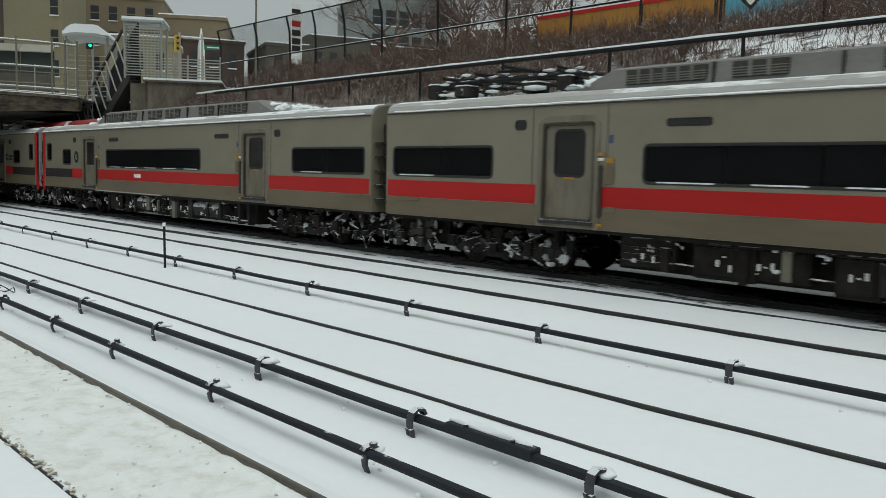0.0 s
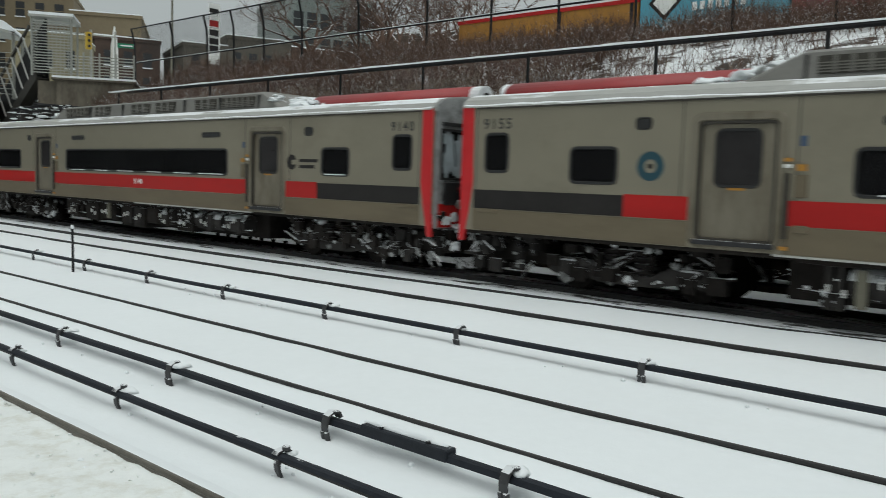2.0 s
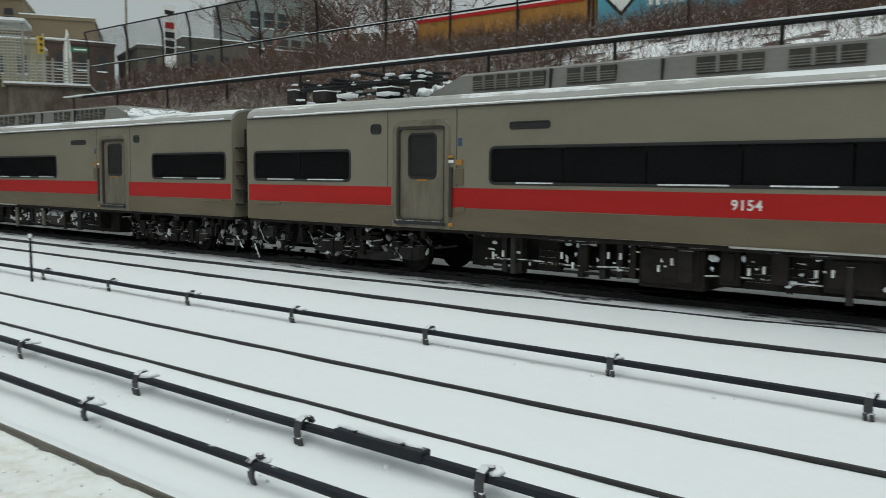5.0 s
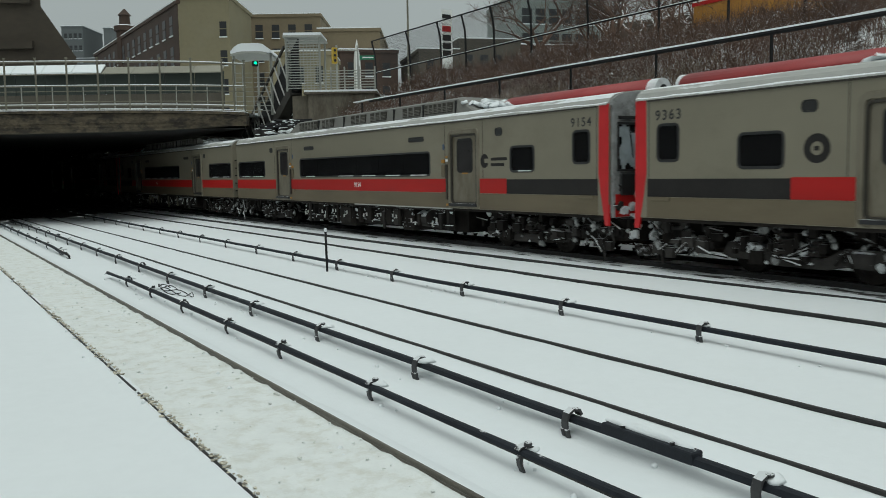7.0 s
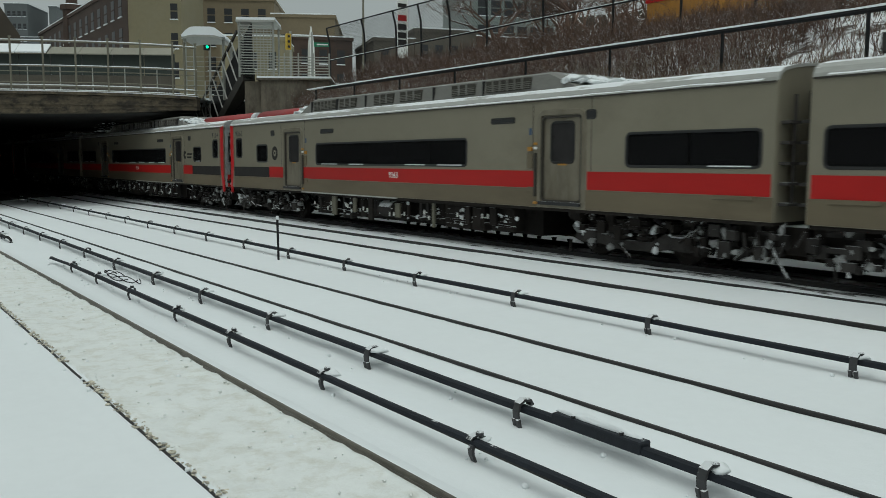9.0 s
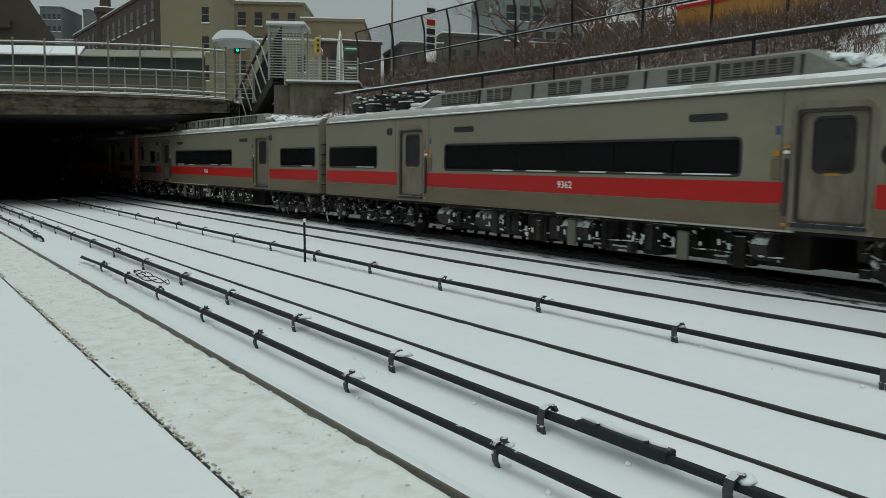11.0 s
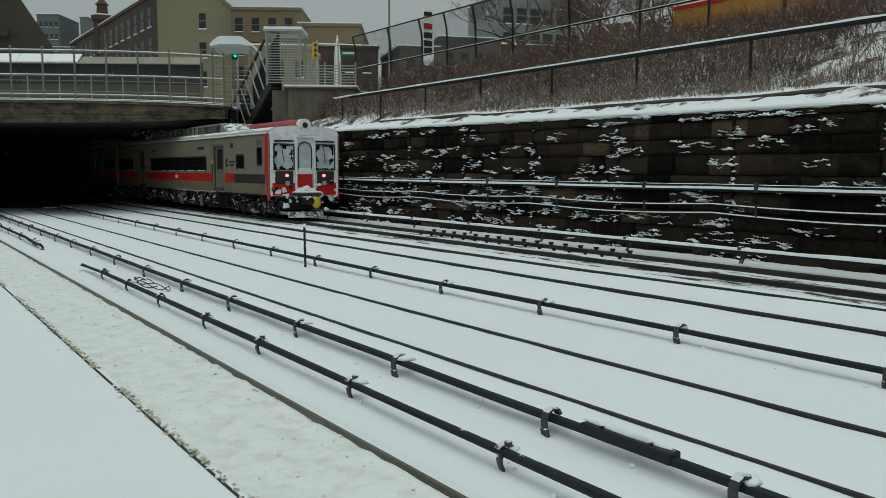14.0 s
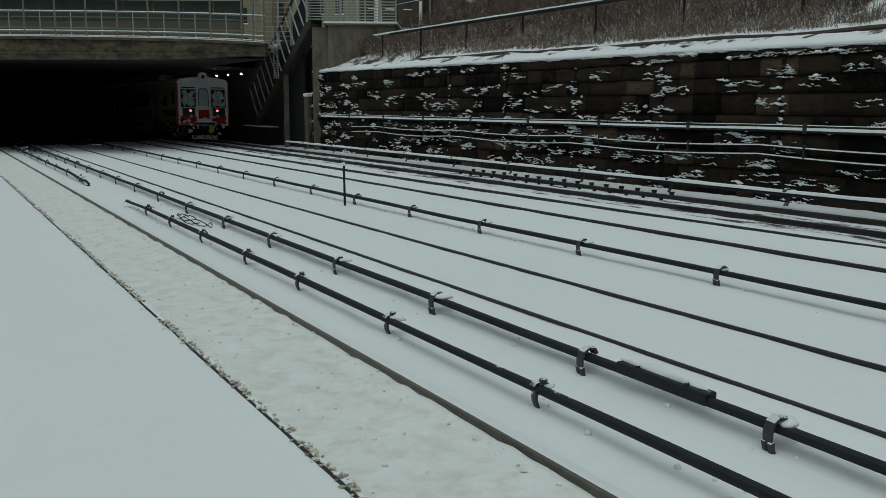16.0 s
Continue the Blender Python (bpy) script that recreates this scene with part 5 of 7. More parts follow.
def block(bm, u0, u1, d0, d1, z0, z1):
    vs = [bm.verts.new(on_bridge(u, d, z)) for z in (z0, z1) for u, d in ((u0, d0), (u1, d0), (u1, d1), (u0, d1))]
    for q in ((3, 2, 1, 0), (4, 5, 6, 7), (0, 1, 5, 4), (1, 2, 6, 5), (2, 3, 7, 6), (3, 0, 4, 7)):
        bm.faces.new([vs[i] for i in q])


def rise(u):
    return 1 - math.exp(-max(0.0, u) / 4)


railing = thing("bridge_railing", "weathered steel street railing with snow on its bars", "railing")
for z0, amp, r, snowy in ((7.95, 0.52, 0.045, 1), (6.9, 0.32, 0.04, 1), (6.66, 0.3, 0.025, 0), (6.12, 0.3, 0.03, 0), (5.84, 0.4, 0.045, 1), (5.62, 0.38, 0.04, 1)):
    bm = bmesh.new()
    pts = [on_bridge(u, 0.08, z0 + amp * rise(u)) for u in np.arange(2.0, 33, 1.0)]
    sweep(bm, pts, r, 6)
    part("rail_bar", bm, GALV_DULL, railing)
    if snowy:
        bm = bmesh.new()
        sweep(bm, [p + Vector((0, 0, r * 1.05)) for p in pts], r * 0.75, 5)
        part("snow_strip", bm, SNOW, railing)
for k, u in enumerate([2.05, 2.6] + [3.2 + 1.6 * k for k in range(18)]):
    bm = bmesh.new()
    a, b = on_bridge(u, 0.08, 5.4), on_bridge(u, 0.08, 8.12 + 0.52 * rise(u))
    rod(bm, a, b, 0.05, 6)
    rod(bm, b, b + Vector((0, 0, 0.06)), 0.07, 6)
    part("post", bm, GALV_DULL, railing)
    if k > 2:
        bm = bmesh.new()
        rod(bm, on_bridge(u - 0.8, 0.12, 6.0), on_bridge(u - 0.8, 0.12, 7.0 + 0.3 * rise(u)), 0.03, 5)
        part("short_post", bm, GALV, railing)

GREEN_DARK = surface("dark_green_boards", (0.035, 0.045, 0.038), 0.7, vary=0.25, stain=0.5)
TAN_PANEL = surface("pale_corrugated_panel", (0.26, 0.25, 0.2), 0.7, vary=0.2, stain=0.5)
UMBER_BOARD = surface("grey_brown_boards", (0.085, 0.075, 0.058), 0.8, vary=0.3, stain=0.6)
shelter = thing("street_hoarding", "long dark green hoarding under a snowy awning on the bridge street", "hoarding")
for k in range(15):
    u0 = 4.6 + k * 1.75
    bm = bmesh.new()
    slab_pts = [on_bridge(u, d, z) for u in (u0, u0 + 1.7) for d in (6.2, 6.32) for z in (7.35, 8.6)]
    vs = [bm.verts.new(p) for p in slab_pts]
    for q in ((0, 1, 3, 2), (4, 5, 7, 6), (0, 1, 5, 4), (2, 3, 7, 6), (0, 2, 6, 4), (1, 3, 7, 5)):
        bm.faces.new([vs[i] for i in q])
    part("board", bm, GREEN_DARK, shelter)
    bm = bmesh.new()
    block(bm, u0, u0 + 1.74, 6.15, 6.3, 5.7, 7.33)
    part("lower_board", bm, UMBER_BOARD, shelter)
    bm = bmesh.new()
    vs = [bm.verts.new(on_bridge(u, d, z)) for u, d, z in ((u0, 5.7, 8.45), (u0 + 1.72, 5.7, 8.45), (u0 + 1.72, 6.5, 8.9 + 0.1 * (k > 3)), (u0, 6.5, 8.9 + 0.1 * (k > 3)))]
    ws = [bm.verts.new(v.co + Vector((0, 0, 0.06))) for v in vs]
    bm.faces.new(vs[::-1])
    bm.faces.new(ws)
    for i in range(4):
        bm.faces.new((vs[i], vs[(i + 1) % 4], ws[(i + 1) % 4], ws[i]))
    part("awning", bm, GALV_DULL if k > 3 else TAN_PANEL, shelter)
    if k > 3:
        bm = bmesh.new()
        vs = [bm.verts.new(v) for v in (on_bridge(u0 + e, d, z + h) for h in (0.065, 0.14) for e, d, z in ((0, 5.72, 8.46), (1.72, 5.72, 8.46), (1.72, 6.45, 8.97), (0, 6.45, 8.97)))]
        for q in ((3, 2, 1, 0), (4, 5, 6, 7), (0, 1, 5, 4), (1, 2, 6, 5), (2, 3, 7, 6), (3, 0, 4, 7)):
            bm.faces.new([vs[i] for i in q])
        part("awning_snow", bm, SNOW, shelter)
bm = bmesh.new()
block(bm, -1.3, -4.7, -0.5, 6, -0.5, 6.55)
structure("abutment", bm, CONCRETE, "stained grey concrete bridge abutment")
bm = bmesh.new()
block(bm, -1.1, -4.85, -0.65, 6, 6.552, 6.64)
structure("abutment_coping", bm, CONCRETE, "concrete coping slab")
bm = bmesh.new()
block(bm, -1.12, -4.83, -0.63, 5.9, 6.642, 6.74)
structure("coping_snow", bm, SNOW, "snow lying on the abutment coping")
bm = bmesh.new()
block(bm, -0.45, -1.28, -0.2, 0.8, -0.5, 6.5)
structure("bridge_pier", bm, CONCRETE, "dark stained bridge bearing pier")

head = thing("stair_enclosure", "louvred galvanised stair head with a snowy flat roof", "stair enclosure")
for u, d in ((-0.25, -0.5), (-1.95, -0.5), (-0.25, 1.7), (-1.95, 1.7)):
    bm = bmesh.new()
    bar(bm, on_bridge(u, d, 6.7), on_bridge(u, d, 9.4), 0.08, 0.08)
    part("corner_post", bm, GALV, head)
for k in range(19):
    z = 6.85 + k * 0.132
    bm = bmesh.new()
    bar(bm, on_bridge(-0.25, -0.52, z), on_bridge(-1.95, -0.52, z), 0.07, 0.045)
    part("slat", bm, GALV, head)
    bm = bmesh.new()
    bar(bm, on_bridge(-0.25, -0.5, z), on_bridge(-0.25, 1.7, z), 0.05, 0.045)
    part("slat", bm, GALV, head)
bm = bmesh.new()
block(bm, -0.12, -2.08, -0.64, 1.85, 9.4, 9.5)
part("roof", bm, GALV, head)
for k in range(8):
    u = -0.45 - k * 0.18
    bm = bmesh.new()
    bar(bm, on_bridge(u, 1.68, 6.8), on_bridge(u, 1.68, 9.4), 0.03, 0.03)
    part("back_bar", bm, GALV, head)
bm = bmesh.new()
block(bm, -0.14, -2.06, -0.62, 1.83, 9.502, 9.63)
part("roof_snow", bm, SNOW, head)

ramp = thing("terrace_railing", "pale metal barred railing on the snowy abutment", "railing")
for k in range(7):
    z = 6.86 + k * 0.14
    bm = bmesh.new()
    bar(bm, on_bridge(-2.0, -0.52, z), on_bridge(-4.75, -0.52, z), 0.05, 0.045)
    part("rail_bar", bm, GALV, ramp)
for u in (-2.5, -3.2, -3.95, -4.75):
    bm = bmesh.new()
    bar(bm, on_bridge(u, -0.5, 6.7), on_bridge(u, -0.5, 7.9), 0.06, 0.06)
    part("post", bm, GALV, ramp)

STAIR_PAINT = surface("dark_stair_steel", (0.04, 0.037, 0.031), 0.6, 0.2, vary=0.3, stain=1.2)
stairs = thing("station_stairs", "steep dark steel stair flight with pale balusters down to the tracks", "stairs")
def flight(y):
    """Height of the stair's lower edge."""
    return 6.45 - 0.62 * (y - 41.8)


for x in (17.15, 17.72):
    bm = bmesh.new()
    vs = [bm.verts.new((x + w, y, flight(y) + h)) for w in (0, 0.07) for y, h in ((41.5, -0.1), (50.6, -0.1), (50.6, 0.5), (41.5, 0.5))]
    for q in ((0, 1, 2, 3), (7, 6, 5, 4), (0, 1, 5, 4), (2, 3, 7, 6), (0, 3, 7, 4), (1, 2, 6, 5)):
        bm.faces.new([vs[i] for i in q])
    part("stringer", bm, STAIR_PAINT, stairs)
    bm = bmesh.new()
    bar(bm, (x, 42.2, flight(42.2) + 2.85), (x, 51.6, flight(51.6) + 2.85), 0.09, 0.14)
    part("top_rail", bm, STAIR_PAINT, stairs)
    for k in range(13 if x < 17.5 else 0):
        y = 41.6 + k * 0.68
        bm = bmesh.new()
        bar(bm, (x - 0.03, y, flight(y) + 0.42), (x - 0.03, y + 1.3, flight(y + 1.3) + 2.83), 0.055, 0.06)
        part("baluster", bm, PALE_STEEL, stairs)
for k in range(26):
    y = 41.7 + k * 0.34
    bm = bmesh.new()
    box(bm, 17.23, 17.71, y, y + 0.33, flight(y) + 0.24, flight(y) + 0.29)
    part("tread", bm, STAIR_PAINT, stairs)
bm = bmesh.new()
vs = [bm.verts.new((17.66, y, flight(y) + h)) for y, h in ((41.5, 0.0), (51.0, 0.0), (51.0, 2.85), (41.5, 2.85))]
bm.faces.new(vs)
ws = [bm.verts.new(v.co + Vector((0.03, 0, 0))) for v in vs]
bm.faces.new(ws[::-1])
part("side_screen", bm, IRON_BARE, stairs, "dark mesh side screen")
bm = bmesh.new()
vs = [bm.verts.new((x, y, flight(y) + h)) for h in (-0.06, 0.0) for x, y in ((17.22, 41.5), (17.71, 41.5), (17.71, 50.6), (17.22, 50.6))]
for q in ((3, 2, 1, 0), (4, 5, 6, 7), (0, 1, 5, 4), (1, 2, 6, 5), (2, 3, 7, 6), (3, 0, 4, 7)):
    bm.faces.new([vs[i] for i in q])
part("soffit", bm, STAIR_PAINT, stairs, "plain dark underside")
for y in (46.1, 46.75):                  # added pale posts and rungs for a lit strip seen through the flight
    bm = bmesh.new()
    bar(bm, (17.1, y, flight(46.4) + 0.45), (17.1, y, flight(46.4) + 3.3), 0.05, 0.05)
    part("landing_post", bm, PALE_STEEL, stairs)
for k in range(8):
    bm = bmesh.new()
    z = flight(46.4) + 0.5 + k * 0.13
    bar(bm, (17.09, 46.1, z), (17.09, 46.75, z), 0.04, 0.05)
    part("rung", bm, PALE_STEEL, stairs)
# near-black sheet filling the shaded space beneath the stairs
bm = bmesh.new()
vs = [bm.verts.new((17.6 + w, y, z)) for w in (0, 0.12) for y, z in ((43.6, 0.2), (53.0, 0.2), (50.6, flight(50.6) - 0.1), (43.6, flight(43.6) - 0.1))]
for q in ((0, 1, 2, 3), (7, 6, 5, 4), (0, 1, 5, 4), (2, 3, 7, 6), (0, 3, 7, 4), (1, 2, 6, 5)):
    bm.faces.new([vs[i] for i in q])
part("under_wall", bm, IRON_BARE, stairs, "plain dark sheet standing in for the shade below the flight")
bm = bmesh.new()
bar(bm, (17.2, 45.2, 0.2), (17.2, 45.2, flight(45.2) - 0.1), 0.22, 0.22)
part("support_post", bm, CONCRETE, stairs, "grey stained support post")

kiosk = thing("stair_kiosk", "small glazed stair kiosk with an arched snowy roof", "kiosk")
for u, d in ((1.0, 2.0), (3.0, 2.0), (1.0, 4.2), (3.0, 4.2)):
    bm = bmesh.new()
    bar(bm, on_bridge(u, d, 5.7), on_bridge(u, d, 9.0), 0.12, 0.12)
    part("post", bm, GALV, kiosk)


def vault(bm, low, thick, crown, d0, d1):
    """A shallow barrel roof over the kiosk."""
    fs = [k / 10 for k in range(11)]
    rings = []
    for d in (d0, d1):
        up = [on_bridge(0.95 + 2.15 * f_, d, low + thick * min(1.0, 0.3 + 5 * min(f_, 1 - f_)) + crown * min(1.0, 4 * min(f_, 1 - f_))) for f_ in fs]
        dn = [on_bridge(0.95 + 2.15 * f_, d, low + 0.1 * math.sin(math.pi * f_)) for f_ in fs[::-1]]
        rings.append([bm.verts.new(p) for p in up + dn])
    k = len(rings[0])
    for i in range(k):
        bm.faces.new((rings[0][i], rings[0][(i + 1) % k], rings[1][(i + 1) % k], rings[1][i]))
    bm.faces.new(rings[0][::-1])
    bm.faces.new(rings[1])


bm = bmesh.new()
vault(bm, 8.85, 0.1, 0.1, 1.6, 4.6)
part("roof", bm, GALV, kiosk)
bm = bmesh.new()
vault(bm, 8.96, 0.3, 0.22, 1.63, 4.57)
part("roof_snow", bm, SNOW, kiosk)
for u0, u1 in ((1.05, 1.95), (2.05, 2.95)):
    for k in range(-6, 3):
        bm = bmesh.new()
        bar(bm, on_bridge(u0, 1.97, 7.45 + k * 0.25), on_bridge(u1, 1.97, 7.45 + k * 0.25), 0.03, 0.03)
        part("rail_bar", bm, GALV, kiosk)

GREEN_GLOW = surface("green_signal_lens", (0.02, 0.4, 0.2), 0.3, emit=(0.05, 1.0, 0.5), emit_strength=1.2)
AMBER = surface("amber_signal_housing", (0.5, 0.33, 0.03), 0.5, vary=0.1)
SIGN_GREEN = surface("green_street_sign", (0.01, 0.16, 0.08), 0.5, vary=0.1)
WARM_GLOW = surface("tunnel_lamp_glass", (0.8, 0.8, 0.7), 0.3, emit=(1.0, 0.95, 0.8), emit_strength=45.0)


def traffic_light(p, lit, label):
    t = thing("traffic_light", label, "traffic light", "traffic lights")
    x, y, z = p
    bm = bmesh.new()
    rod(bm, (x + 0.25, y + 0.2, 5.6), (x + 0.25, y + 0.2, z + 0.7), 0.07, 8)
    part("pole", bm, GALV, t)
    bm = bmesh.new()
    box(bm, x - 0.16, x + 0.16, y - 0.12, y + 0.12, z - 0.5, z + 0.5, 0.03)
    part("housing", bm, AMBER if not lit else IRON_BARE, t)
    for k in range(3):
        bm = bmesh.new()
        rod(bm, (x - 0.05, y - 0.2, z + 0.32 - k * 0.32), (x, y - 0.12, z + 0.32 - k * 0.32), 0.08, 12)
        part("lens", bm, GREEN_GLOW if lit and k == 2 else RUBBER, t)


traffic_light((23.75, 50.1, 9.95), False, "amber traffic signal seen side-on by the fence")
p = on_bridge(2.7, 6.0, 8.5)
traffic_light((p.x, p.y, 9.3), True, "dark traffic signal showing green")
sign = thing("street_sign", "green street sign on a pale post", "street sign")
bm = bmesh.new()
bar(bm, (25.1, 49.25, 9.8), (26.0, 48.76, 9.8), 0.04, 0.26)
part("plate", bm, SIGN_GREEN, sign)
bm = bmesh.new()
bar(bm, (25.25, 49.13, 9.8), (25.85, 48.8, 9.8), 0.02, 0.08)
part("lettering_bar", bm, WHITE_MARK, sign)
bm = bmesh.new()
rod(bm, (25.1, 49.5, 6.6), (25.1, 49.5, 10.6), 0.06, 8)
part("pole", bm, GALV, sign)
bm = bmesh.new()
rod(bm, (25.1, 49.5, 10.3), (22.0, 51.2, 10.4), 0.04, 6)
part("mast_arm", bm, GALV, sign)
spire = thing("white_obelisk", "slim white tapered monument beyond the stairs", "obelisk")
bm = bmesh.new()
rod(bm, (30.5, 60.3, 6.7), (30.5, 60.3, 11.4), 0.36, 4, 0.26)
rod(bm, (30.5, 60.3, 11.4), (30.5, 60.3, 12.8), 0.26, 4, 0.04)
part("shaft", bm, WHITE_MARK, spire)

totem = thing("roadside_sign", "tall narrow white sign board with red and dark panels", "sign")
bm = bmesh.new()
bar(bm, (29.28, 45.42, 8.9), (29.28, 45.42, 12.5), 0.72, 0.12)
part("board", bm, WHITE_MARK, totem)
for k, (z, m_) in enumerate(((12.1, CHAR), (11.3, RED), (10.75, CHAR), (10.25, CHAR), (9.8, CHAR))):
    bm = bmesh.new()
    bar(bm, (29.2, 45.33, z - 0.15), (29.2, 45.33, z + (0.2 if k else 0.1)), 0.62, 0.02)
    part("panel", bm, m_, totem)
bm = bmesh.new()
rod(bm, (29.3, 45.5, 6.6), (29.3, 45.5, 9.5), 0.07, 8)
part("pole", bm, GALV, totem)

lamp = thing("street_lamp", "tall bare street lamp with a curved arm", "street lamp")
bm = bmesh.new()
rod(bm, (28.5, 48.9, 6.6), (28.5, 48.9, 13.6), 0.09, 8, 0.06)
part("pole", bm, GALV_DULL, lamp)
bm = bmesh.new()
sweep(bm, [(28.5, 48.9, 13.6), (28.4, 49.0, 14.2), (28.0, 49.2, 14.7), (27.2, 49.6, 14.9)], 0.05, 6)
part("arm", bm, GALV_DULL, lamp)
bm = bmesh.new()
box(bm, 26.6, 27.3, 49.45, 49.75, 14.8, 14.95, 0.03)
part("lamp_head", bm, GALV_DULL, lamp)

# ======== chain-link fence on the bank top ========
fence = thing("chain_link_fence", "tall chain-link fence with bent dark posts above the bank", "fence")
POSTS = [45, 41, 37.8, 35.5, 33.1, 30.3, 26.6, 22.75, 19.6, 16.7, 13.8, 10.65, 7.8, 4.85, 1.8, -1.2, -4.2]
for y in POSTS:
    bm = bmesh.new()
    sweep(bm, [(24, y, 6.5), (24, y, 8.3), (23.95, y, 9.4), (23.75, y, 10.15)] if y > 26 else [(24, y, 6.6), (24, y, 10.15)], 0.05, 6)
    part("post", bm, IRON_BARE, fence)
for x, z, r, m_ in ((23.75, 10.15, 0.035, IRON_BARE), (24, 8.33, 0.035, IRON_BARE)):
    bm = bmesh.new()
    rod(bm, (x, -6, z), (x, 45, z), r, 6)
    part("rail_bar", bm, m_, fence)
bm = bmesh.new()
rod(bm, (23.99, -6, 8.368), (23.99, 45, 8.368), 0.016, 5)
part("snow_strip", bm, SNOW, fence)
vs, fs = [], []
for k in range(-30, 420):
    for s in (1, -1):
        y = -6 + k * 0.13
        h = 1.72
        ya, yb = (y, y + h) if s > 0 else (y + h, y)
        if min(ya, yb) < 19 or max(ya, yb) > 45:
            continue
        i = len(vs)
        vs += [(23.99, ya, 8.36), (23.99, ya + 0.012, 8.36), (23.76, yb + 0.012, 10.12), (23.76, yb, 10.12), (24.0, ya + 0.006, 8.36), (23.77, yb + 0.006, 10.12)]
        fs += [(i, i + 1, i + 2, i + 3), (i + 1, i + 4, i + 5, i + 2), (i + 4, i, i + 3, i + 5)]
me = bpy.data.meshes.new("wire_mesh")
me.from_pydata(vs, [], fs)
me.materials.append(IRON_BARE)
ob = new("wire_mesh", me)
ob.parent = fence
tagged(ob, "thin diamond wire netting", kind="stuff")

guard = thing("guard_rail", "snow-topped steel road guard rail beyond the bank", "guard rail")
for z in (7.3, 7.55):
    bm = bmesh.new()
    rod(bm, (27, -12, z), (27, 15.5, z), 0.08, 6)
    part("beam", bm, GALV_DULL, guard)
bm = bmesh.new()
rod(bm, (27, -12, 7.63), (27, 15.5, 7.63), 0.05, 6)
part("snow_strip", bm, SNOW, guard)
for y in (14, 9.1, 4.3, -0.5, -5.3):
    bm = bmesh.new()
    box(bm, 26.98, 27.15, y - 0.09, y + 0.09, 6.6, 7.75, 0.01)
    part("post", bm, IRON, guard)

# freight containers and painted trailers on the street above
ORANGE = surface("faded_orange_paint", (0.36, 0.17, 0.025), 0.55, vary=0.16, stain=0.4, stain_colour=(0.25, 0.1, 0.02), stain_amount=0.5)
TEAL = surface("teal_painted_panel", (0.09, 0.31, 0.40), 0.55, vary=0.16, stain=0.5, stain_colour=(0.3, 0.35, 0.36), stain_amount=0.4)
MAROON = surface("maroon_painted_panel", (0.17, 0.045, 0.04), 0.55, vary=0.2, stain=0.6, stain_colour=(0.06, 0.12, 0.2), stain_amount=0.3)
RUSTY = surface("rust_orange_panel", (0.24, 0.075, 0.03), 0.6, vary=0.25, stain=0.6, stain_colour=(0.12, 0.07, 0.05), stain_amount=0.6)
UMBER = surface("umber_panel", (0.10, 0.07, 0.055), 0.7, vary=0.3, stain=0.5)


def container(y0, y1, top, paint, label, ribs=True):
    c = thing("freight_container", label, "container", "containers along the street")
    bm = bmesh.new()
    n_ = int((y1 - y0) / 0.28)
    pts = []
    for k in range(n_ + 1):
        y = y0 + (y1 - y0) * k / n_
        pts.append((32 + (0.035 if ribs and k % 2 else 0), y))
    a = [bm.verts.new((x, y, 7.45)) for x, y in pts]
    b = [bm.verts.new((x, y, top)) for x, y in pts]
    for k in range(n_):
        bm.faces.new((a[k], a[k + 1], b[k + 1], b[k]))
    box(bm, 32.04, 34.4, y0, y1, 7.45, top - 0.002)
    part("body", bm, paint, c)
    bm = bmesh.new()
    box(bm, 31.96, 34.45, y0 - 0.03, y1 + 0.03, top, top + 0.16)
    part("top_rail", bm, RED if paint is ORANGE else paint, c)
    bm = bmesh.new()
    box(bm, 32.0, 34.4, y0, y1, top + 0.162, top + 0.26)
    part("roof_snow", bm, SNOW, c)
    bm = bmesh.new()
    box(bm, 32.0, 34.4, y0, y1, 7.2, 7.44)
    part("chassis", bm, IRON_BARE, c)
    for y in (y0 + 0.6, y1 - 0.6):
        bm = bmesh.new()
        rod(bm, (32.05, y, 7.2), (32.3, y, 7.2), 0.3, 12)
        part("wheel", bm, RUBBER, c)
    return c


c = container(18.3, 28.2, 10.0, ORANGE, "faded orange freight container with a red top edge")
bm = bmesh.new()
box(bm, 31.97, 31.995, 20.4, 20.95, 8.75, 9.2)
part("poster", bm, WHITE_MARK, c)
for y in (22.2, 18.6):
    bm = bmesh.new()
    box(bm, 31.95, 31.99, y - 0.07, y + 0.07, 7.5, 10.0)
    part("stanchion", bm, IRON_BARE, c)
c = container(12.1, 18.2, 10.9, TEAL, "teal advertising trailer with a white diamond and pale lettering", False)
for r, m_, x in ((0.85, CHAR, 31.99), (0.62, WHITE_MARK, 31.98)):
    bm = bmesh.new()
    q = [bm.verts.new((x, 17.1 + a, 9.85 + b)) for a, b in ((-r * 0.85, 0), (0, -r * 0.85), (r * 0.85, 0), (0, r * 0.85))]
    w = [bm.verts.new(v.co + Vector((0.008, 0, 0))) for v in q]
    bm.faces.new(q)
    bm.faces.new(w[::-1])
    for i in range(4):
        bm.faces.new((q[i], q[(i + 1) % 4], w[(i + 1) % 4], w[i]))
    part("diamond", bm, m_, c)
for y0_, y1_, z in ((13.7, 15.9, 9.55), (13.4, 14.7, 9.1)):
    y = y1_
    while y > y0_:
        bm = bmesh.new()
        box(bm, 31.98, 31.995, y - 0.2, y, z - 0.15, z + 0.17)
        part("lettering_bar", bm, WHITE_MARK, c)
        y -= 0.33
c = container(6.6, 12.0, 10.9, MAROON, "maroon painted trailer with blue ovals")
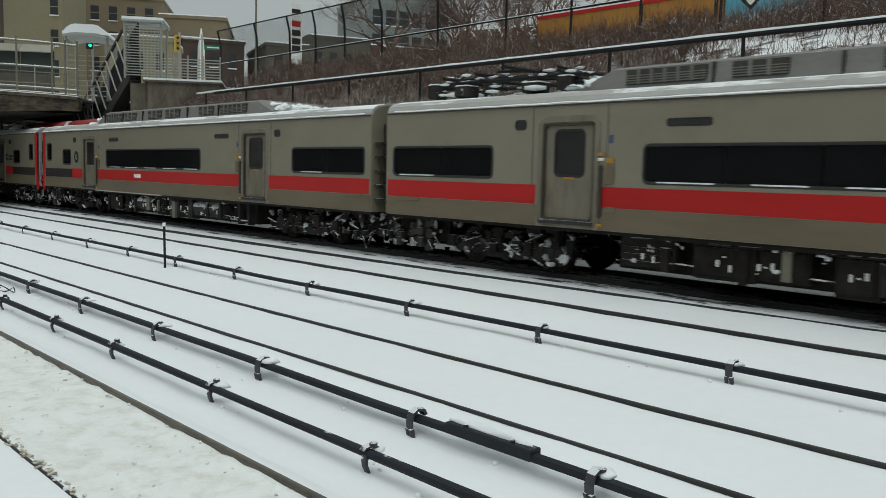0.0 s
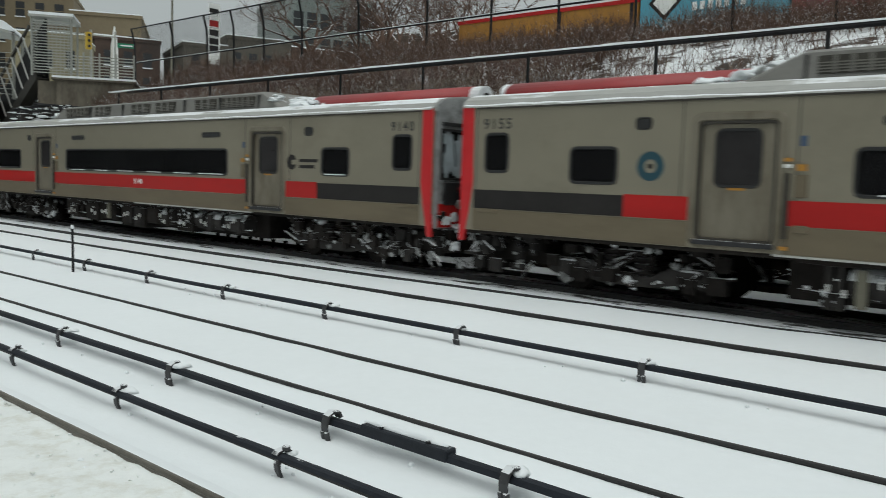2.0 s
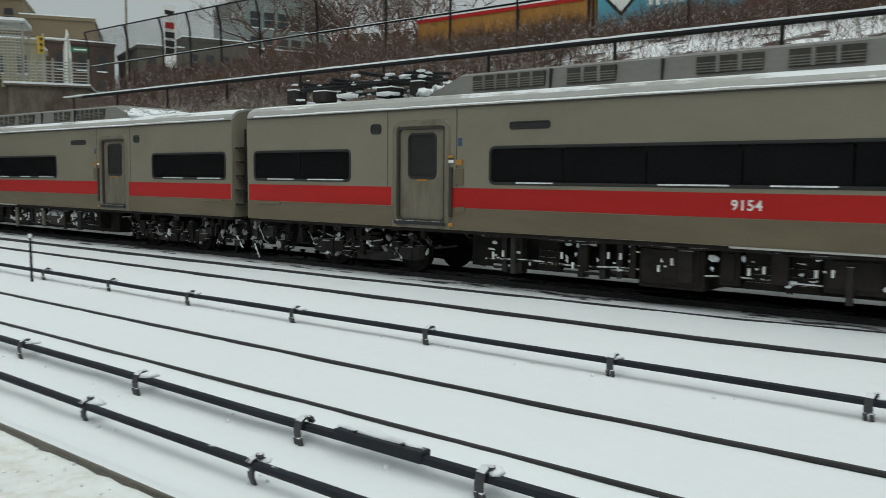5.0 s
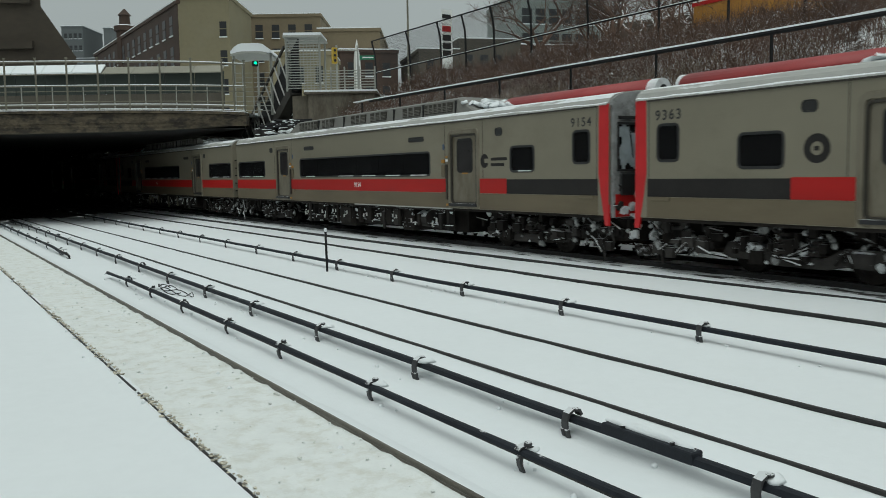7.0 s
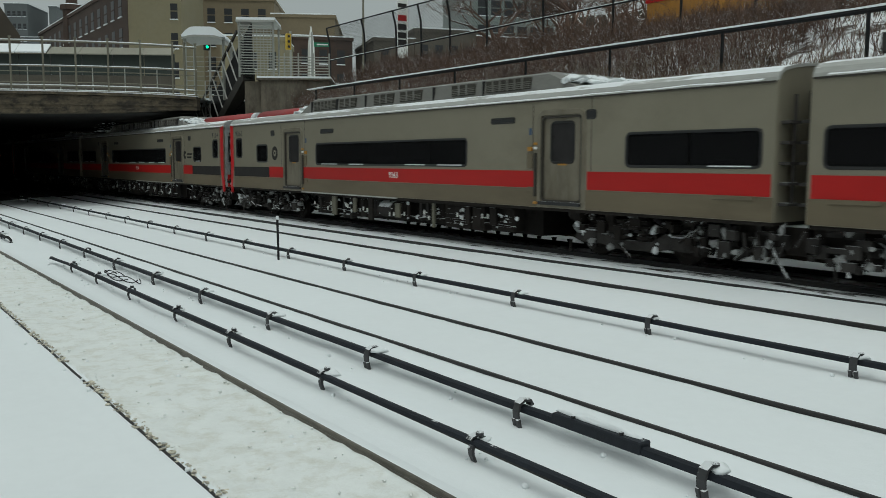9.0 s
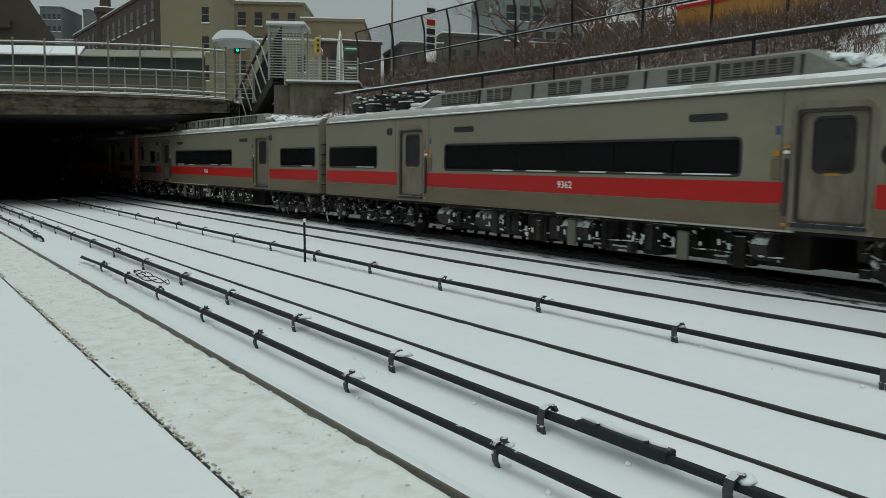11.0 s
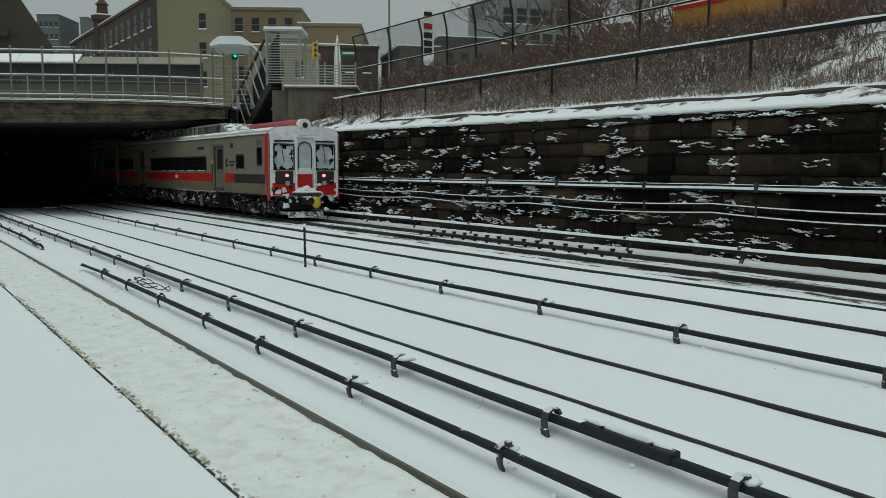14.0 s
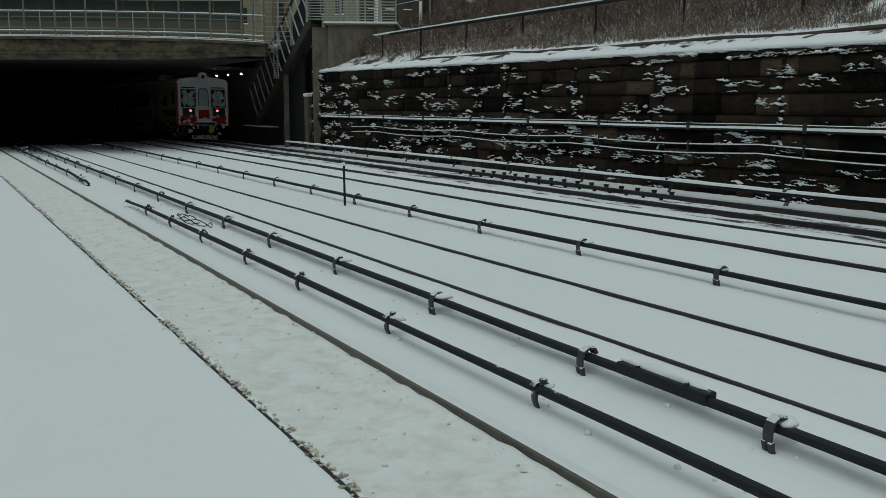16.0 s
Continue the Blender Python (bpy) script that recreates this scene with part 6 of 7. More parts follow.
for y in (10.3, 8.3):
    bm = bmesh.new()
    bmesh.ops.create_uvsphere(bm, u_segments=14, v_segments=8, radius=0.5)
    for v in bm.verts:
        v.co = Vector((31.97 + v.co.x * 0.04, y + v.co.y, 8.45 + v.co.z * 0.6))
    part("oval", bm, TEAL, c)
c = container(2.2, 6.5, 10.9, RUSTY, "rust-orange trailer with a row of cream letter bars")
for k in range(8):
    y = 6.35 - k * 0.36
    bm = bmesh.new()
    box(bm, 31.97, 31.99, y - 0.26, y, 8.85, 9.2)
    part("lettering_bar", bm, WHITE_MARK, c)
container(-8, 2.1, 10.6, UMBER, "dull umber trailer behind the guard rail")

# ======== buildings round the street ========
YELLOW_BRICK = surface("cream_stucco", (0.24, 0.21, 0.13), 0.85, vary=0.1, grain=3, stain=0.25, stain_colour=(0.25, 0.23, 0.16), stain_amount=0.4)
TAN_BRICK = surface("tan_brick", (0.19, 0.152, 0.095), 0.85, vary=0.15, grain=4, stain=0.3)
BROWN_BRICK = surface("dark_red_brick", (0.062, 0.04, 0.03), 0.85, vary=0.3, grain=4, stain=0.4)
GREY_BRICK = surface("sooty_grey_brick", (0.085, 0.075, 0.06), 0.85, vary=0.2, grain=3, stain=0.3)
FAR_GREY = surface("distant_grey_tower", (0.11, 0.12, 0.122), 0.9, vary=0.1, grain=1, stain=0.1)
GLAZED = surface("greenish_glass_block", (0.19, 0.215, 0.2), 0.3, vary=0.2, grain=1.0, stain=0.15)
PANE = surface("dark_window_pane", (0.018, 0.02, 0.022), 0.4, vary=0.3, bump=0)


def building(name, label, corner, along, width, depth, z0, z1, paint, windows=(), side_windows=(), parapet=0.5, side_paint=None):
    """A flat-roofed block. corner: its near left corner; along: the way of its front; windows: (columns, rows, first, step, low, rise, w, h)."""
    base = thing(name, label, "building", "street buildings")
    ax = Vector((*along, 0)).normalized()
    ay = Vector((-ax.y, ax.x, 0))
    if ay.y < 0:
        ay = -ay
    c0 = Vector((*corner, 0))

    def at(s, d, z):
        return c0 + ax * s + ay * d + Vector((0, 0, z))

    def lump(bm, s0, s1, d0, d1, za, zb):
        vs_ = [bm.verts.new(at(s, d, z)) for z in (za, zb) for s, d in ((s0, d0), (s1, d0), (s1, d1), (s0, d1))]
        for q in ((3, 2, 1, 0), (4, 5, 6, 7), (0, 1, 5, 4), (1, 2, 6, 5), (2, 3, 7, 6), (3, 0, 4, 7)):
            bm.faces.new([vs_[i] for i in q])

    bm = bmesh.new()
    lump(bm, 0, width, 0, depth, z0, z1)
    part("wall", bm, paint, base)
    if side_paint:
        bm = bmesh.new()
        lump(bm, -0.06, -0.003, 0, depth, z0, z1)
        part("side_wall", bm, side_paint, base)
    bm = bmesh.new()
    lump(bm, -0.12, width + 0.12, -0.12, depth, z1, z1 + 0.3)
    part("cornice", bm, side_paint or paint, base)
    bm = bmesh.new()
    lump(bm, -0.1, width + 0.1, -0.1, depth, z1 + 0.302, z1 + 0.42)
    part("roof_snow", bm, SNOW, base)
    for spec_, front in ((windows, True), (side_windows, False)):
        for cols, rows, first, step, low, up, w, h in spec_:
            for i in range(cols):
                for k in range(rows):
                    s, z = first + i * step, low + k * up
                    bm = bmesh.new()
                    if front:
                        lump(bm, s, s + w, -0.03, 0.1, z, z + h)
                    else:
                        lump(bm, -0.1, 0.1, s, s + w, z, z + h)
                    win = part("window", bm, PANE, base)
                    bm = bmesh.new()
                    if front:
                        lump(bm, s - 0.05, s + w + 0.05, -0.12, 0.0, z - 0.09, z)
                    else:
                        lump(bm, -0.22, 0, s - 0.1, s + w + 0.1, z - 0.15, z)
                    part("sill", bm, SNOW, win)
                    bm = bmesh.new()
                    if front:
                        lump(bm, s - 0.02, s + w + 0.02, -0.05, 0.0, z + h * 0.48, z + h * 0.54)
                    else:
                        lump(bm, -0.12, 0, s - 0.02, s + w + 0.02, z + h * 0.48, z + h * 0.54)
                    part("sash_bar", bm, paint, win)
    return base


def spot(u, back):
    p_ = BR + BD * u + BN * back
    return (p_.x, p_.y)


RIGHT = (-BD.x, -BD.y)
cx_, cy_ = spot(14.7, 32)
building("apartment_house", "cream stuccoed apartment house end wall with few windows", (cx_, cy_), RIGHT, 4.5, 9, 5.5, 18.0, YELLOW_BRICK,
         [(1, 4, 3.6, 2, 7.2, 2.5, 0.6, 1.3)])
building("apartment_house", "long dark red brick apartment front with rows of windows", (cx_ - 0.05, cy_ + 38), (0, -1), 38, 4, 5.5, 17.6, BROWN_BRICK,
         [(15, 4, 1.0, 2.45, 7.0, 2.7, 1.0, 1.7)])
turret = thing("corner_turret", "dark brick corner turret with a capped roof", "turret", "street buildings")
tx, ty = cx_ + 0.5, cy_ + 23
bm = bmesh.new()
rod(bm, (tx, ty, 5.5), (tx, ty, 18.6), 0.95, 8)
part("shaft", bm, BROWN_BRICK, turret)
bm = bmesh.new()
rod(bm, (tx, ty, 18.6), (tx, ty, 19.1), 1.2, 8)
part("cornice", bm, BROWN_BRICK, turret)
bm = bmesh.new()
rod(bm, (tx, ty, 19.1), (tx, ty, 19.25), 1.1, 8, 0.8)
part("roof_snow", bm, SNOW, turret)
bm = bmesh.new()
rod(bm, (tx, ty, 19.25), (tx, ty, 20.3), 0.62, 8, 0.55)
rod(bm, (tx, ty, 20.3), (tx, ty, 21.0), 0.75, 8, 0.1)
part("lantern", bm, BROWN_BRICK, turret)
building("apartment_house", "tan apartment block with dark sash windows and fire balconies", spot(14.6, 48), RIGHT, 10.3, 14, 5.5, 19.2, TAN_BRICK,
         [(5, 5, 1.6, 1.75, 7.0, 2.5, 0.8, 1.4)])
building("apartment_house", "low tan brick house with arched top windows", spot(4.2, 45), RIGHT, 6.4, 14, 5.5, 17.1, TAN_BRICK,
         [(4, 4, 0.9, 1.4, 6.6, 2.5, 0.6, 1.3)])
building("apartment_house", "plain cream house end beyond the kiosk", spot(4.6, 20), RIGHT, 4.6, 6, 5.5, 11.3, YELLOW_BRICK, [(3, 2, 0.7, 1.4, 7.0, 2.3, 0.55, 1.2)])
# large sooty mass at the far end of the bridge
MASS = surface("sooty_brown_masonry", (0.052, 0.042, 0.03), 0.9, vary=0.25, grain=2, stain=0.35, stretch=(1, 1, 2.0))
mass = thing("corner_block", "large sooty brown masonry block with a sloping flank", "building", "street buildings")
bm = bmesh.new()
prof = [(16.3, 5.5), (16.4, 10.6), (18.6, 14.0), (18.7, 26), (34, 26), (34, 5.5)]
a = [bm.verts.new(on_bridge(u, 14, z)) for u, z in prof]
b = [bm.verts.new(on_bridge(u, 14, z) + Vector((-6, 14, 0))) for u, z in prof]
bm.faces.new(a)
bm.faces.new(b[::-1])
for i in range(len(prof)):
    bm.faces.new((a[i], a[(i + 1) % 6], b[(i + 1) % 6], b[i]))
part("wall", bm, MASS, mass)
for z in (8.2, 11.2, 14.2):
    bm = bmesh.new()
    block(bm, 19.2, 33.8, 13.7, 14.0, z, z + 0.5)
    part("string_course", bm, MASS, mass)
for u0, u1, z in ((79.9, 74.9, 36), (70, 68.3, 35.5), (79, 66, 28.5)):
    building("far_tower", "grey distant tower block in haze", spot(u0, 160), RIGHT, u0 - u1, 12, 5.5, z + 1.8, FAR_GREY,
             [(4, 5, 0.6, (u0 - u1) / 4.4, z - 12, 2.8, 0.7, 1.2)] if u0 - u1 > 3 else ())
building("row_house", "sooty grey brick row house behind the fence", (44.9, 75.0), (1, -0.35), 4.2, 10, 6.7, 14.6, GREY_BRICK, [(2, 3, 0.8, 1.9, 7.6, 2.4, 0.8, 1.4)])
building("row_house", "sooty grey brick row house with dark windows", (48.9, 73.6), (1, -0.35), 6.6, 10, 6.7, 15.7, GREY_BRICK, [(4, 3, 0.6, 1.6, 7.8, 2.6, 0.8, 1.4)])
building("row_house", "brown brick row house beside the shrubs", (55.2, 71.4), (1, -0.35), 9, 10, 6.7, 15.2, BROWN_BRICK, [(5, 3, 0.7, 1.7, 7.8, 2.5, 0.8, 1.4)])
building("glass_block", "greenish glazed block beyond the row houses", (59.6, 77.9), (1, -0.35), 10, 12, 6.7, 22.3, GLAZED, [(6, 5, 0.6, 1.6, 8.0, 2.75, 1.2, 1.7)])
building("row_house", "dark brick house behind the fence corner", (38.5, 80), (1, -0.35), 6, 10, 6.7, 14.8, BROWN_BRICK, [(3, 3, 0.8, 1.8, 7.6, 2.4, 0.8, 1.4)])
building("row_house", "low brown warehouse behind the shrubs", (40, 42), (0.35, -1), 16, 8, 6.9, 11.6, GREY_BRICK, [(7, 1, 1, 2.2, 9.2, 2, 1.0, 1.2)])

# tunnel lamps and the platform end inside
lamps = thing("tunnel_lamp_row", "row of small glowing lamps under the tunnel roof", "tunnel lamp")
for k, (x, y) in enumerate(((16.92, 52), (16.95, 54.8), (16.9, 57.1), (16.95, 64))):
    bm = bmesh.new()
    box(bm, x - 0.045, x + 0.045, y - 0.05, y + 0.05, 4.44, 4.5, 0.012)
    part("lamp_glass", bm, WARM_GLOW, lamps)
    bm = bmesh.new()
    rod(bm, (x, y, 4.5), (x, y, 4.92), 0.02, 6)
    part("hanger", bm, IRON_BARE, lamps)
bm = bmesh.new()
box(bm, 16.95, 18.39, 47.5, 100, -0.3, 1.3, 0.02)
structure("tunnel_platform", bm, MORTAR, "low concrete platform edge inside the tunnel")
bm = bmesh.new()
box(bm, 16.97, 18.38, 47.6, 52, 1.302, 1.36)
structure("platform_snow", bm, SNOW, "snow blown onto the platform end")
post = thing("wall_end_post", "concrete end post with a snow cap", "post")
bm = bmesh.new()
box(bm, 17.42, 17.8, 42.75, 43.2, -0.2, 3.0, 0.03)
part("shaft", bm, CONCRETE, post)
bm = bmesh.new()
box(bm, 17.37, 17.85, 42.7, 43.25, 3.002, 3.2, 0.06)
part("snow_cap", bm, SNOW, post)

# ======== shrubs, weeds and a bare tree on the bank ========
TWIG = surface("dead_brush_twigs", (0.125, 0.08, 0.06), 0.85, vary=0.4, grain=2, island=1.0, bump=0.1, snow=0.8, snow_edge=0.88, snow_scale=6, spec=0.2)
STRAW = surface("frosted_weed_stems", (0.2, 0.15, 0.11), 0.85, vary=0.4, grain=2, island=1.0, bump=0.1, snow=0.9, snow_edge=0.7, spec=0.2, snow_scale=7)


def brush(name, label, count, place, height, spread, thick, material, seed, forks=2):
    """Thousands of thin bent stems, joined."""
    rnd = random.Random(seed)
    vs, fs = [], []

    def stem(p, d, length, r):
        mid = p + d * length * 0.55
        d2 = (d + Vector((rnd.uniform(-1, 1), rnd.uniform(-1, 1), rnd.uniform(-0.4, 0.5))) * 0.45).normalized()
        end = mid + d2 * length * 0.45
        i = len(vs)
        for q, rr in ((p, r), (mid, r * 0.75)):
            for k in range(3):
                a = k * 2.094 + i
                vs.append((q.x + rr * math.cos(a), q.y + rr * math.sin(a), q.z))
        vs.append(tuple(end))
        for k in range(3):
            fs.append((i + k, i + (k + 1) % 3, i + 3 + (k + 1) % 3, i + 3 + k))
            fs.append((i + 3 + k, i + 3 + (k + 1) % 3, i + 6))
        return mid, d2

    for _ in range(count):
        spot_ = place(rnd)
        if spot_ is None:
            continue
        x, y, k = spot_
        z = bank(x, y) - 0.03
        h = height * rnd.uniform(0.45, 1.15) * k
        d = Vector((rnd.gauss(0, spread), rnd.gauss(0, spread), 1)).normalized()
        mid, d2 = stem(Vector((x, y, z)), d, h, thick)
        for _ in range(forks):
            f = Vector((rnd.gauss(0, 0.7), rnd.gauss(0, 0.7), rnd.uniform(0.1, 0.9))).normalized()
            stem(Vector((x, y, z)) + d * h * rnd.uniform(0.25, 0.6), f, h * rnd.uniform(0.25, 0.55), thick * 0.6)
    me = bpy.data.meshes.new(name)
    me.from_pydata(vs, [], fs)
    me.materials.append(material)
    ob = new(name, me)
    return tagged(ob, label, "shrubs", kind="stuff")


def low_weeds(rnd):
    y = rnd.uniform(-12, 38.5)
    x = 18.48 + abs(rnd.gauss(0, 1.0))
    k = 1.0
    if 4.0 < y < 13.0 + 0.8 * wobble(x, y, 5, 0.9) and 19.1 < x < 22.5 and rnd.random() < 0.88:
        return None
    if y > 29 and x < 19.6 and rnd.random() < 0.8:
        return None
    k = 0.6 if x < 18.7 else 1.0
    return x, y, k * (0.75 + 0.5 * wobble(x, y, 1, 0.6))


def upper_shrubs(rnd):
    y = rnd.uniform(-14, 40.5)
    x = rnd.uniform(19.0, 27.5)
    if 4.0 < y < 13.0 + wobble(x, y, 3, 0.9) and x < 23 + wobble(x, y, 3, 0.5) and rnd.random() < 0.84 + 0.25 * wobble(x, y, 6, 0.7):
        return None
    return x, y, 0.85 + 0.7 * wobble(x, y, 2, 0.4) + (0.25 if x > 22 else 0.0)


brush("bank_weeds", "frosted dry weed stems along the handrail", 15000, low_weeds, 0.85, 0.3, 0.009, STRAW, 3, 3)
brush("bank_shrubs", "dense reddish-brown leafless shrubs on the bank", 24000, upper_shrubs, 1.3, 0.45, 0.0095, TWIG, 4, 5)


def bare_tree(x, y, z, height, seed, label):
    """A leafless tree: tapered trunk, forking limbs and fine twigs."""
    rnd = random.Random(seed)
    base = thing("bare_tree", label, "tree", "bare street trees")
    trunk, twigs = bmesh.new(), bmesh.new()

    def grow(p, d, length, r, level):
        bm_ = trunk if level < 2 else twigs
        q = p + d * length
        rod(bm_, p, q, r, 6 if level < 2 else 3, r * 0.68, False)
        if level > 5:
            return
        for _ in range(rnd.choice((2, 3, 3)) if level else 4):
            side = Vector((rnd.gauss(0, 1), rnd.gauss(0, 1), rnd.gauss(0.25, 0.5))).normalized()
            grow(p + d * length * rnd.uniform(0.6, 1.0), (d * 0.75 + side * 0.75).normalized(), length * rnd.uniform(0.6, 0.85), r * 0.58, level + 1)

    grow(Vector((x, y, z)), Vector((0.05, 0, 1)), height * 0.3, height * 0.022, 0)
    part("trunk", trunk, TWIG, base)
    tagged(part("crown", twigs, TWIG, base, "fine leafless twigs dusted with snow"), kind="stuff")


bare_tree(29.5, 36.5, 6.8, 8.5, 2, "bare grey tree behind the chain-link fence")
bare_tree(30.0, 31.5, 6.8, 8.0, 8, "bare brown tree above the shrubs")
bare_tree(28.6, 28.0, 6.8, 4.5, 5, "small bare tree near the container")
for x_, y_, h_, seed_ in ((33.4, 34.5, 9.0, 12), (35.5, 31.2, 9.5, 14), (37.5, 36.0, 10.5, 16), (31.2, 33.6, 6.0, 18), (33.2, 29.8, 7.5, 19)):
    bare_tree(x_, y_, 6.8, h_, seed_, "bare twiggy tree in the thicket behind the fence")

# snow clods lying on the bed by the third rails
clods = random.Random(21)
bm = bmesh.new()
for k in range(150):
    y = clods.uniform(2, 24)
    x = clods.choice((4.36, 5.45, 9.6, 2.3, 3.2)) + clods.gauss(0, 0.16)
    r = clods.uniform(0.012, 0.035)
    bmesh.ops.create_icosphere(bm, subdivisions=1, radius=r, matrix=Matrix.Translation((x, y, snow_height(x, y) + r * 0.4)))
ob = structure("snow_crumbs", bm, SNOW, "loose crumbs of snow along the rails", True, "stuff")
ball = bmesh.new()
bmesh.ops.create_icosphere(ball, subdivisions=1, radius=1.0)
ball.verts.ensure_lookup_table()
ball_v, ball_f = [v.co.copy() for v in ball.verts], [tuple(v.index for v in f.verts) for f in ball.faces]
ball.free()


def clod_field(name, label, material, spots):
    """Many small uneven lumps joined into one mesh: (x, y, z, length, width, height)."""
    vs, fs = [], []
    for x, y, z, a, b, c in spots:
        i0, turn = len(vs), clods.uniform(0, 3)
        for v in ball_v:
            k = 1 + 0.5 * noise.noise(v * 1.7 + Vector((x * 9, y * 9, 0)))
            p, q = v.x * a * k, v.y * b * k
            vs.append((x + p * math.cos(turn) - q * math.sin(turn), y + p * math.sin(turn) + q * math.cos(turn), z + v.z * c * k))
        fs += [tuple(i + i0 for i in f) for f in ball_f]
    me = bpy.data.meshes.new(name)
    me.from_pydata(vs, [], fs)
    me.materials.append(material)
    return tagged(new(name, me), label, kind="stuff")


spots = []
for k in range(1300):
    y = 1.5 + 32 * clods.random() ** 1.3
    x = 2.2 + clods.gauss(0.01, 0.035)
    r = clods.uniform(0.005, 0.02)
    if wobble(y, 3, 0, 0.8) > -0.35 and x > 2.13:
        spots.append((x, y, snow_height(x, y) + 0.012, r * 1.7, r, r * 0.7))
clod_field("ice_clods", "brownish ice clods along the buried rail", DIRT, spots)
spots = []
for k in range(260):
    y = 1.5 + 22 * clods.random() ** 1.2
    x = clods.choice((2.2 + abs(clods.gauss(0, 0.3)), 3.5 - abs(clods.gauss(0, 0.12)), clods.uniform(2.3, 3.4)))
    if 2.2 < x < 3.48:
        r = clods.uniform(0.006, 0.02)
        spots.append((x, y, bed(x) + 0.045, r * 1.4, r, r * 0.7))
clod_field("trodden_lumps", "lumps of trodden snow between the nearest rails", SNOW_DIRTY, spots)
# a loop of cable and scrap by the gap in the nearest third rail
scrap = thing("cable_scrap", "tangle of black cable in the snow by the third rail", "cable")
for k in range(3):
    bm = bmesh.new()
    sweep(bm, [(4.95 + 0.13 * math.cos(a + k) + 0.03 * k, 19.1 + 1.0 * math.sin(a * 0.9 + k * 0.6), -0.07 + 0.05 * math.sin(3 * a)) for a in np.arange(0, 4.6, 0.3)], 0.011, 5)
    part("loop", bm, IRON_BARE, scrap)
bm = bmesh.new()
sweep(bm, [(4.36, 30.1, 0.02), (4.36, 29.7, 0.05), (4.4, 29.4, -0.03), (4.42, 29.4, -0.12), (4.38, 29.8, -0.14)], 0.04, 6)
part("hook", bm, IRON_BARE, scrap)
# splice plate on the middle third rail
splice = thing("splice_box", "flat black splice plate bolted on the third rail", "splice plate")
bm = bmesh.new()
box(bm, 5.455, 5.605, 4.75, 5.85, -0.035, 0.075, 0.012)
part("plate", bm, COVER, splice)
for y in (5.0, 5.6):
    bm = bmesh.new()
    rod(bm, (5.5, y, 0.07), (5.5, y, 0.1), 0.025, 6)
    part("bolt", bm, IRON, splice)
bm = bmesh.new()
bmesh.ops.create_icosphere(bm, subdivisions=3, radius=1.0)
for v in bm.verts:
    v.co = Vector((5.56 + v.co.x * 0.05, 5.35 + v.co.y * 0.55, 0.07 + max(-0.2, v.co.z) * 0.05 * (1 + noise.noise(v.co * 3))))
part("snow_ridge", bm, SNOW, splice, "", True)
# toothed rail lubricator strips on the far track
for x, y0 in ((16.28, 15.6), (15.5, 15.2)):
    strip = thing("track_spikes", "row of dark tie ends poking through snow", "track fitting", "tie ends")
    for k in range(16):
        bm = bmesh.new()
        rod(bm, (x, y0 + k * 0.62, 0.2), (x, y0 + k * 0.62, 0.38 if x > 16 else 0.34), 0.02, 5, 0.085)
        part("spike", bm, IRON_BARE, strip)

# ======== the wall's stone blocks ========
wall_rnd = random.Random(11)


def block_mesh(seed, name="stone"):
    """A rock-faced unit block: 1 long (y), 1 high (z), facing -x."""
    ny, nz = 6, 4
    vs, fs = [], []
    for k in range(nz + 1):
        for i in range(ny + 1):
            y, z = i / ny - 0.5, k / nz - 0.5
            edge = i in (0, ny) or k in (0, nz)
            out = 0.012 * noise.noise(Vector((y * 9, z * 9, seed))) if edge else 0.04 + 0.09 * noise.noise(Vector((y * 4, z * 3, seed * 7.3))) + 0.06 * noise.noise(Vector((y * 10, z * 8, seed * 3.1)))
            vs.append((-out, y, z))
    for k in range(nz):
        for i in range(ny):
            a = k * (ny + 1) + i
            fs.append((a, a + ny + 1, a + ny + 2, a + 1))
    n0 = len(vs)
    rim = [i for i in range(ny + 1)] + [k * (ny + 1) + ny for k in range(1, nz + 1)] + [nz * (ny + 1) + i for i in range(ny - 1, -1, -1)] + [k * (ny + 1) for k in range(nz - 1, 0, -1)]
    for i in rim:
        vs.append((0.09, vs[i][1], vs[i][2]))
    for j in range(len(rim)):
        k = (j + 1) % len(rim)
        fs.append((rim[j], rim[k], n0 + k, n0 + j))
    return vs, fs


shapes = [block_mesh(s) for s in range(9)]
meshes = []
for vs, fs in shapes:
    me = bpy.data.meshes.new("stone")
    me.from_pydata(vs, [], fs)
    me.materials.append(STONE)
    me.polygons.foreach_set("use_smooth", [True] * len(fs))
    meshes.append(me)
tan_meshes = []
for me in meshes:
    me = me.copy()
    me.materials.clear()
    me.materials.append(STONE_TAN)
    tan_meshes.append(me)
far_v, far_f = [], []
placed = 0
fleck_v, fleck_f = [], []


def fleck(y, z, length, r):
    """A ragged ridge of snow caught on the stone face."""
    steps = max(3, int(length / 0.035))
    i0 = len(fleck_v)
    for k in range(steps + 1):
        f = k / steps
        rr = r * (0.15 + math.sin(math.pi * f) * wall_rnd.uniform(0.1, 1.5))
        yy_, zz_ = y + length * (f - 0.5), z + 0.05 * wobble(y + length * f, z, 3, 4.0) + wall_rnd.uniform(-0.018, 0.018)
        fleck_v.extend([(WALL_X - 0.02, yy_, zz_ - rr), (WALL_X - 0.09 - rr * 0.5, yy_, zz_ - rr * 0.3), (WALL_X - 0.05, yy_, zz_ + rr)])
    for k in range(steps):
        a = i0 + k * 3
        fleck_f.extend([(a, a + 1, a + 4, a + 3), (a + 1, a + 2, a + 5, a + 4)])


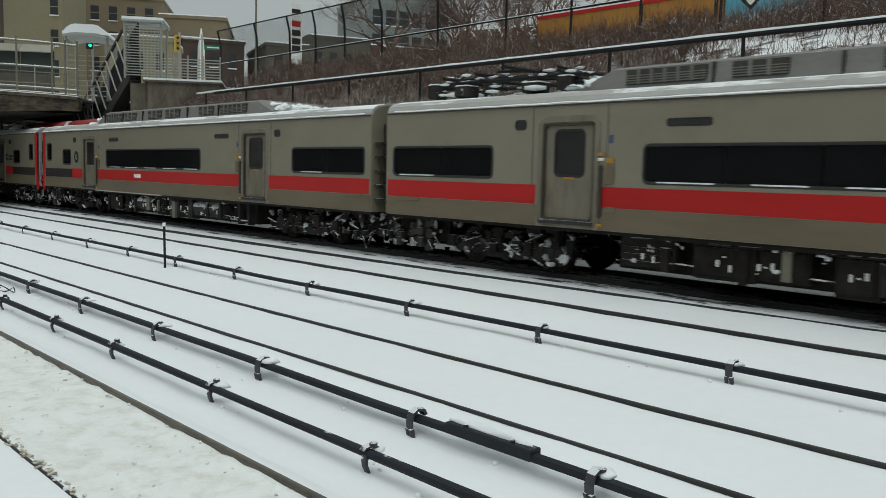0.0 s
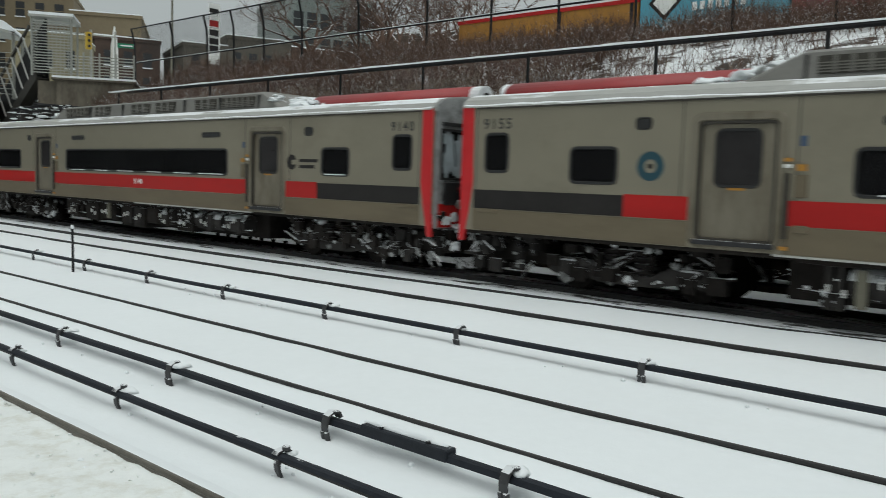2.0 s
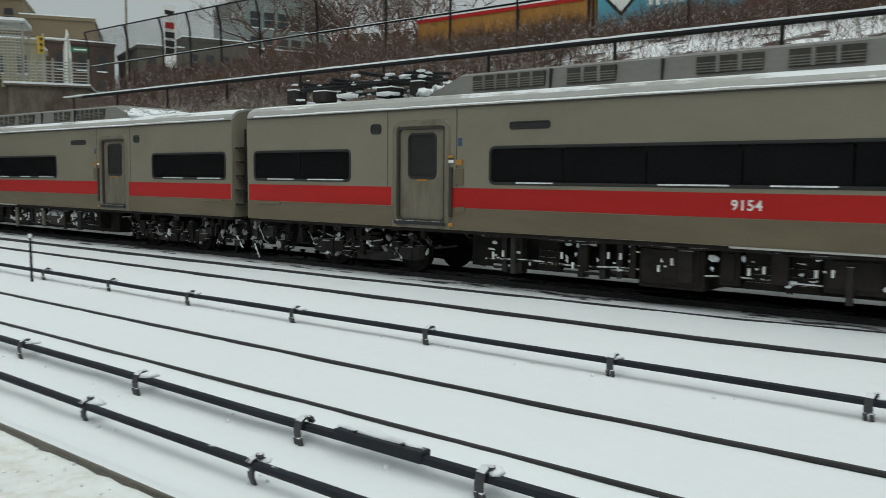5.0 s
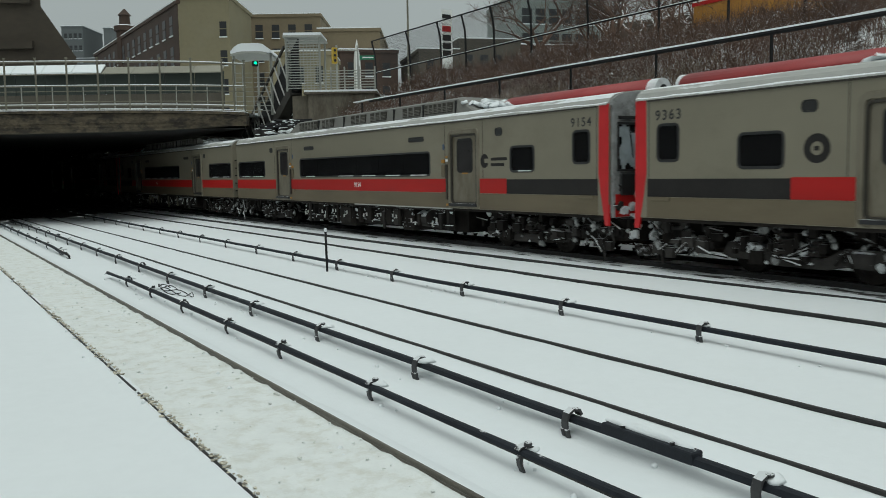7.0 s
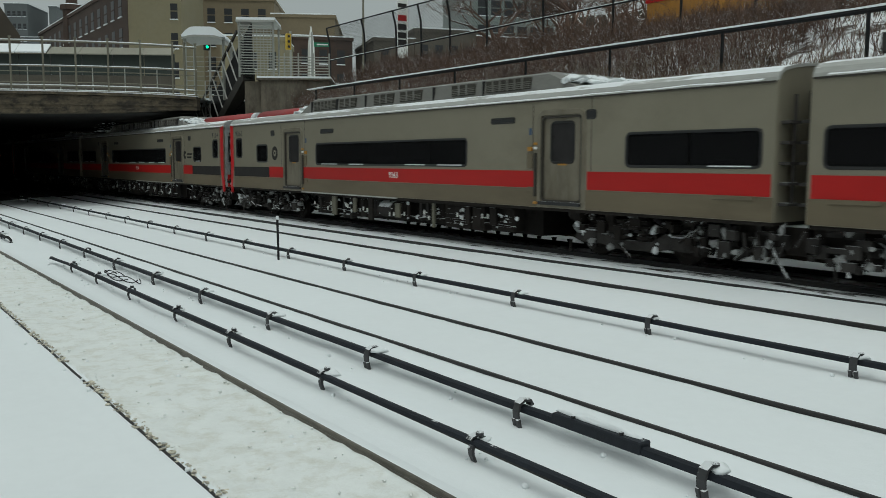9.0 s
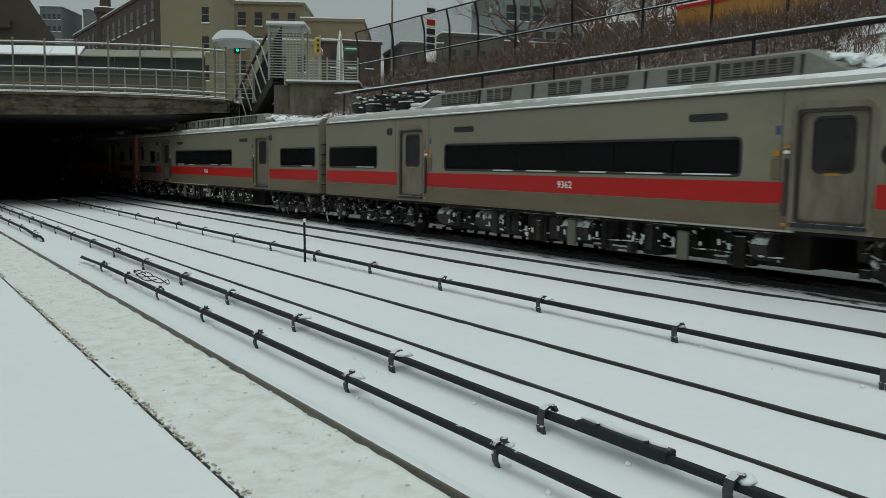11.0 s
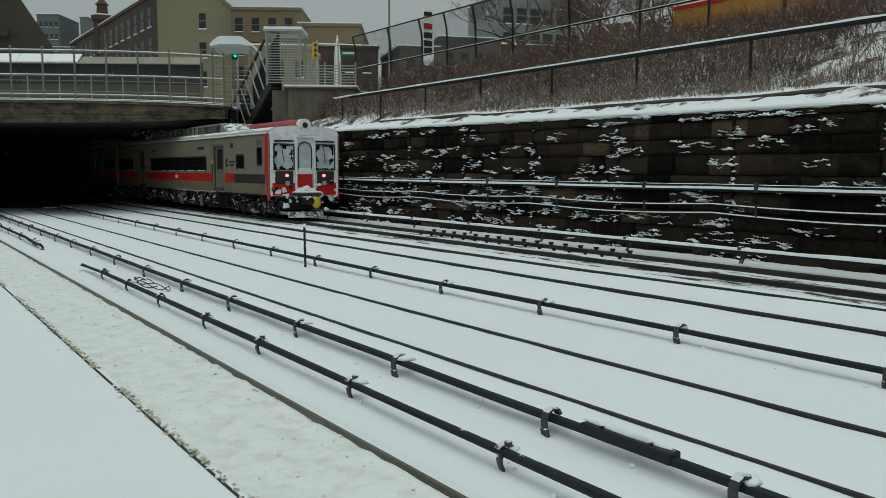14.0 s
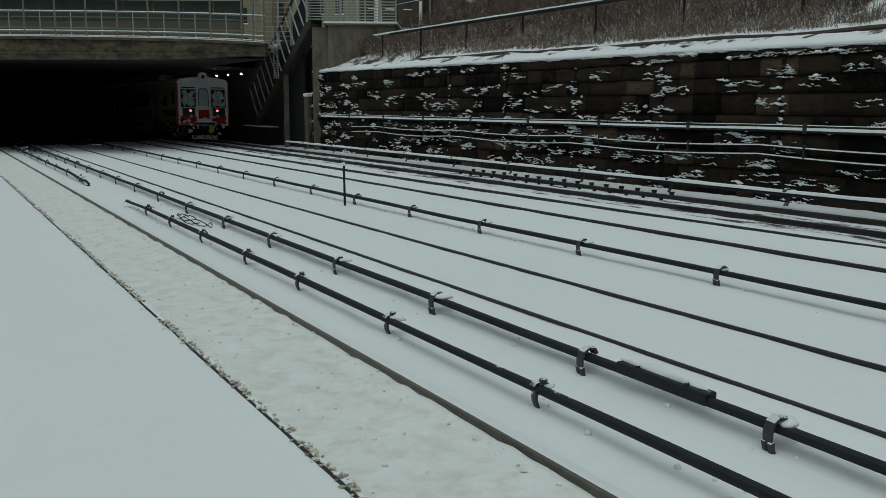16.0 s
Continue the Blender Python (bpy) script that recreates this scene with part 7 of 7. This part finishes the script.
courses = [(-0.05, 0.5), (0.5, 0.98), (0.98, 1.42), (1.42, 1.92), (1.92, 2.34), (2.34, 2.86), (2.86, 3.28), (3.28, 3.72), (3.72, 4.5)]
for z0, z1 in courses:
    y = -45.0
    while y < 42.5:
        w = wall_rnd.choice((0.55, 0.75, 0.95, 1.1, 1.3, 1.6))
        if 42.5 - y < w + 0.4:
            w = 42.55 - y
        top = min(z1, wall_top(y + w / 2) - 0.02)
        zc, h, yc = (z0 + top) / 2, top - z0 - 0.018, y + w / 2
        n_ = wall_rnd.randrange(9)
        out = wall_rnd.uniform(-0.015, 0.02)
        if 8.5 < yc < 34 and placed < 300 and h > 0.1:
            ob = new("stone", (tan_meshes if wall_rnd.random() < 0.1 else meshes)[n_])
            ob.parent = wall_east
            ob.matrix_basis = Matrix.LocRotScale((WALL_X + out, yc, zc), None, (1, w - 0.02, h))
            placed += 1
        elif h > 0.1:
            i = len(far_v)
            far_v += [(WALL_X + out + a, yc + b * (w - 0.02), zc + c * h) for a, b, c in shapes[n_][0]]
            far_f += [tuple(k + i for k in f) for f in shapes[n_][1]]
        dust = 0.66 + 0.6 * wobble(yc, zc, 6, 0.35) - (0.3 if zc > 3.4 or zc < 0.6 else 0)
        if wall_rnd.random() < dust and h > 0.1:
            zl = zc + wall_rnd.uniform(-0.35, 0.2) * h
            for _ in range(wall_rnd.randrange(5, 16)):
                fleck(yc + wall_rnd.uniform(-0.4, 0.4) * w, zl + wall_rnd.gauss(0, 0.16) * h, wall_rnd.uniform(0.06, 0.5) * min(1.0, w), wall_rnd.choice((0.005, 0.008, 0.01, 0.014, 0.022, 0.036)))
        y += w
for yj in (28.6, 24.9, 21.1, 17.4, 13.5, 9.7, 5.9, 2.1):
    bm = bmesh.new()
    box(bm, WALL_X - 0.05, WALL_X + 0.08, yj - 0.05, yj + 0.05, 0.3, wall_top(yj) - 0.05, 0.01)
    part("drain_strip", bm, MORTAR, wall_east, "black vertical drain strip in the stonework")
    for _ in range(16):
        fleck(yj + wall_rnd.uniform(-0.07, 0.07), wall_rnd.uniform(0.5, 3.9), wall_rnd.uniform(0.05, 0.14), wall_rnd.choice((0.01, 0.02, 0.035)))
me = bpy.data.meshes.new("snow_flecks")
me.from_pydata(fleck_v, [], fleck_f)
me.materials.append(SNOW)
ob = new("snow_flecks", me)
ob.parent = wall_east
tagged(ob, "ragged flecks of snow caught on the rough stone", kind="stuff")
me = bpy.data.meshes.new("stones")
me.from_pydata(far_v, [], far_f)
me.materials.append(STONE_FAR)
me.polygons.foreach_set("use_smooth", [True] * len(far_f))
ob = new("stones", me)
ob.parent = wall_east
tagged(ob, "more rock-faced blocks of the same wall", kind="stuff")


# ======== what moves ========
RUN = [(0.0, -8.85), (0.5, -3.6), (1.0, 1.45), (1.5, 6.62), (2.0, 12.03), (2.5, 17.32), (3.0, 22.72), (3.5, 27.83), (4.0, 33.0), (5.0, 43.75), (6.0, 54.72), (6.5, 60.2), (7.0, 65.6),
       (7.5, 70.9), (8.0, 76.1), (8.5, 81.25), (9.5, 91.1), (10.5, 100.9), (11.0, 105.68), (11.5, 110.85), (12.0, 115.85), (12.5, 120.95), (13.0, 126.0), (13.5, 131.05), (14.0, 136.1), (14.5, 141.2),
       (15.0, 146.4), (15.5, 151.7), (16.0, 157.1)]


def motions():
    for offset, car in TRAIN:
        walk(car, [(t, pose(TRACK_X, y + offset, RAIL_Z)) for t, y in RUN])
    ticks = [k / FPS for k in range(16 * FPS + 1)]
    turns = [-math.degrees((float(np.interp(t, [r[0] for r in RUN], [r[1] for r in RUN])) - RUN[0][1]) / 0.43) for t in ticks]
    for wheels, y in WHEELS:
        walk(wheels, [(t, pose(0, y, 0.43, a)) for t, a in zip(ticks, turns)])


motions()
